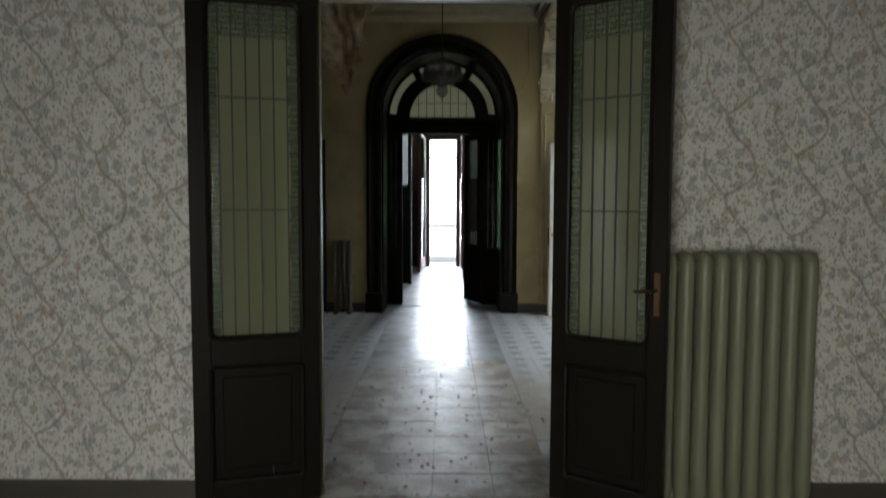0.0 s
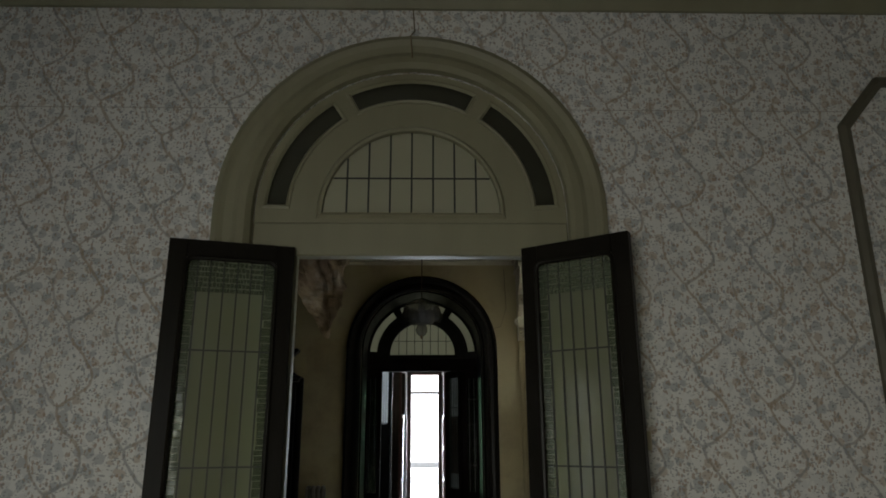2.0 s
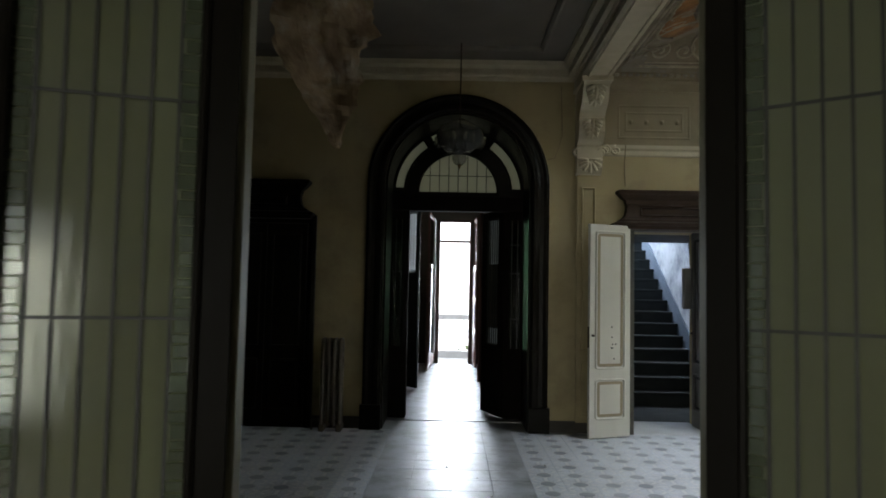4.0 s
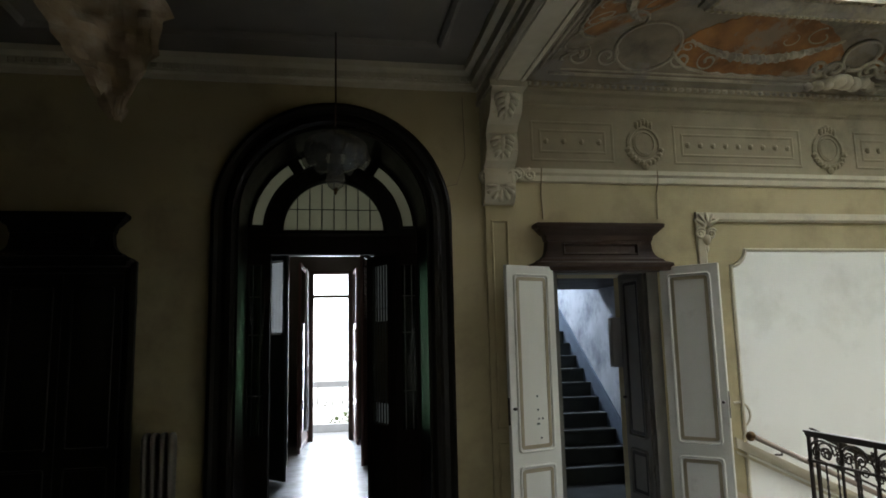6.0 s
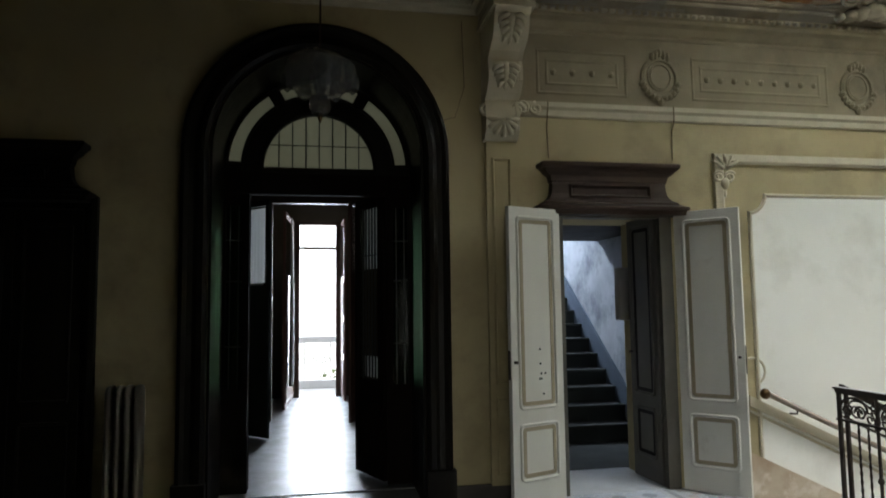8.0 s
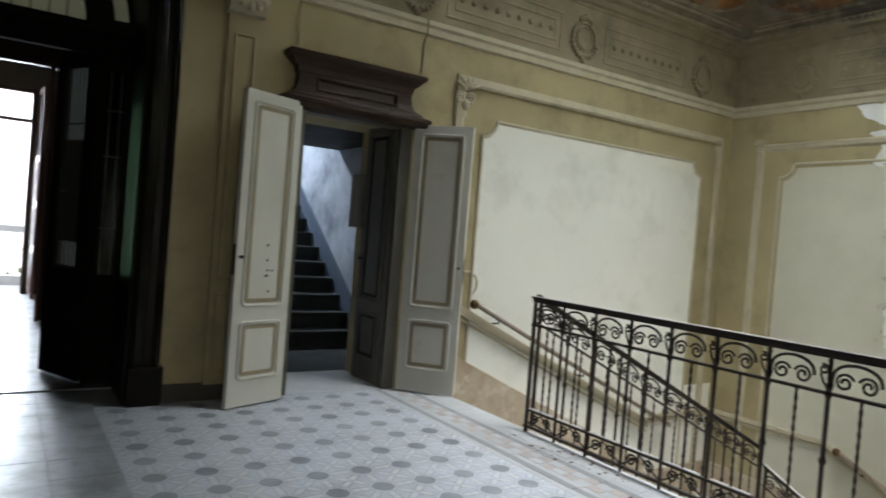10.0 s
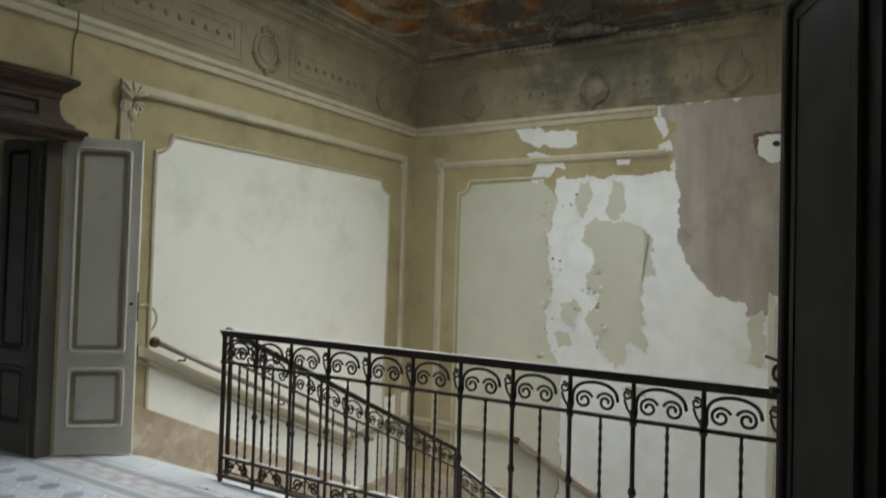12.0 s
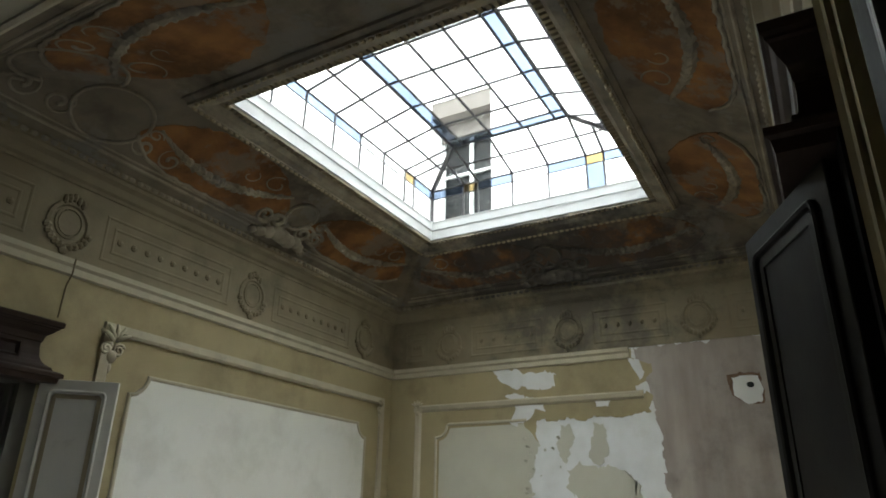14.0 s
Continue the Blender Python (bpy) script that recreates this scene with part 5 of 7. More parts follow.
for side, s in (("far", 2.75), ("left", 9.0), ("near", 2.75)):
    c = cove_at(side, s, 0.4)
    t = thing("stucco_cartouche", "flat oval stucco cartouche with leaves in the cove corner", "stucco ornament", c, group="cove cartouches")
    bm = bmesh.new()
    oval = [(s + 0.30 * math.cos(a), 0.42 + 0.26 * math.sin(a)) for a in (2 * math.pi * k / 22 for k in range(23))]
    tube(bm, [on_cove(side, u, f + 0.012 * math.sin(7 * u), 0.006) for u, f in oval], 0.016, 6)
    bm.transform(Matrix.Translation(-c))
    part("oval_frame", bm, COVE_STUCCO, t, smooth=True)
    for q in (-1, 1):
        for m in (0.36, 0.62):
            bm = bmesh.new()
            sp = spiral(s + q * m, 0.30, 0.12, 0.02, 1.2, q * 1.4, 20)
            tube(bm, [on_cove(side, u, f, 0.006) for u, f in sp], [0.006 + 0.014 * k / 20 for k in range(21)], 6)
            bm.transform(Matrix.Translation(-c))
            part("scroll", bm, COVE_STUCCO, t, smooth=True)


# ---- corbels and pilasters ----
def corbel(put, name_label):
    c = Vector(put(1.445, 3.80, 0))
    t = thing("corbel", name_label, "corbel", c, group="beam corbels")
    loc = Matrix.Translation(-c)
    prof = [(0.0, 3.82), (0.50, 3.82), (0.52, 3.78), (0.47, 3.74), (0.45, 3.66), (0.41, 3.58), (0.30, 3.52), (0.24, 3.46), (0.26, 3.38), (0.26, 3.30), (0.20, 3.22),
            (0.12, 3.17), (0.14, 3.10), (0.16, 3.02), (0.14, 2.92), (0.08, 2.86), (0.0, 2.85)]
    bm = bmesh.new()
    prism(bm, prof, 1.315, 1.575, lambda u, v, w: put(w, v, u))
    for q in (1.305, 1.555):
        prism(bm, [(u * 0.985 + 0.012, v) for u, v in prof], q, q + 0.03, lambda u, v, w: put(w, v, u))
    box_pts = rect_path(1.28, 1.61, 3.78, 3.83)
    prism(bm, box_pts, 0.0, 0.54, put)
    bm.transform(loc)
    part("bracket", bm, STUCCO, t)
    bm = bmesh.new()
    for (w0, z0), (w1, z1) in (((0.475, 3.745), (0.355, 3.545)), ((0.265, 3.43), (0.215, 3.23))):
        front = lambda u, f, o: put(1.445 + u, z0 + (z1 - z0) * f, w0 + (w1 - w0) * f + o)
        bm = bmesh.new()
        tube(bm, [front(0, k / 5, 0.008 + 0.012 * math.sin(math.pi * k / 5)) for k in range(6)], [0.024, 0.030, 0.030, 0.027, 0.020, 0.012], 6)
        bm.transform(loc)
        part("leaf_rib", bm, STUCCO, t, smooth=True)
        for k in range(4):
            f = 0.08 + 0.2 * k
            for q in (-1, 1):
                ww = 0.105 * (1 - 0.16 * k)
                bm = bmesh.new()
                tube(bm, [front(q * 0.01, f, 0.006), front(q * ww * 0.5, f + 0.02, 0.034), front(q * ww * 0.9, f + 0.12, 0.034), front(q * ww, f + 0.24, 0.012)],
                     [0.014, 0.026, 0.024, 0.012], 6)
                bm.transform(loc)
                part("leaf_lobe", bm, STUCCO, t, smooth=True)
    bm = bmesh.new()
    for k in range(7):
        a = radians(-90 + (k - 3) * 32)
        tube(bm, [put(1.445 + r * math.cos(a), 3.0 + r * math.sin(a), 0.16 + 0.02 * math.sin(r * 30)) for r in (0.02, 0.06, 0.10, 0.13)], 0.016, 6, 0.024)
    for q in (-1, 1):
        sp = spiral(1.445 + q * 0.13, 3.10, 0.06, 0.012, 0, q * 1.5, 18)
        tube(bm, [put(a, b, 0.12) for a, b in sp], 0.018, 6)
    bm.transform(loc)
    part("shell", bm, STUCCO, t, smooth=True)


for y, s in ((Y_FAR, -1), (Y_NEAR, 1)):
    put = facing(y, s)
    corbel(put, "cream stucco scroll corbel with acanthus and shell under the beam")
    bm = bmesh.new()
    prism(bm, rect_path(1.33, 1.58, 0.12, 2.88), 0.002, 0.035, put)
    sweep(bm, rect_path(1.375, 1.535, 0.9, 2.72), [(0, 0.034), (0, 0.046), (0.012, 0.05), (0.025, 0.034)], put)
    sweep(bm, rect_path(1.375, 1.535, 0.2, 0.80), [(0, 0.034), (0, 0.046), (0.012, 0.05), (0.025, 0.034)], put)
    structure("trim_pilaster", bm, OCHRE, "shallow panelled plaster pilaster under the corbel", "pilaster")
    for u0, u1 in ((X_LEFT, -R_OUT - 0.02), (R_OUT + 0.02, 1.93)):
        bm = bmesh.new()
        prism(bm, rect_path(u0, u1, 0, 0.13), 0.002, 0.022, put)
        structure("baseboard_hall", bm, SKIRTING, "low dark skirting", "baseboard")

# ---- arched doorways ----
CASING = [(0.0, 0.0), (0.0, 0.045), (0.03, 0.062), (0.06, 0.045), (0.10, 0.040), (0.13, 0.055), (0.17, 0.060), (0.195, 0.035), (0.20, 0.0)]


def arch_frame(name, y_casing, s_casing, y0, y1, wood, label, glazing, side_glazing):
    """Casing on one wall face, a lining through the wall, and a glazed frame with fanlight and sidelights between y0 and y1."""
    t = thing(name, label, "arched doorway", (0, (y0 + y1) / 2, 0), kind="structure")
    loc = Matrix.Translation((0, -(y0 + y1) / 2, 0))

    def add(nm, bm, mat, lab="", smooth=False):
        bm.transform(loc)
        return part(nm, bm, mat, t, lab, smooth)
    out = arch_outline(R_OUT)
    path = [(p[0], p[1]) for p in out]
    bm = bmesh.new()
    sweep(bm, path, CASING, facing(y_casing, s_casing), closed=False)
    add("casing", bm, wood)
    for q in (-1, 1):
        bm = bmesh.new()
        a, b = (R_OPEN - 0.01, R_OUT + 0.02)
        prism(bm, rect_path(min(q * a, q * b), max(q * a, q * b), 0, 0.27), 0.0, 0.085, facing(y_casing, s_casing))
        add("plinth", bm, wood)
    # frame in the opening
    put = lambda u, v, w: (u, w, v)
    bm = bmesh.new()
    for q in (-1, 1):
        for a, b in ((0.585, 0.64), (0.775, R_OPEN)):
            box(bm, min(q * a, q * b), max(q * a, q * b), y0, y1, 0, 2.52)
        box(bm, min(q * 0.64, q * 0.775), max(q * 0.64, q * 0.775), y0, y1, 0, 0.85)
        box(bm, min(q * 0.64, q * 0.775), max(q * 0.64, q * 0.775), y0, y1, 2.40, 2.52)
    box(bm, -R_OPEN, R_OPEN, y0 - 0.015, y1 + 0.015, 2.50, 2.68, 0.008)
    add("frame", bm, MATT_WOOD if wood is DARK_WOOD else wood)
    # fan of the arch, in polar pieces
    bm = bmesh.new()
    cz = 2.735
    rings = (0.0, 0.47, 0.64, 0.785, 0.845)
    holes = ((2, 57), (62, 118), (123, 178))

    def piece(r0, r1, a0, a1):
        n = max(2, int((a1 - a0) / 5))
        prism(bm, arc(0, cz, r0, a0, a1, n) + arc(0, cz, r1, a1, a0, n), y0, y1, put)
    piece(rings[1], rings[2], 0, 180)
    piece(rings[3], rings[4], 0, 180)
    a = 0
    for h0, h1 in holes:
        piece(rings[2], rings[3], a, h0)
        a = h1
    piece(rings[2], rings[3], a, 180)
    box(bm, -R_OPEN, R_OPEN, y0, y1, 2.675, cz + 0.001)
    add("tympanum", bm, wood)
    bm = bmesh.new()
    for yy, ss in ((y0, -1), (y1, 1)):
        pp = facing(yy, ss)
        sweep(bm, arc(0, cz, 0.47, 0, 180, 24), [(0, 0), (0, 0.012), (-0.015, 0.016), (-0.03, 0)], pp)
        for h0, h1 in holes:
            n = 10
            sweep(bm, arc(0, cz, 0.64, h0, h1, n) + arc(0, cz, 0.785, h1, h0, n), [(0, 0), (0, 0.01), (-0.012, 0.014), (-0.024, 0)], pp)
    add("fan_moulding", bm, wood)
    ym = (y0 + y1) / 2
    bm = bmesh.new()
    prism(bm, arc(0, cz, 0.475, 0, 180, 24), ym - 0.003, ym + 0.003, put)
    add("fanlight_pane", bm, glazing)
    for h0, h1 in holes:
        bm = bmesh.new()
        prism(bm, arc(0, cz, 0.635, h0 - 1, h1 + 1, 10) + arc(0, cz, 0.79, h1 + 1, h0 - 1, 10), ym - 0.003, ym + 0.003, put)
        add("segment_pane", bm, side_glazing)
    for u in (-0.345, -0.23, -0.115, 0, 0.115, 0.23, 0.345):
        z = cz + math.sqrt(0.47 ** 2 - u * u)
        bm = new_box(u - 0.005, u + 0.005, ym - 0.007, ym + 0.007, cz, z)
        add("lead_came", bm, LEAD)
    bm = new_box(-0.42, 0.42, ym - 0.0065, ym + 0.0065, cz + 0.20, cz + 0.209)
    add("lead_came", bm, LEAD)
    for q in (-1, 1):
        bm = new_box(min(q * 0.64, q * 0.775), max(q * 0.64, q * 0.775), ym - 0.003, ym + 0.003, 0.85, 2.40)
        ob = add("sidelight_pane", bm, LEADED if wood is CREAM_WOOD else GREEN_GLASS, "rippled sidelight glass")
        bm = bmesh.new()
        for u in (0.672, 0.743):
            box(bm, q * u - 0.004, q * u + 0.004, ym - 0.006, ym + 0.006, 0.85, 2.40)
        for z in (1.2, 1.75, 2.1):
            box(bm, min(q * 0.64, q * 0.775), max(q * 0.64, q * 0.775), ym - 0.005, ym + 0.005, z, z + 0.008)
        add("lead_came", bm, LEAD)
    return t


arch_frame("doorway_room", Y_ROOM, -1, 3.93, 3.985, CREAM_WOOD, "cream painted arched door surround with a fanlight", FAN_GLASS, SMOKED)
arch_frame("doorway_vestibule", Y_FAR, -1, 10.40, 10.46, DARK_WOOD, "dark wooden arched door surround with a leaded fanlight", FAN_GLASS, FAN_GLASS)
t = thing("door_surround", "dark polished wooden arch casing on the hall side", "door surround", (0, Y_NEAR, 0), kind="structure")
bm = bmesh.new()
sweep(bm, arch_outline(R_HALL + 0.19), [(a * 0.95, w * 0.75) for a, w in CASING], facing(0, 1), closed=False)
part("casing", bm, DARK_WOOD, t)
for q in (-1, 1):
    bm = bmesh.new()
    a, b = sorted((q * (R_HALL + 0.005), q * (R_HALL + 0.21)))
    prism(bm, rect_path(a, b, 0, 0.27), 0.0, 0.06, facing(0, 1))
    part("plinth", bm, DARK_WOOD, t)
for a, b, r in ((3.99, 4.30, R_OPEN), (4.30, Y_NEAR, R_HALL), (Y_FAR, 10.40, R_OPEN)):
    bm = bmesh.new()
    o = arch_outline(r - 0.002)
    i = arch_outline(r - 0.022)
    prism(bm, o + i[::-1], a, b, lambda u, v, w: (u, w, v))
    structure("trim_arch_lining", bm, DARK_WOOD, "dark wooden lining of the arch", "door lining")


def panel_frame(bm, u0, u1, v0, v1, put, r=0.03, prof=SMALL):
    pts = []
    for cu, cv, a in ((u0 + r, v0 + r, 180), (u1 - r, v0 + r, 270), (u1 - r, v1 - r, 0), (u0 + r, v1 - r, 90)):
        pts += arc(cu, cv, r, a, a + 90, 4)
    return sweep(bm, pts, prof, put)


def glazed_leaf(label, hinge, free, height=2.52, wood=DARK_WOOD, handle=True, pane_mat=LEADED, group="glazed door leaves"):
    """A door leaf with a tall leaded pane above a raised panel, from its hinge to its free edge."""
    h, f = Vector((*hinge, 0)), Vector((*free, 0))
    w = (f - h).length
    t = thing("door_leaf", label, "door", (h.x, h.y, 0.015), math.degrees(math.atan2(f.y - h.y, f.x - h.x)), group)
    th = 0.022
    put_f, put_b = (lambda u, v, q: (u, -th - q, v)), (lambda u, v, q: (u, th + q, v))
    s = 0.085
    bm = bmesh.new()
    for a, b, c, d in ((0, s, 0, height), (w - s, w, 0, height), (s, w - s, 0, 0.14), (s, w - s, 0.70, 0.84), (s, w - s, height - 0.09, height)):
        box(bm, a, b, -th, th, c, d, 0.003)
    part("frame", bm, wood, t)
    bm = new_box(s, w - s, -0.010, 0.010, 0.14, 0.70)
    box(bm, s + 0.05, w - s - 0.05, -0.017, 0.017, 0.19, 0.65, 0.006)
    part("panel", bm, wood, t)
    bm = bmesh.new()
    for pp in (put_f, put_b):
        panel_frame(bm, s - 0.012, w - s + 0.012, 0.13, 0.71, pp)
        panel_frame(bm, s - 0.012, w - s + 0.012, 0.83, height - 0.08, pp, 0.05)
    part("moulding", bm, wood, t)
    ob = part("pane", new_box(s, w - s, -0.003, 0.003, 0.84, height - 0.09), pane_mat, t, "rippled leaded glass")
    gw = w - 2 * s
    for f1 in (0.13, 0.28, 0.43, 0.58, 0.73, 0.87):
        part("lead_came", new_box(s + gw * f1 - 0.004, s + gw * f1 + 0.004, -0.007, 0.007, 0.84, height - 0.09), LEAD, t)
    for z in (1.45, 1.98):
        part("lead_came", new_box(s, w - s, -0.0065, 0.0065, z, z + 0.008), LEAD, t)
    # textured border strips
    for a, b in ((s, s + gw * 0.125), (w - s - gw * 0.125, w - s)):
        bm = bmesh.new()
        rr = random.Random(int(a * 1000))
        z = 0.86
        while z < height - 0.12:
            hh = rr.uniform(0.02, 0.045)
            for y0, y1 in ((-0.008, -0.004), (0.004, 0.008)):
                box(bm, a + rr.uniform(0.0, 0.01), b - rr.uniform(0.0, 0.012), y0, y1, z, z + hh - 0.004, 0.0015)
            z += hh
        part("textured_strip", bm, BORDER_GLASS, t, "sparkling textured glass border")
    if pane_mat is LEADED:
        bm = bmesh.new()
        rr = random.Random(9)
        for row in range(6):
            z = height - 0.125 - row * 0.026
            x = s + 0.012
            while x < w - s - 0.03:
                ww = rr.uniform(0.012, 0.026)
                for y0, y1 in ((-0.0085, -0.0045), (0.0045, 0.0085)):
                    box(bm, x, x + ww - 0.003, y0, y1, z, z + rr.uniform(0.016, 0.024), 0.0012)
                x += ww
        part("textured_band", bm, BORDER_GLASS, t, "sparkling textured glass band")
    if pane_mat is GLASS and hinge[0] > 0:
        # low sheet is paper; the upper one imitates brightness seen through the pane
        for v0, v1 in ((0.87, 1.06), (1.86, 2.42)):
            part("white_sheet", new_box(s + gw * 0.2, s + gw * 0.85, -0.012, -0.009, v0, v1), THIN_WHITE, t, "thin white sheet on the pane, paper low and stand-in brightness above")
    if handle:
        bm = new_box(w - 0.055, w - 0.025, -th - 0.006, -th, 0.98, 1.18, 0.002)
        tube(bm, [(w - 0.04, -th, 1.10), (w - 0.04, -th - 0.05, 1.10), (w - 0.13, -th - 0.055, 1.095)], 0.008, 8)
        part("handle", bm, BRASS, t, "brass handle on a long plate")
    return t


glazed_leaf("dark wooden door leaf with leaded glass, swung into the room", (-0.595, 3.90), (-1.165, 3.73))
glazed_leaf("dark wooden glazed door leaf swung open beside the radiator", (0.580, 3.915), (1.04, 3.59))
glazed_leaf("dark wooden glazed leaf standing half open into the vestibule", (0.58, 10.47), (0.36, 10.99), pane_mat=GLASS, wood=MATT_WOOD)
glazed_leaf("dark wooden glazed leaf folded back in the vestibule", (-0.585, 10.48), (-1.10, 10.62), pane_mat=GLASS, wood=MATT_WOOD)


def painted_leaf(label, hinge, free, height=2.27, holes=False, dark=False):
    # dark leaves wear a shade-coloured copy of the door paint
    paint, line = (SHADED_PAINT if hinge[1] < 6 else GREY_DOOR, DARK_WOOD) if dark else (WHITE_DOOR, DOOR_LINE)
    h, f = Vector((*hinge, 0)), Vector((*free, 0))
    w = (f - h).length
    t = thing("door_leaf", label, "door", (h.x, h.y, 0.012), math.degrees(math.atan2(f.y - h.y, f.x - h.x)), "painted panel doors")
    th = 0.021
    bm = new_box(0, w, -th, th, 0, height, 0.003)
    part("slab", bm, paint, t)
    wide = [(0, 0), (0, 0.008), (0.01, 0.014), (0.03, 0.010), (0.045, 0.012), (0.052, 0)]
    for pp in ((lambda u, v, q: (u, -th - q, v)), (lambda u, v, q: (u, th + q, v))):
        for v0, v1 in ((0.72, height - 0.07), (0.19, 0.62)):
            bm = bmesh.new()
            panel_frame(bm, 0.065, w - 0.065, v0, v1, pp, 0.04, SMALL)
            part("moulding", bm, paint, t)
            bm = bmesh.new()
            panel_frame(bm, 0.095, w - 0.095, v0 + 0.03, v1 - 0.03, pp, 0.03, [(0, 0), (0, 0.004), (0.03, 0.004), (0.03, 0)])
            part("painted_line", bm, line, t, "brown painted line")
    bm = new_box(w, w + 0.006, -0.012, 0.012, 0.95, 1.17)
    tube(bm, [(w - 0.035, -th - 0.03, 1.08), (w - 0.035, th + 0.03, 1.08)], 0.012, 8)
    part("lock", bm, IRON, t, "dark iron lock")
    if holes:
        for u, v in ((0.235, 1.17), (0.232, 1.06), (0.185, 0.985), (0.225, 0.985), (0.225, 0.945), (0.24, 0.945), (0.205, 0.83)):
            part("hole", lathe(bmesh.new(), [(0.009, -th - 0.004), (0.007, th + 0.004)], (0, 0, 0), 8), DARK_CLOTH, t).matrix_local = pose(u, 0, v, 90)
    return t


painted_leaf("grey-white panelled door leaf with bored holes, standing open", (1.885, 9.62), (1.41, 9.44), holes=True)
painted_leaf("grey-white panelled door leaf standing open by the stairs", (2.945, 9.685), (3.295, 9.31))
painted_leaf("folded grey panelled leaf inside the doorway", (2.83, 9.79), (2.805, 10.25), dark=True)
painted_leaf("grey-white panelled leaf standing ajar, coloured dark for shade", (1.98, 4.79), (2.50, 5.03), dark=True)
painted_leaf("grey-white panelled closed leaf, coloured dark for shade", (2.85, 4.77), (2.42, 4.775), dark=True)


def overdoor(x0, x1, y, s, wood=BROWN_WOOD, label="dark brown wooden overdoor with a flared cornice and panel", drop=0.0):
    t = thing("overdoor", label, "overdoor", ((x0 + x1) / 2, y, 2.3), group="overdoors")
    loc = Matrix.Translation((-(x0 + x1) / 2, -y, -2.3 - drop))
    put = facing(y, s)

    def add(nm, bm, lab=""):
        bm.transform(loc)
        return part(nm, bm, wood, t, lab)
    def stack(levels):
        """A moulded block, wider or narrower level by level on its front and both ends: (height, spread)."""
        bm = bmesh.new()
        rings = []
        for z, e in levels:
            d = 0.07 + 0.62 * e
            rings.append([bm.verts.new(put(u, z, w)) for u, w in ((x0 + 0.13 - e, 0.0), (x0 + 0.13 - e, d), (x1 - 0.13 + e, d), (x1 - 0.13 + e, 0.0))])
        for r0, r1 in zip(rings, rings[1:]):
            for j in range(4):
                bm.faces.new((r0[j], r0[(j + 1) % 4], r1[(j + 1) % 4], r1[j]))
        bm.faces.new(rings[0][::-1])
        bm.faces.new(rings[-1])
        return bm

    add("architrave", stack([(2.30, 0.16), (2.335, 0.17), (2.34, 0.19), (2.365, 0.19), (2.375, 0.17), (2.385, 0.13)]))
    add("board", stack([(2.386, 0.125), (2.405, 0.115), (2.425, 0.075), (2.45, 0.052), (2.48, 0.038), (2.54, 0.03), (2.575, 0.03)]))
    add("cornice", stack([(2.576, 0.032), (2.582, 0.04), (2.60, 0.042), (2.625, 0.05), (2.65, 0.085), (2.675, 0.105), (2.68, 0.118), (2.69, 0.118), (2.695, 0.135), (2.725, 0.14), (2.735, 0.13)]))
    bm = bmesh.new()
    sweep(bm, rect_path(x0 + 0.24, x1 - 0.24, 2.445, 2.555), [(0, 0.085), (0, 0.108), (0.012, 0.116), (0.03, 0.085)], put)
    add("panel_moulding", bm)
    return t


overdoor(1.77, 2.97, Y_FAR, -1, drop=0.05)
overdoor(1.96, 3.08, Y_NEAR, 1)
overdoor(-2.62, -1.66, Y_FAR, -1, DARK_WOOD, "black-brown wooden overdoor in the shade")
for y, s in ((Y_FAR, -1), (Y_NEAR, 1)):
    t = thing("door_frame", "grey painted frame of the square doorway", "door frame", (2.4, y, 0), kind="structure")
    for a, b, z0, z1 in ((1.86, 1.97, 0, 2.30), (2.83, 2.94, 0, 2.30), (1.97, 2.83, 2.24, 2.30)):
        bm = bmesh.new()
        prism(bm, rect_path(a - 2.4, b - 2.4, z0, z1), -0.10, 0.03, facing(0, s))
        # far jambs take the grey copy that carries the doorway's shade
        part("jamb", bm, GREY_DOOR if s < 0 else DARK_WOOD, t)


def dark_door(put_wall, at, u0, u1, label):
    """A closed double door of dark wood on a wall face."""
    t = thing("double_door", label, "door", at, kind="structure")
    loc = Matrix.Translation(-Vector(at))
    bm = bmesh.new()
    sweep(bm, [(u1, 0), (u1, 2.35), (u0, 2.35), (u0, 0)], [(0, 0.0), (0, 0.05), (0.04, 0.06), (0.09, 0.04), (0.10, 0.0)], put_wall, closed=False)
    bm.transform(loc)
    part("casing", bm, DARK_WOOD, t)
    mid = (u0 + u1) / 2
    for a, b in ((u0 + 0.10, mid - 0.002), (mid + 0.002, u1 - 0.10)):
        bm = bmesh.new()
        prism(bm, rect_path(a, b, 0.0, 2.25), 0.002, 0.03, put_wall)
        for v0, v1 in ((0.18, 0.75), (0.88, 2.15)):
            panel_frame(bm, a + 0.06, b - 0.06, v0, v1, lambda u, v, q: put_wall(u, v, 0.03 + q))
        bm.transform(loc)
        part("leaf", bm, DARK_WOOD, t)


dark_door(facing(Y_FAR, -1), (-2.15, Y_FAR, 0), -2.68, -1.58, "dark wooden double door in the hall's shade")
dark_door(facing_x(X_LEFT, 1), (X_LEFT, 9.05, 0), 8.50, 9.60, "dark wooden double door in the side wall")
put = facing_x(X_LEFT, 1)
t = thing("overdoor", "black-brown wooden overdoor on the side wall", "overdoor", (X_LEFT, 9.05, 2.4), group="overdoors")
bm = bmesh.new()
prism(bm, [(8.43, 2.36), (9.67, 2.36), (9.69, 2.44), (9.58, 2.52), (9.63, 2.70), (8.47, 2.70), (8.52, 2.52), (8.41, 2.44)], 0.0, 0.07, put)
prism(bm, [(8.45, 2.64), (9.65, 2.64), (9.69, 2.74), (8.41, 2.74)], 0.06, 0.18, put)
bm.transform(Matrix.Translation((-X_LEFT, -9.05, -2.4)))
part("board", bm, DARK_WOOD, t)

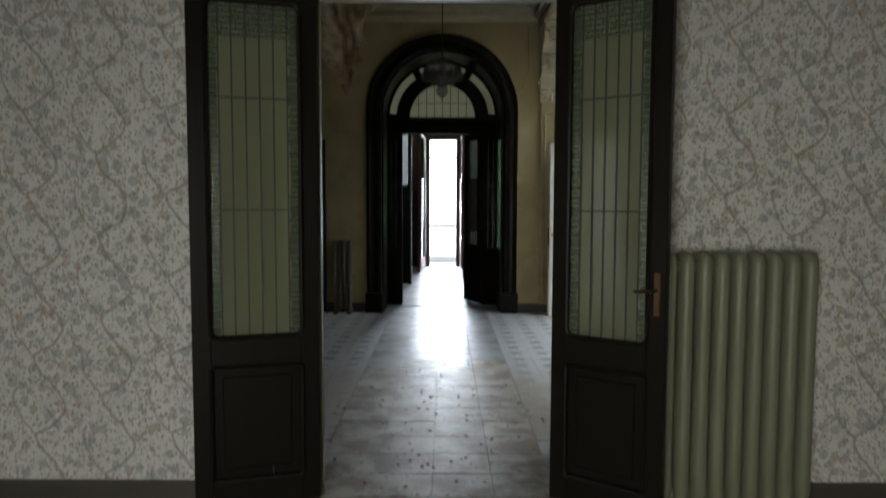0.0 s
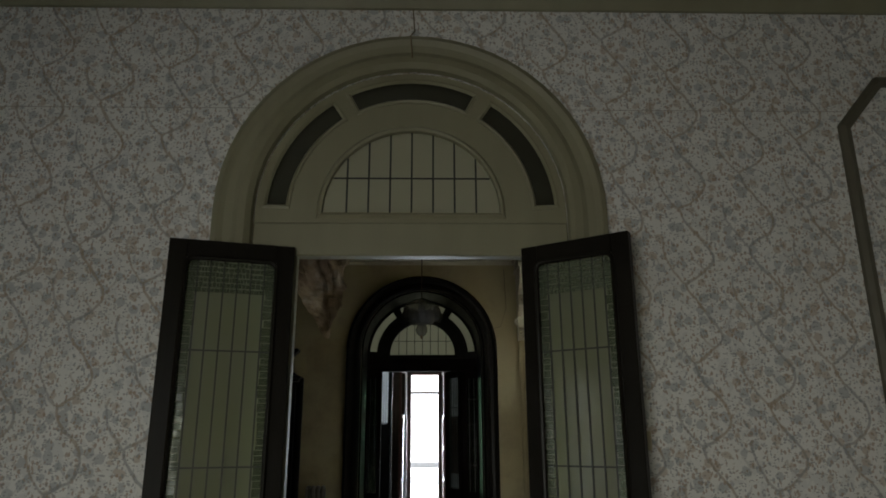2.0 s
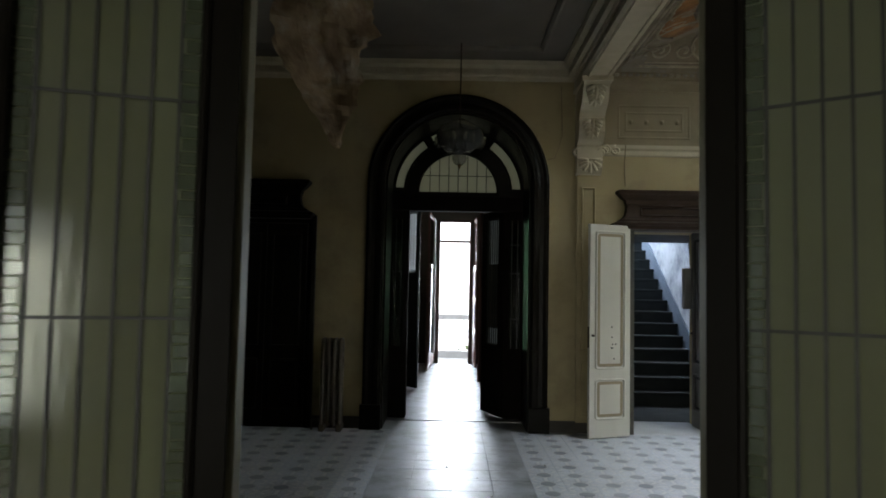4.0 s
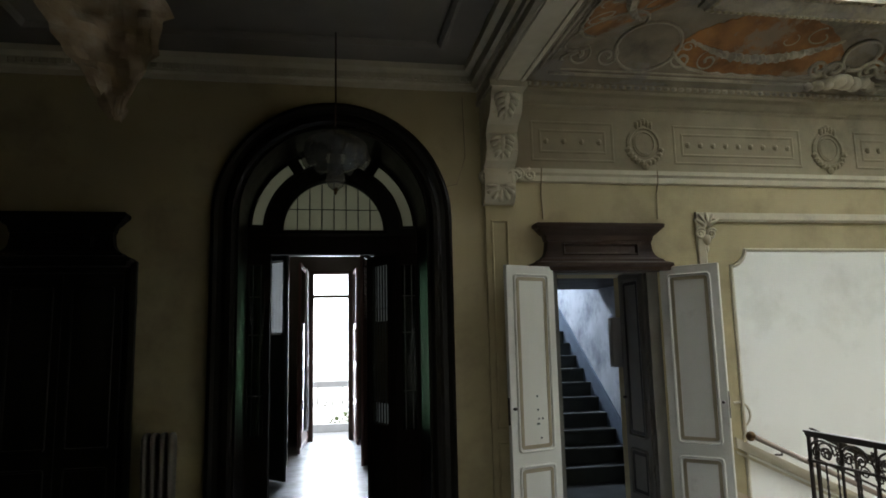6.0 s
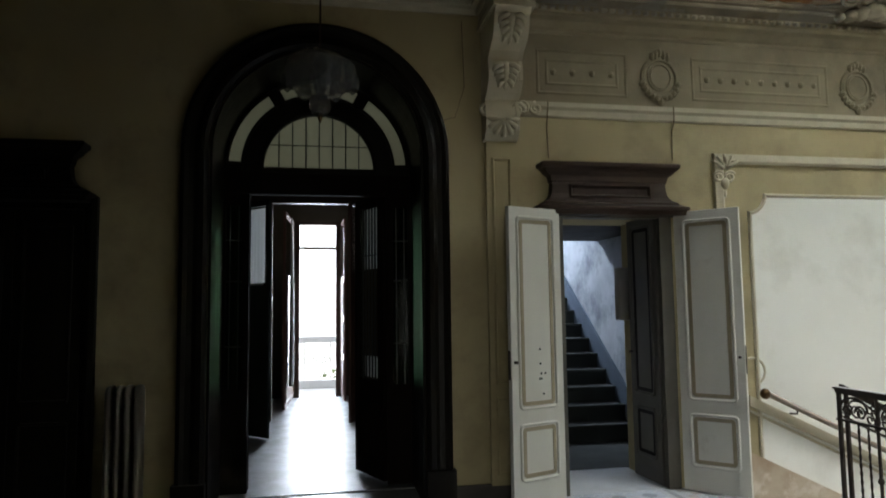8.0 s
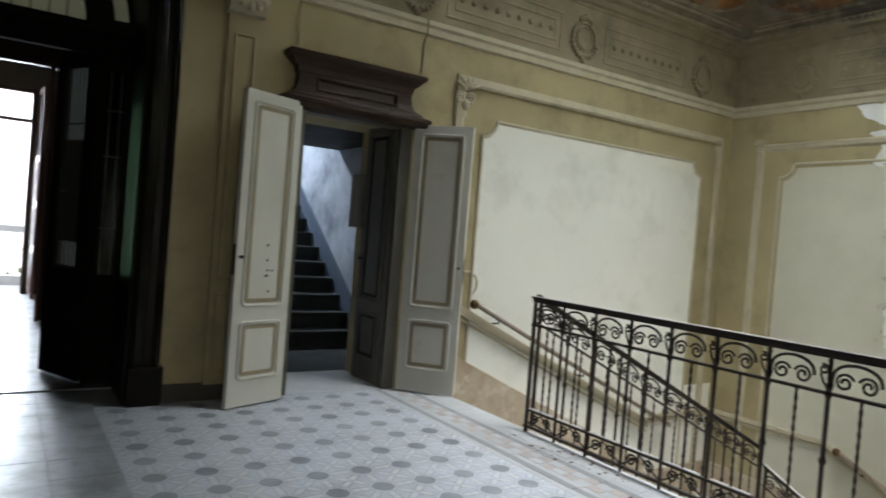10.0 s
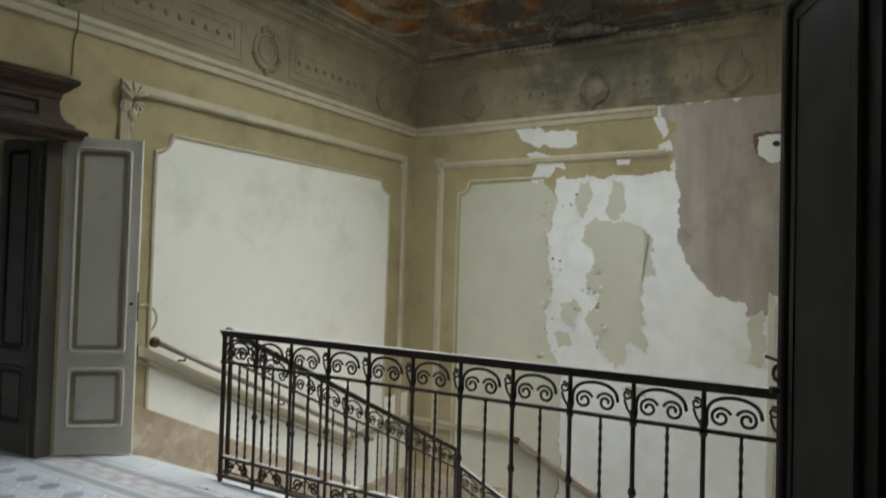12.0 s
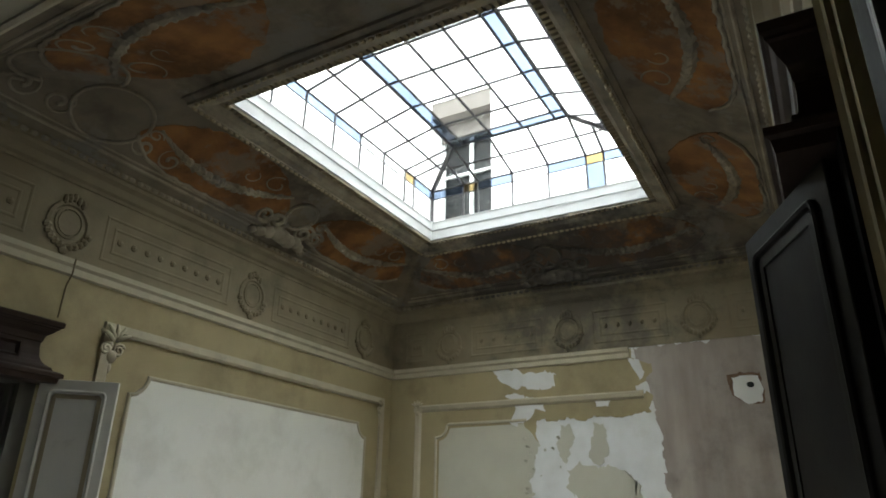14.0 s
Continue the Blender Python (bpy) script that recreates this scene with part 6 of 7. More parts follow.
# ---- main stair ----
RISE, RUN = 0.158, 0.335
st = thing("staircase", "pale stone staircase descending round the well", "staircase", (X_WELL, Y_FLIGHT, 0), kind="structure")
for k in range(9):
    z = -RISE * (k + 1)
    x = 0.06 + RUN * k
    bm = new_box(x - 0.03, x + RUN, -0.05, Y_FAR - Y_FLIGHT - 0.002, z - 0.045, z, 0.006)
    box(bm, x, x + RUN, -0.03, Y_FAR - Y_FLIGHT - 0.002, z - RISE - 0.06, z - 0.045)
    part("step", bm, STONE, st)
ZL = -RISE * 10
XL = 0.06 + RUN * 9
part("half_landing", new_box(XL, X_RIGHT - X_WELL - 0.002, -0.05, Y_FAR - Y_FLIGHT - 0.002, ZL - 0.15, ZL), STONE, st)
for k in range(9):
    z = ZL - RISE * (k + 1)
    y = -0.05 - RUN * k
    bm = new_box(XL - 0.03, X_RIGHT - X_WELL - 0.002, y - RUN, y + 0.03, z - 0.045, z, 0.006)
    box(bm, XL, X_RIGHT - X_WELL - 0.002, y - RUN, y, z - RISE - 0.06, z - 0.045)
    part("step", bm, STONE, st)
XA, XB = X_WELL + 0.2, X_WELL + XL
slope = -RISE / RUN


def sloped(name, mat, label, cat, u0, u1, v_low, v_high, z_at, put, depth, smooth=False):
    bm = bmesh.new()
    prism(bm, [(u0, z_at(u0) + v_low), (u1, z_at(u1) + v_low), (u1, z_at(u1) + v_high), (u0, z_at(u0) + v_high)], 0.002, depth, put)
    return structure(name, bm, mat, label, cat)


nose = lambda u: slope * (u - X_WELL - 0.06)
nose2 = lambda v: ZL + slope * (Y_FLIGHT - 0.05 - v)
far_put, right_put = FACES["far"][0], FACES["right"][0]
sloped("trim_stair_marble", MARBLE, "ochre veined marble skirting rising with the stairs", "skirting", X_WELL + 0.06, XB, -0.3, 0.38, nose, far_put, 0.028)
sloped("trim_stair_dado", STUCCO, "cream moulding following the stairs", "moulding", 3.60, XB, 0.77, 0.86, nose, far_put, 0.035)
sloped("trim_stair_dado", STUCCO, "thin cream moulding following the stairs", "moulding", 3.60, XB, 0.72, 0.745, nose, far_put, 0.02)
for z0, z1, dd, mat in ((-0.3, 0.42, 0.028, MARBLE), (0.985, 1.02, 0.028, STUCCO), (1.035, 1.08, 0.042, STUCCO)):
    bm = bmesh.new()
    prism(bm, rect_path(XB, X_RIGHT, ZL + z0, ZL + z1), 0.002, dd, far_put)
    structure("trim_landing_band", bm, mat, "wall band on the half landing", "moulding")
    bm = bmesh.new()
    prism(bm, rect_path(Y_FLIGHT, Y_FAR - dd, ZL + z0, ZL + z1), 0.008, dd, right_put)
    structure("trim_landing_band", bm, mat, "wall band on the half landing", "moulding")
bm = bmesh.new()
for v_low, v_high, dd, mat in ((-0.3, 0.42, 0.028, MARBLE), (0.96, 1.0, 0.028, STUCCO), (1.02, 1.075, 0.042, STUCCO)):
    sloped("trim_stair_band", mat, "band following the lower flight on the stained wall", "moulding", 5.5, Y_FLIGHT, v_low, v_high, nose2, right_put, dd)
bm = bmesh.new()
sweep(bm, arc(3.66, 0.93, 0.115, -75, 110, 8), [(-0.012, 0.0), (-0.007, 0.014), (0.007, 0.014), (0.012, 0.0)], far_put, closed=False)
structure("trim_dado_scroll", bm, STUCCO, "cream scroll ending the stair moulding", "moulding")


def handrail(label, pts, ends):
    c = Vector(pts[0])
    t = thing("handrail", label, "handrail", c, group="wall handrails")
    loc = Matrix.Translation(-c)
    bm = tube(bmesh.new(), pts, 0.024, 10)
    bm.transform(loc)
    part("rail", bm, RAIL_WOOD, t, "brown wooden rail", True)
    for e in ends:
        bm = blob(bmesh.new(), e, 0.045, 0.045, 0.045, 10, 8)
        bm.transform(loc)
        part("end_knob", bm, BRASS, t, "round end knob", True)
    for f in (0.1, 0.5, 0.9):
        p = lerp(pts[0], pts[-1], f)
        q = p + (Vector((0, 0.10, -0.06)) if abs(p.y - Y_FAR) < 0.2 else Vector((0.10, 0, -0.06)))
        bm = tube(bmesh.new(), [p, p + Vector((0, 0, -0.05)), q], 0.008, 6)
        bm.transform(loc)
        part("bracket", bm, IRON, t)


handrail("brown wooden wall handrail with a round end knob", [(3.70, Y_FAR - 0.1, 0.76), (XB + 0.3, Y_FAR - 0.1, 0.76 + slope * (XB + 0.3 - 3.70))], [(3.70, Y_FAR - 0.1, 0.75)])
handrail("brown wooden handrail on the stained wall of the lower flight", [(X_RIGHT - 0.1, 8.16, ZL + 1.03), (X_RIGHT - 0.1, 5.6, ZL + 1.03 + slope * 2.56)], [(X_RIGHT - 0.1, 8.16, ZL + 1.02)])


# ---- wrought iron railings ----
def scroll_unit(bm, put, w, h0, h1, flip=1):
    """Curls of the top band between two uprights."""
    cm = (h0 + h1) / 2
    hh = (h1 - h0) / 2
    for q in (-1, 1):
        cx = w * (0.40 + q * 0.175)
        sp = spiral(cx, cm - hh * 0.25, hh * 0.60, hh * 0.14, math.pi / 2 + q * 1.2, -q * 1.5, 24)
        tube(bm, [put(u, v) for u, v in sp], 0.007, 5)
    tube(bm, [put(w * (0.40 - 0.36 * math.cos(math.pi * k / 14)), cm + hh * (-0.15 + 1.08 * math.sin(math.pi * k / 14) ** 0.8)) for k in range(15)], 0.008, 5)
    tube(bm, [put(w * 0.04, cm - hh * 0.15), put(w * 0.05, cm - hh * 0.6), put(w * 0.02, cm - hh)], 0.007, 5)
    sp = spiral(w * 0.90, cm + hh * 0.40, hh * 0.34, hh * 0.1, 1.9, -1.3, 14)
    tube(bm, [put(u, v) for u, v in sp], 0.006, 5)
    tube(bm, [put(w * 0.86, cm + hh * 0.1), put(w * 0.90, cm - hh * 0.4), put(w * 0.98, cm - hh * 0.9)], 0.006, 5)


def low_unit(bm, put, w, h0, h1):
    cm, hh = (h0 + h1) / 2, (h1 - h0) / 2
    for q in (0.28, 0.72):
        sp = spiral(w * q, cm, hh * 0.75, hh * 0.15, 0 if q < 0.5 else math.pi, 1.5 if q < 0.5 else -1.5, 18)
        tube(bm, [put(u, v) for u, v in sp], 0.007, 5)
    tube(bm, [put(w * 0.05, h0 + 0.01), put(w * 0.5, h1 - 0.01), put(w * 0.95, h0 + 0.01)], 0.006, 5)


def twisted(bm, put, u, v0, v1):
    a, b = Vector(put(u, v0)), Vector(put(u, v1))
    n = 24
    tube(bm, [lerp(a, b, k / n) for k in range(n + 1)], [0.0055 if k % 2 else 0.0100 for k in range(n + 1)], 5)


def railing(label, start, end, units, drop=0.0, low_band=True, newel=True):
    """A railing from start to end (foot line); drop is the fall over its length; all uprights stay plumb."""
    s, e = Vector(start), Vector(end)
    along = Vector((e.x - s.x, e.y - s.y, 0))
    ln = along.length
    d = along / ln
    fall = (e.z - s.z) / ln
    t = thing("railing", label, "railing", s, group="stair railings")

    def put(u, v, off=0.0):
        return d * u + Vector((0, 0, v + fall * u)) + Vector((-d.y, d.x, 0)) * off
    H = 0.965
    for v0, v1, hw in ((H - 0.022, H - 0.006, 0.014), (H - 0.034, H - 0.022, 0.009), (H - 0.205, H - 0.19, 0.012), (0.03, 0.045, 0.014)):
        bm = bmesh.new()
        vs = [bm.verts.new(put(u, v, o)) for u in (-0.02, ln) for v in (v0, v1) for o in (-hw, hw)]
        for f in ((0, 1, 3, 2), (4, 6, 7, 5), (0, 4, 5, 1), (2, 3, 7, 6), (0, 2, 6, 4), (1, 5, 7, 3)):
            bm.faces.new([vs[k] for k in f])
        part("rail", bm, IRON, t)
    bm = bmesh.new()
    vs = [bm.verts.new(put(u, v, o)) for u in (-0.03, ln) for v in (H - 0.006, H + 0.006) for o in (-0.020, 0.020)]
    for f in ((0, 1, 3, 2), (4, 6, 7, 5), (0, 4, 5, 1), (2, 3, 7, 6), (0, 2, 6, 4), (1, 5, 7, 3)):
        bm.faces.new([vs[k] for k in f])
    part("top_rail", bm, IRON, t, "flat iron top rail")
    # pale strip draws the bright line along the rail's top in colour
    bm = bmesh.new()
    vs = [bm.verts.new(put(u, v, o)) for u in (-0.02, ln - 0.01) for v in (H + 0.0062, H + 0.009) for o in (-0.013, 0.015)]
    for f in ((0, 1, 3, 2), (4, 6, 7, 5), (0, 4, 5, 1), (2, 3, 7, 6), (0, 2, 6, 4), (1, 5, 7, 3)):
        bm.faces.new([vs[k] for k in f])
    part("dust", bm, DUST, t, "pale strip for the bright line on the top rail")
    vb = 0.16 if low_band else 0.045
    if low_band:
        bm = bmesh.new()
        vs = [bm.verts.new(put(u, v, o)) for u in (-0.0, ln) for v in (0.15, 0.165) for o in (-0.012, 0.012)]
        for f in ((0, 1, 3, 2), (4, 6, 7, 5), (0, 4, 5, 1), (2, 3, 7, 6), (0, 2, 6, 4), (1, 5, 7, 3)):
            bm.faces.new([vs[k] for k in f])
        part("lower_rail", bm, IRON, t)
    w = ln / units
    for k in range(units + 1):
        u = k * w
        bm = bmesh.new()
        tube(bm, [put(u, 0.0), put(u, H - 0.01)], 0.0105 if k else 0.016, 6)
        for v in (H - 0.205, H - 0.17, 0.45):
            if k:
                blob(bm, put(u, v), 0.020, 0.020, 0.024, 6, 4)
        part("upright" if k else "newel", bm, IRON, t)
        if k == units:
            break
        sub = lambda a, b, u=u: put(u + a, b)
        bm = bmesh.new()
        scroll_unit(bm, sub, w, H - 0.19, H - 0.045)
        part("scroll_panel", bm, IRON, t)
        bm = bmesh.new()
        twisted(bm, sub, w / 2, vb, H - 0.2)
        part("twisted_bar", bm, IRON, t)
        if low_band:
            bm = bmesh.new()
            low_unit(bm, sub, w, 0.045, 0.15)
            part("foot_scroll", bm, IRON, t)
            bm = bmesh.new()
            vs = [bm.verts.new(put(u + a, v, o)) for a in (0.03, w - 0.04) for v in (0.166, 0.172) for o in (-0.010, 0.012)]
            for f in ((0, 1, 3, 2), (4, 6, 7, 5), (0, 4, 5, 1), (2, 3, 7, 6), (0, 2, 6, 4), (1, 5, 7, 3)):
                bm.faces.new([vs[q] for q in f])
            part("dust", bm, DUST, t, "pale dust lying on the rail")
    return t


railing("black wrought iron railing with scrolls and twisted bars along the landing", (X_WELL, Y_FLIGHT, 0), (X_WELL, Y_NEAR + 0.06, 0), 12)
railing("black wrought iron railing going down with the stairs", (X_WELL + 0.07, Y_FLIGHT + 0.02, 0), (X_WELL + XL, Y_FLIGHT + 0.02, nose(XB)), 10, low_band=False)
railing("black wrought iron railing of the lower flight", (XB - 0.02, Y_FLIGHT - 0.06, ZL), (XB - 0.02, 5.6, nose2(5.6)), 10, low_band=False)
t = thing("bell_pull", "curved iron bracket where the railing meets the wall", "bracket", (X_WELL, 5.09, 0.97))
bm = tube(bmesh.new(), [(0, b, a) for a, b in spiral(0.06, 0.0, 0.055, 0.02, -1.57, 1.1, 18)], 0.008, 6)
tube(bm, [(0, 0.0, 0.11), (0, 0.07, 0.13)], 0.007, 6)
part("hook", bm, IRON, t)

# ---- upper stair behind the square doorway ----
st2 = thing("upper_staircase", "dark stone service stair climbing behind the doorway", "staircase", (2.9, 11.70, 0), kind="structure")
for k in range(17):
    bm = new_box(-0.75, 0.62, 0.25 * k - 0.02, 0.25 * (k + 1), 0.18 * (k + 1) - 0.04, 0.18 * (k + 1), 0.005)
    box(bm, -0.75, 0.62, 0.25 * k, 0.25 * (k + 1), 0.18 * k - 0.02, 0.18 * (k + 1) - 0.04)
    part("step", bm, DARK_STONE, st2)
structure("threshold", new_box(1.97, 2.83, Y_FAR - 0.02, Y_VEST, -0.05, 0.004), STONE, "worn pale stone threshold", "threshold")
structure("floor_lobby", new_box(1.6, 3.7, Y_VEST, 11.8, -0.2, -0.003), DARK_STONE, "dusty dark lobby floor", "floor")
structure("wall_stair_inner_right", new_box(3.54, 3.7, Y_VEST, 16.8, -0.2, 6.0), BLUE_PLASTER, "bluish worn plaster wall beside the service stair", "wall")
structure("wall_stair_inner_left", new_box(1.55, 1.68, Y_VEST, 16.8, -0.2, 6.0), BLUE_PLASTER, "bluish worn plaster wall of the stair shaft", "wall")
structure("wall_stair_inner_end", new_box(1.55, 3.7, 16.6, 16.8, 0, 6.0), BLUE_PLASTER, "end wall of the stair shaft", "wall")
# near-black colour here stands in for the lobby's shade
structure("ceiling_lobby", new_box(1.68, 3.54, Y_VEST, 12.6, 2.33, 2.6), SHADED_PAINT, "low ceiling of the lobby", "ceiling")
bm = bmesh.new()
box(bm, 1.68, 3.54, 12.6, 14.0, 5.2, 5.4)
box(bm, 1.68, 3.54, 15.4, 16.6, 5.2, 5.4)
box(bm, 1.68, 3.54, 12.45, 12.6, 2.6, 5.4)
structure("ceiling_stair_shaft", bm, BLUE_PLASTER, "shaft ceiling with a roof opening", "ceiling")
bm = bmesh.new()
sk = lambda y: 0.18 / 0.25 * (y - 11.70)
prism(bm, [(11.70, 0.0), (16.0, sk(16.0)), (16.0, sk(16.0) + 0.42), (11.70, 0.42)], 3.515, 3.538, lambda u, v, w: (w, u, v))
structure("trim_stair_skirting", bm, SLATE_PAINT, "slate blue painted skirting band along the stair", "skirting")
bx = thing("fuse_box", "grey box fixed beside the service stair doorway", "fuse box", (2.80, 10.40, 1.62))
part("cabinet", new_box(-0.06, 0.05, -0.05, 0.05, -0.25, 0.24, 0.008), GREY_SHADE, bx)

# ---- vestibule and balcony ----
bm = new_box(-1.85, -1.7, Y_VEST, 16.6, 0, 3.6)
structure("wall_vestibule_left", bm, OCHRE, "plain vestibule wall", "wall")
# right and balcony walls take the wall colour with shade painted in
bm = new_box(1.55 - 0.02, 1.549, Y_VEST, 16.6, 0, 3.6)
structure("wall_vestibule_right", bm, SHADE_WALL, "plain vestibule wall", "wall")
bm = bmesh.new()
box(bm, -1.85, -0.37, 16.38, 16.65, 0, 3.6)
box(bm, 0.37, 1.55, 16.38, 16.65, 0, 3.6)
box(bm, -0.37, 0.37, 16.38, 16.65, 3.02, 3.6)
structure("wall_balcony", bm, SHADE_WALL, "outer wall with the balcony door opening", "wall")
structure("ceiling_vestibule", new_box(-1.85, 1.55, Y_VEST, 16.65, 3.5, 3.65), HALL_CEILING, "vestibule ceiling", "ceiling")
t = thing("balcony_door", "dark framed open balcony door with a transom light", "door", (0, 16.42, 0), kind="structure")
bm = bmesh.new()
for a, b, c, d in ((-0.37, -0.31, 0, 3.02), (0.31, 0.37, 0, 3.02), (-0.31, 0.31, 2.96, 3.02), (-0.31, 0.31, 2.53, 2.58)):
    box(bm, a, b, -0.05, 0.05, c, d, 0.004)
part("frame", bm, BROWN_WOOD, t)


def shutter(label, hinge, free, bottom, top, mat, lattice):
    h, f = Vector((*hinge, 0)), Vector((*free, 0))
    w = (f - h).length
    t = thing("shutter", label, "shutter", (h.x, h.y, bottom), math.degrees(math.atan2(f.y - h.y, f.x - h.x)), "inner shutters")
    hh = top - bottom
    part("panel", new_box(0, w, -0.02, 0.02, 0, hh * 0.68, 0.004), mat, t)
    for v0, v1 in ((0.08, hh * 0.22), (hh * 0.25, hh * 0.43), (hh * 0.46, hh * 0.65)):
        for pp in ((lambda u, v, q: (u, -0.02 - q, v)), (lambda u, v, q: (u, 0.02 + q, v))):
            part("moulding", panel_frame(bmesh.new(), 0.06, w - 0.06, v0, v1, pp), mat, t)
    bm = bmesh.new()
    for a, b, c, d in ((0, 0.05, hh * 0.68, hh), (w - 0.05, w, hh * 0.68, hh), (0.05, w - 0.05, hh - 0.05, hh)):
        box(bm, a, b, -0.02, 0.02, c, d)
    if lattice:
        n = 9
        for k in range(n):
            z = hh * 0.69 + (hh * 0.29) * k / n
            tube(bm, [(0.05, 0, z), (w - 0.05, 0, z + 0.07)], 0.008, 4)
            tube(bm, [(0.05, 0.004, z + 0.07), (w - 0.05, 0.004, z)], 0.008, 4)
    part("lattice", bm, mat, t)


shutter("reddish brown panelled shutter with a lattice top, standing open", (0.62, 14.0), (0.415, 13.57), 0.01, 2.95, SHUTTER_WOOD, True)
shutter("reddish brown shutter folded beside the balcony door", (0.42, 16.36), (0.44, 15.7), 0.01, 3.0, SHUTTER_WOOD, False)
shutter("reddish brown shutter under a white curtain", (-0.42, 16.36), (-0.50, 14.95), 0.01, 3.0, SHUTTER_WOOD, False)
t = thing("vestibule_partition", "dark doorway frame across the vestibule", "door frame", (0, 13.8, 0), kind="structure")
bm = bmesh.new()
for a, b, c, d in ((-1.69, -0.62, 0, 3.48), (0.62, 1.52, 0, 3.48), (-0.62, 0.62, 2.98, 3.48)):
    box(bm, a, b, 0.2, 0.3, c, d)
part("partition", bm, BROWN_WOOD, t)


def curtain(label, x, y0, y1, z0, z1, mat, seed):
    t = thing("curtain", label, "curtain", (x, (y0 + y1) / 2, z1))
    rr = random.Random(seed)
    bm = bmesh.new()
    n, m = 26, 12
    g = [[None] * (m + 1) for _ in range(n + 1)]
    for side in (0, 1):
        rows = []
        for i in range(n + 1):
            f = i / n
            row = []
            for j in range(m + 1):
                v = j / m
                off = 0.035 * math.sin(f * 6.28 * 4 + rr.random() * 0.3) * (0.4 + 0.6 * v)
                row.append(bm.verts.new((off + side * 0.004, (y0 - y1) / 2 + (y1 - y0) * f * (1 - 0.15 * v), -(z1 - z0) * v + 0.03 * math.sin(f * 9) * (v == 1))))
            rows.append(row)
        for i in range(n):
            for j in range(m):
                bm.faces.new((rows[i][j], rows[i + 1][j], rows[i + 1][j + 1], rows[i][j + 1]))
    part("cloth", bm, mat, t, smooth=True)


curtain("white curtain hanging by the balcony door", -0.40, 15.0, 15.6, 0.35, 2.9, CLOTH, 5)


def half_glazed_leaf(label, hinge, free, sill, height):
    """A tall door leaf: a boarded lower half and a curtained pane above a small shelf."""
    h, f = Vector((*hinge, 0)), Vector((*free, 0))
    w = (f - h).length
    t = thing("door_leaf", label, "door", (h.x, h.y, 0.02), math.degrees(math.atan2(f.y - h.y, f.x - h.x)), "vestibule doors")
    part("panel", new_box(0, w, -0.02, 0.02, 0, sill, 0.004), DARK_CLOTH, t, "dark green painted boards")
    bm = bmesh.new()
    for a, b, c, d in ((0, 0.06, sill, height), (w - 0.06, w, sill, height), (0.06, w - 0.06, height - 0.07, height)):
        box(bm, a, b, -0.02, 0.02, c, d, 0.003)
    part("frame", bm, DARK_CLOTH, t)
    bm = bmesh.new()
    for side in (0, 1):
        rows = [[bm.verts.new((0.07 + (w - 0.14) * i / 20, 0.012 * math.sin(i * 1.5) + side * 0.003, sill + 0.03 + (height - 0.12 - sill) * j / 4)) for i in range(21)] for j in range(5)]
        for j in range(4):
            for i in range(20):
                bm.faces.new((rows[j][i], rows[j][i + 1], rows[j + 1][i + 1], rows[j + 1][i]))
    part("curtain", bm, THIN_WHITE, t, "thin white curtain", True)
    part("shelf", new_box(-0.02, w * 0.7, -0.06, 0.02, sill, sill + 0.025, 0.004), WHITE_PAINT, t, "pale ledge")
    return t


half_glazed_leaf("dark green door leaf with a white curtained pane, standing open", (-0.86, 13.04), (-0.57, 12.70), 1.78, 2.80)

structure("balcony_floor", new_box(-2.5, 2.5, 16.65, 18.2, -0.25, -0.03), STONE, "pale stone balcony floor", "balcony")
bl = thing("balustrade", "pale balcony balustrade with iron scrolls", "balustrade", (0, 18.0, -0.03), kind="structure")
bm = new_box(-2.5, 2.5, -0.1, 0.1, 0.88, 1.0, 0.01)
part("coping", bm, STONE, bl)
part("plinth", new_box(-2.5, 2.5, -0.1, 0.1, 0, 0.16, 0.01), STONE, bl)
for k in range(9):
    bm = bmesh.new()
    x = -2.0 + 0.5 * k
    for q in (-1, 1):
        sp = spiral(x + q * 0.12, 0.55, 0.11, 0.02, 0, q * 1.5, 18)
        tube(bm, [(a, 0, b) for a, b in sp], 0.012, 6)
    tube(bm, [(x + 0.25, 0, 0.16), (x + 0.25, 0, 0.88)], 0.012, 6)
    part("iron_panel", bm, DUST, bl)
structure("ground", new_box(-900, 900, 16.9, 1500, -3.7, -3.5), material("garden_ground", (0.62, 0.61, 0.57), 0.95, scale=0.4, bump=0.3), "ground outside beyond the balcony", "ground")
rr = random.Random(12)
LEAF = material("foliage", (0.09, 0.12, 0.05), 0.8, second=(0.05, 0.08, 0.03), scale=3, bump=0.2)
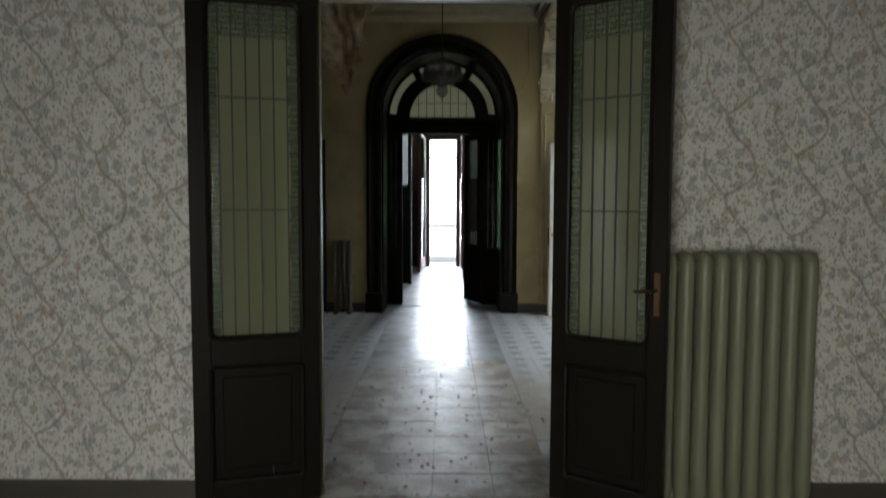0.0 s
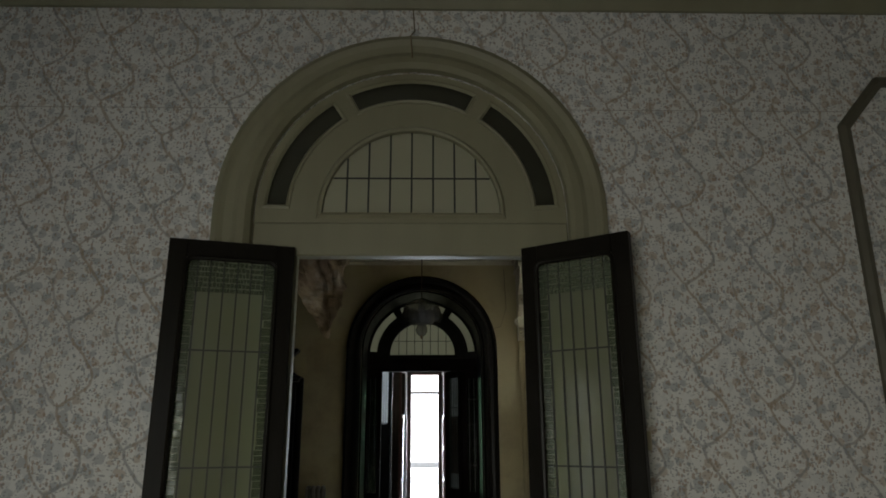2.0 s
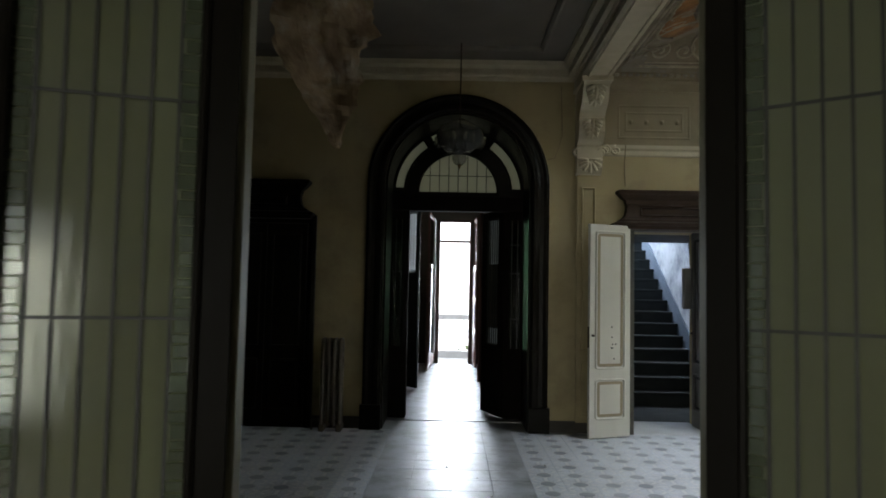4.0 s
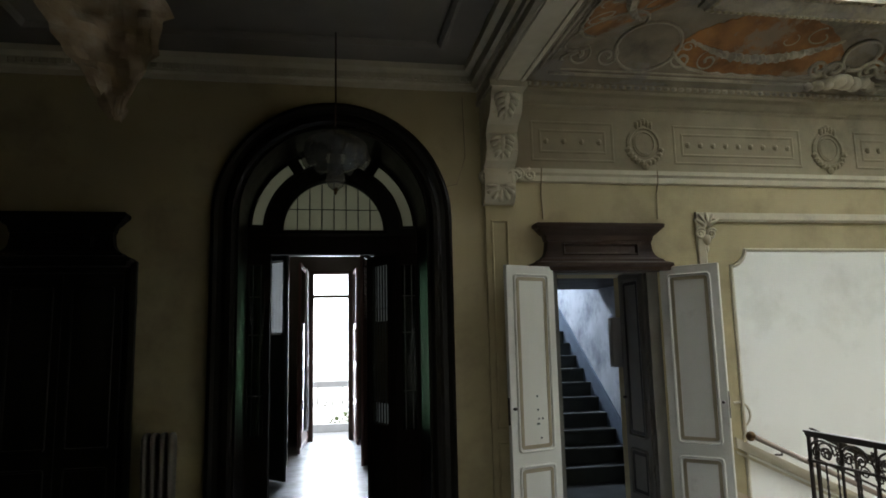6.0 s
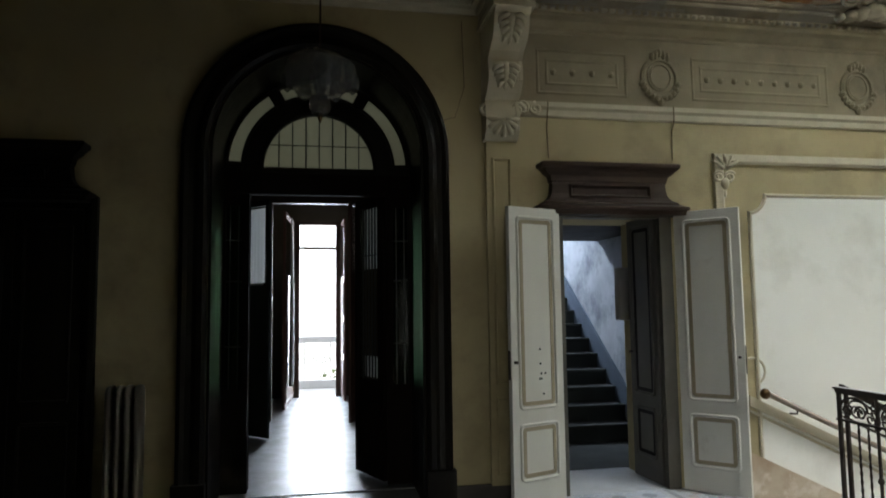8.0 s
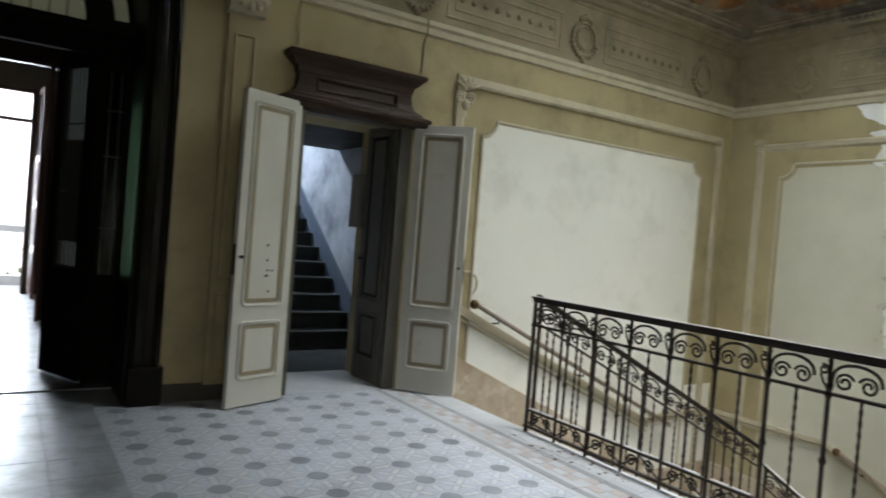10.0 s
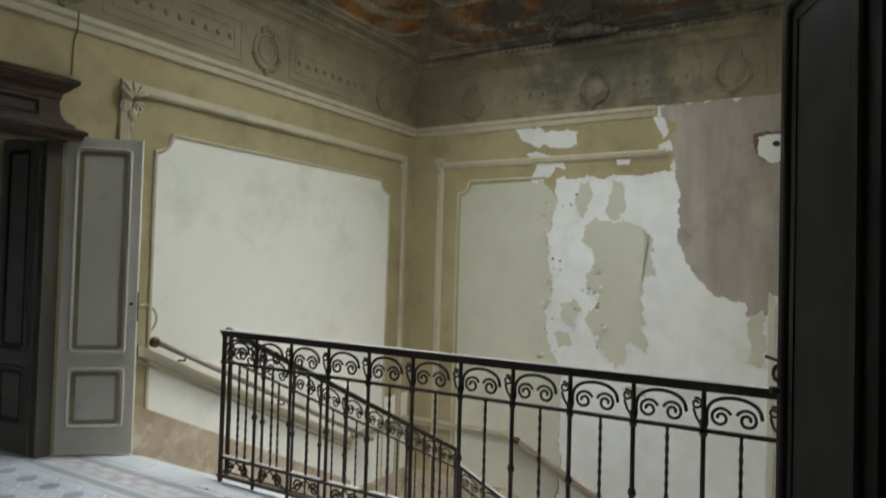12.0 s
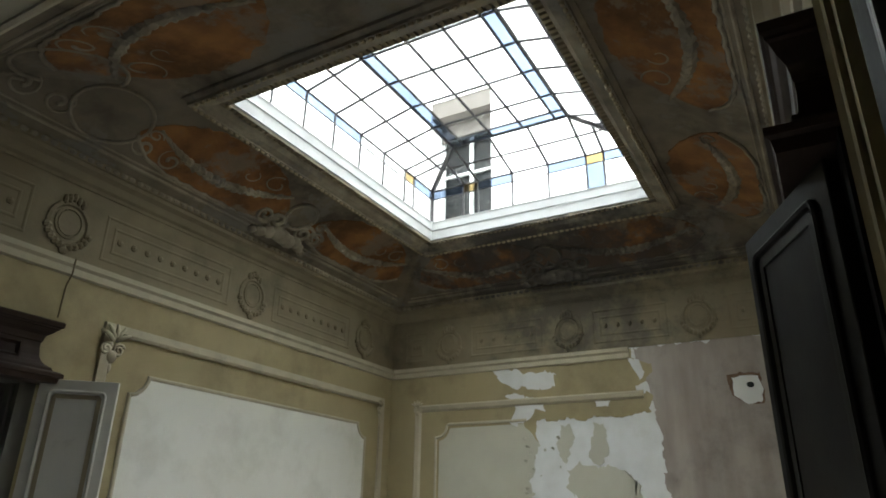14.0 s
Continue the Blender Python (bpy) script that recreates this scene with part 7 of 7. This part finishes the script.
for k, (x, y, h) in enumerate(((-2.2, 26, 2.3), (1.2, 29, 2.5), (3.6, 27, 2.2))):
    t = thing("tree", "green leafy tree beyond the balcony", "tree", (x, y, -3.5), group="garden trees")
    bm = tube(bmesh.new(), [(0, 0, 0), (0.05, 0, h * 0.5), (0.0, 0.1, h * 0.8)], 0.14, 8, 0.05)
    part("trunk", bm, BROWN_WOOD, t)
    bm = bmesh.new()
    for i in range(420):
        a, b = rr.uniform(0, 6.28), rr.uniform(-1, 1)
        r = rr.uniform(0.5, 1.0) ** 0.5
        p = Vector((1.5 * r * math.cos(a) * math.sqrt(1 - b * b), 1.5 * r * math.sin(a) * math.sqrt(1 - b * b), h * 0.78 + 1.1 * r * b))
        s = rr.uniform(0.06, 0.14)
        e1, e2 = Vector((rr.uniform(-1, 1), rr.uniform(-1, 1), rr.uniform(-1, 1))).normalized() * s, Vector((rr.uniform(-1, 1), rr.uniform(-1, 1), rr.uniform(-1, 1))).normalized() * s
        vs = [bm.verts.new(p + q) for q in (e1, e2, -e1, -e2)]
        bm.faces.new(vs)
    part("crown", bm, LEAF, t)

# ---- radiators ----


def radiator(label, at, turn, sections, height, mat, w=0.09, depth=0.14):
    t = thing("radiator", label, "radiator", at, turn)
    for k in range(sections):
        bm = bmesh.new()
        x = (k + 0.5) * w
        rings = []
        last = k == sections - 1
        for z, f in ((0.05, 0.55), (0.075, 0.85), (0.12, 1.0), (0.4, 0.97), (height - 0.30, 0.97), (height - 0.12, 1.0), (height - 0.05, 0.98),
                     (height - 0.02, 0.86), (height - 0.004, 0.6), (height, 0.25)):
            row = []
            for j in range(16):
                a = 2 * math.pi * j / 16
                ca, sa = math.cos(a), math.sin(a)
                row.append(bm.verts.new((x + math.copysign(abs(ca) ** 0.75, ca) * w * 0.455 * f, math.copysign(abs(sa) ** 0.8, sa) * depth / 2 * f, z)))
            rings.append(row)
        for r0, r1 in zip(rings, rings[1:]):
            for j in range(16):
                bm.faces.new((r0[j], r0[(j + 1) % 16], r1[(j + 1) % 16], r1[j]))
        bm.faces.new(rings[0][::-1])
        bm.faces.new(rings[-1])
        if not last:
            for z in (0.10, height - 0.07):
                box(bm, x + w * 0.40, x + w * 0.60, -0.028, 0.028, z - 0.028, z + 0.028)
        part("section", bm, mat, t, smooth=True)
    for k in (0, sections - 1):
        bm = new_box((k + 0.5) * w - 0.03, (k + 0.5) * w + 0.03, -depth / 2, depth / 2, 0.0, 0.08, 0.01)
        part("foot", bm, mat, t)
    bm = tube(bmesh.new(), [(-0.005, 0, 0.11), (-0.09, 0, 0.11), (-0.09, 0, 0.0)], 0.014, 8)
    part("pipe", bm, mat, t)
    return t


radiator("olive-grey cast iron radiator standing against the wallpaper", (1.06, 3.79, 0), 0, 9, 1.28, RADIATOR, 0.0835, 0.15)
radiator("pale cast iron radiator beside the dark arch", (-1.46, 9.62, 0), 0, 4, 1.0, RADIATOR_PALE, 0.062, 0.2)

# ---- crystal lamp, cable and torn canvas ----
lamp = thing("hanging_lamp", "crystal glass hanging lamp with a small globe below", "lamp", (0.0, 9.1, 3.05))
bm = tube(bmesh.new(), [(0, 0, 0.15), (0.0, 0, 1.06)], 0.007, 6)
part("cable", bm, BROWN_WOOD, lamp, "thin brown cable")
rr = random.Random(2)
bm = lathe(bmesh.new(), [(0.02, 0.26), (0.10, 0.23), (0.20, 0.16), (0.24, 0.08), (0.225, 0.0), (0.15, -0.06), (0.05, -0.08)], (0, 0, 0), 14)
for v in bm.verts:
    v.co += Vector((rr.uniform(-0.02, 0.02), rr.uniform(-0.02, 0.02), rr.uniform(-0.015, 0.015)))
part("bowl", bm, CRYSTAL, lamp, "faceted crystal bowl")
for k in range(12):
    a = 2 * math.pi * k / 12
    bm = lathe(bmesh.new(), [(0.005, 0.07), (0.045, 0.03), (0.05, -0.02), (0.03, -0.07), (0.004, -0.09)], (0.22 * math.cos(a), 0.22 * math.sin(a), 0.03 + 0.05 * (k % 2)), 7)
    part("crystal_drop", bm, CRYSTAL, lamp)
bm = blob(bmesh.new(), (0, 0, -0.145), 0.075, 0.075, 0.085, 12, 8)
part("globe", bm, CRYSTAL, lamp, "small glass globe", True)
bm = lathe(bmesh.new(), [(0.012, 0.03), (0.02, 0.01), (0.006, -0.03)], (0, 0, -0.235), 8)
part("finial", bm, BRASS, lamp)

flap = thing("torn_canvas", "torn strip of painted canvas hanging from the hall ceiling", "torn canvas", (-0.9, 6.45, H_HALL))
bm = bmesh.new()
n, m = 26, 46
for side in (0, 1):
    rows = []
    for j in range(m + 1):
        v = j / m
        drop = 1.67 * (1 - v)
        right, left = 0.135 + min(0.15, 0.19 * drop), 0.085 - min(0.36, 0.62 * drop)
        half, cx = (right - left) / 2, (right + left) / 2
        row = []
        for i in range(n + 1):
            f = 2 * i / n - 1
            edge = abs(f) ** 4
            rip = noise.noise((7 * v, f * 3, 2.0)) * 0.09 + noise.noise((26 * v, f * 3, 5.0)) * 0.05
            a, b = (cx + half * f) * 2.2, v * 3.4
            crumple = 0.13 * noise.noise((a, b, 1.0)) + 0.07 * noise.noise((2.6 * a, 2.6 * b, 3.0)) + 0.035 * noise.noise((7 * a, 7 * b, 7.0))
            curl = -0.10 * max(0, -f - 0.45) * (1 - v)
            x = cx + half * f + rip * edge * (1.2 - 0.6 * v) + 0.02 * noise.noise((9 * f, 12 * v, 9.0))
            z = -0.02 - 1.67 * v + (0.05 * noise.noise((5 * f, 3.0, 8.0)) if j > m - 3 else 0)
            row.append(bm.verts.new((x, crumple + curl + 0.55 * (x - 0.1) + side * 0.006, z)))
        rows.append(row)
    for j in range(m):
        for i in range(n):
            bm.faces.new((rows[j][i], rows[j][i + 1], rows[j + 1][i + 1], rows[j + 1][i]))
part("canvas", bm, PAPER, flap)


def cable(label, pts, r=0.006):
    c = Vector(pts[0])
    t = thing("cable", label, "cable", c, group="wall cables")
    bm = tube(bmesh.new(), [Vector(p) - c for p in pts], r, 6)
    part("wire", bm, CABLE, t)


cable("thin brown cable running down the wall to the overdoor", [(2.99, Y_FAR - 0.07, 3.2), (2.99, Y_FAR - 0.065, 3.08), (2.995, Y_FAR - 0.012, 3.0), (2.99, Y_FAR - 0.012, 2.75)])
cable("brown cable beside the corbel", [(1.86, Y_FAR - 0.065, 3.2), (1.86, Y_FAR - 0.015, 2.98), (1.87, Y_FAR - 0.015, 2.74)])
cable("slack black cable along the wall by the corbel", [(1.14, Y_FAR - 0.05, 3.85), (1.16, Y_FAR - 0.03, 3.3), (1.08, Y_FAR - 0.02, 3.05), (0.9, Y_FAR - 0.02, 3.0)], 0.004)
cable("cable hook above the room's arch", [(0.0, Y_ROOM - 0.01, 3.98), (0.01, Y_ROOM - 0.02, 3.80), (-0.01, Y_ROOM - 0.07, 3.74), (0.0, Y_ROOM - 0.075, 3.60)], 0.004)

# ---- room details ----
put = facing(Y_ROOM, -1)
for u0, u1 in ((-3.0, -R_OUT - 0.03), (R_OUT + 0.03, 3.0)):
    bm = bmesh.new()
    prism(bm, [(0.0, 0.0), (0.022, 0.0), (0.022, 0.075), (0.012, 0.095), (0.0, 0.095)], u0, u1, lambda u, v, w: put(w, v, u))
    structure("baseboard_room", bm, SKIRTING, "dark low skirting under the wallpaper", "baseboard")
fr = thing("wall_frame", "olive painted frame with cut corners on the wallpaper", "wall frame", (2.68, Y_ROOM, 2.2))
bm = bmesh.new()
sweep(bm, [(2.40, 0.9), (2.97, 0.9), (2.97, 3.48), (2.62, 3.48), (2.40, 3.22)], [(0, 0), (0, 0.025), (-0.03, 0.035), (-0.055, 0.02), (-0.06, 0)], put)
bm.transform(Matrix.Translation((-2.68, -Y_ROOM, -2.2)))
part("moulding", bm, FRAME_PAINT, fr)
bm = bmesh.new()
prism(bm, [(2.44, 0.94), (2.93, 0.94), (2.93, 3.44), (2.64, 3.44), (2.44, 3.20)], 0.002, 0.006, put)
bm.transform(Matrix.Translation((-2.68, -Y_ROOM, -2.2)))
part("field", bm, WALLPAPER, fr)
sw = thing("socket_plate", "small pale switch plate on the wallpaper", "switch", (1.13, Y_ROOM, 1.58))
part("plate", new_box(-0.035, 0.035, -0.012, 0, -0.045, 0.045, 0.003), STUCCO, sw)
# unseen back window, made up as a source for the room's light
win = thing("added_room_window", "unseen white framed window added to light the room", "window", (-1.2, -1.68, 1.25), kind="structure")
bm = bmesh.new()
for a, b, c, d in ((-0.65, -0.58, -1, 1), (0.58, 0.65, -1, 1), (-0.03, 0.03, -0.93, 0.93), (-0.58, 0.58, -1, -0.93), (-0.58, 0.58, 0.93, 1)):
    box(bm, a, b, 0.0, 0.06, c, d)
part("window_frame", bm, WHITE_PAINT, win)
ob = part("pane", new_box(-0.58, 0.58, 0.02, 0.026, -0.93, 0.93), GLASS, win)
ob.visible_shadow = False
win = thing("window_side", "narrow white framed window in the side wall", "window", (-3.12, (SLIT[0] + SLIT[1]) / 2, 1.25), kind="structure")
bm = bmesh.new()
for a, b, c, d in ((-0.125, -0.105, -0.95, 0.95), (0.105, 0.125, -0.95, 0.95), (-0.105, 0.105, -0.95, -0.92), (-0.105, 0.105, 0.92, 0.95), (-0.105, 0.105, 0.28, 0.31)):
    box(bm, 0.0, 0.05, a, b, c, d)
part("window_frame", bm, WHITE_PAINT, win)
ob = part("pane", new_box(0.02, 0.026, -0.105, 0.105, -0.92, 0.92), GLASS, win)
ob.visible_shadow = False

# ---- floor pieces ----
floor = bpy.data.objects["floor_hall"]


def tile_mesh(name, w, d, mat, gap=0.0016):
    bm = bmesh.new()
    box(bm, -w / 2 + gap / 2, w / 2 - gap / 2, -d / 2 + gap / 2, d / 2 - gap / 2, -0.006, 0.0, 0.0012)
    return finish(bm, name, mat)


def lay(name, me, x, y, rr):
    ob = new(name, me)
    ob.parent = floor
    ob.matrix_world = pose(x, y, rr.uniform(-0.0008, 0.0008), rr.uniform(-0.12, 0.12), rr.uniform(-0.12, 0.12), 0)
    return ob


rr = random.Random(3)
me = tile_mesh("tile", TILE, TILE, TILES)
far_bm = bmesh.new()
ix0, ix1 = math.ceil((X_LEFT - TILE_X) / TILE), 3
iy0, iy1 = math.ceil((Y_NEAR - TILE_Y) / TILE), math.floor((Y_FAR - TILE_Y) / TILE)
xs0, xs1 = TILE_X - 10 * TILE, TILE_X - 5 * TILE
count = 0
for i in range(ix0, ix1):
    for j in range(iy0, iy1):
        x, y = TILE_X + (i + 0.5) * TILE, TILE_Y + (j + 0.5) * TILE
        if xs0 < x < xs1:
            continue
        if x > 0 and count < 300:
            lay("tile", me, x, y, rr)
            count += 1
            continue
        box(far_bm, x - TILE / 2 + 0.0015, x + TILE / 2 - 0.0015, y - TILE / 2 + 0.0015, y + TILE / 2 - 0.0015, -0.006, rr.uniform(-0.0008, 0.0008))
ob = part("tiles", far_bm, TILES, floor, kind="stuff")
xe = TILE_X + ix1 * TILE
sl, sw_ = 0.30, (xs1 - xs0) / 4
me = tile_mesh("slab", sw_, sl, SLAB, 0.003)
me_d = tile_mesh("slab", sw_, sl, DIRTY_SLAB, 0.002)
yy = Y_ROOM + 0.02
while yy + sl < Y_VEST:
    for k in range(4):
        lay("slab", me_d if yy < 6.4 + 0.3 * (k % 2) else me, xs0 + (k + 0.5) * sw_, yy + sl / 2, rr)
    yy += sl
for nm, w, d, mat, x in (("line_tile", 0.05, 0.2, STONE, xe + 0.025), ("line_tile", 0.05, 0.2, BORDER_GREY, xe + 0.075), ("line_tile", 0.05, 0.2, STONE, xe + 0.125),
                         ("line_tile", 0.05, 0.2, BORDER_GREY, xe + 0.325), ("line_tile", 0.04, 0.2, STONE, xe + 0.37)):
    m_ = tile_mesh(nm, w, d, mat)
    for k in range(int((Y_FAR - Y_NEAR) / 0.2)):
        lay(nm, m_, x, Y_NEAR + 0.01 + (k + 0.5) * 0.2, rr)
# zigzag border
m_ = tile_mesh("border_tile", 0.075, 0.1, BORDER)
m2_ = tile_mesh("border_tile", 0.075, 0.1, STONE)
for k in range(int((Y_FAR - Y_NEAR) / 0.1)):
    for q in (0, 1):
        lay("border_tile", m_ if (k + q) % 2 else m2_, xe + 0.15 + 0.0375 + q * 0.075, Y_NEAR + 0.01 + (k + 0.5) * 0.1, rr)
me3 = tile_mesh("edge_slab", X_WELL - 0.02 - (xe + 0.39), 0.6, STONE, 0.004)
yy = Y_NEAR + 0.02
while yy + 0.6 < Y_FAR:
    lay("edge_slab", me3, (X_WELL - 0.02 + xe + 0.39) / 2, yy + 0.3, rr)
    yy += 0.6
structure("threshold_vestibule", new_box(-0.82, 0.82, 10.28, Y_VEST + 0.06, -0.05, 0.004), SLAB, "worn pale stone sill of the arched doorway", "threshold")
structure("landing_edge", new_box(X_WELL - 0.24, X_WELL + 0.04, Y_NEAR, Y_FAR, -0.22, -0.004), STONE, "stone edge of the landing over the well", "floor edge")

# rubble and dirt on the floor
rub = thing("debris", "scattered plaster crumbs and dirt on the floor", "debris", (0, 4.6, 0), kind="stuff")
bm = bmesh.new()
for k in range(200):
    x, y = rr.gauss(0, 0.6), rr.gauss(0.6, 1.3)
    x = max(-0.75, min(1.8, x))
    y = max(-0.65, min(4.8, y))
    s = rr.choice((0.003, 0.004, 0.006, 0.010))
    box(bm, x - s, x + s * 0.7, y - s * 0.8, y + s, 0.001, 0.001 + s * 0.8)
part("crumbs", bm, DUST, rub, kind="stuff")
bm = bmesh.new()
for k in range(260):
    if k % 2:
        x, y = X_WELL - 0.05 - abs(rr.gauss(0, 0.09)), rr.uniform(0.3, 3.8)
    else:
        x, y = rr.gauss(0, 0.45), rr.uniform(-0.65, 1.6)
        x = max(-0.75, min(0.75, x))
    s = rr.choice((0.002, 0.003, 0.004, 0.008))
    box(bm, x - s, x + s * 1.4, y - s * 0.8, y + s, 0.001, 0.001 + s * 0.5)
part("dirt", bm, DAMP_RIM, rub, "dark brown dirt", kind="stuff")
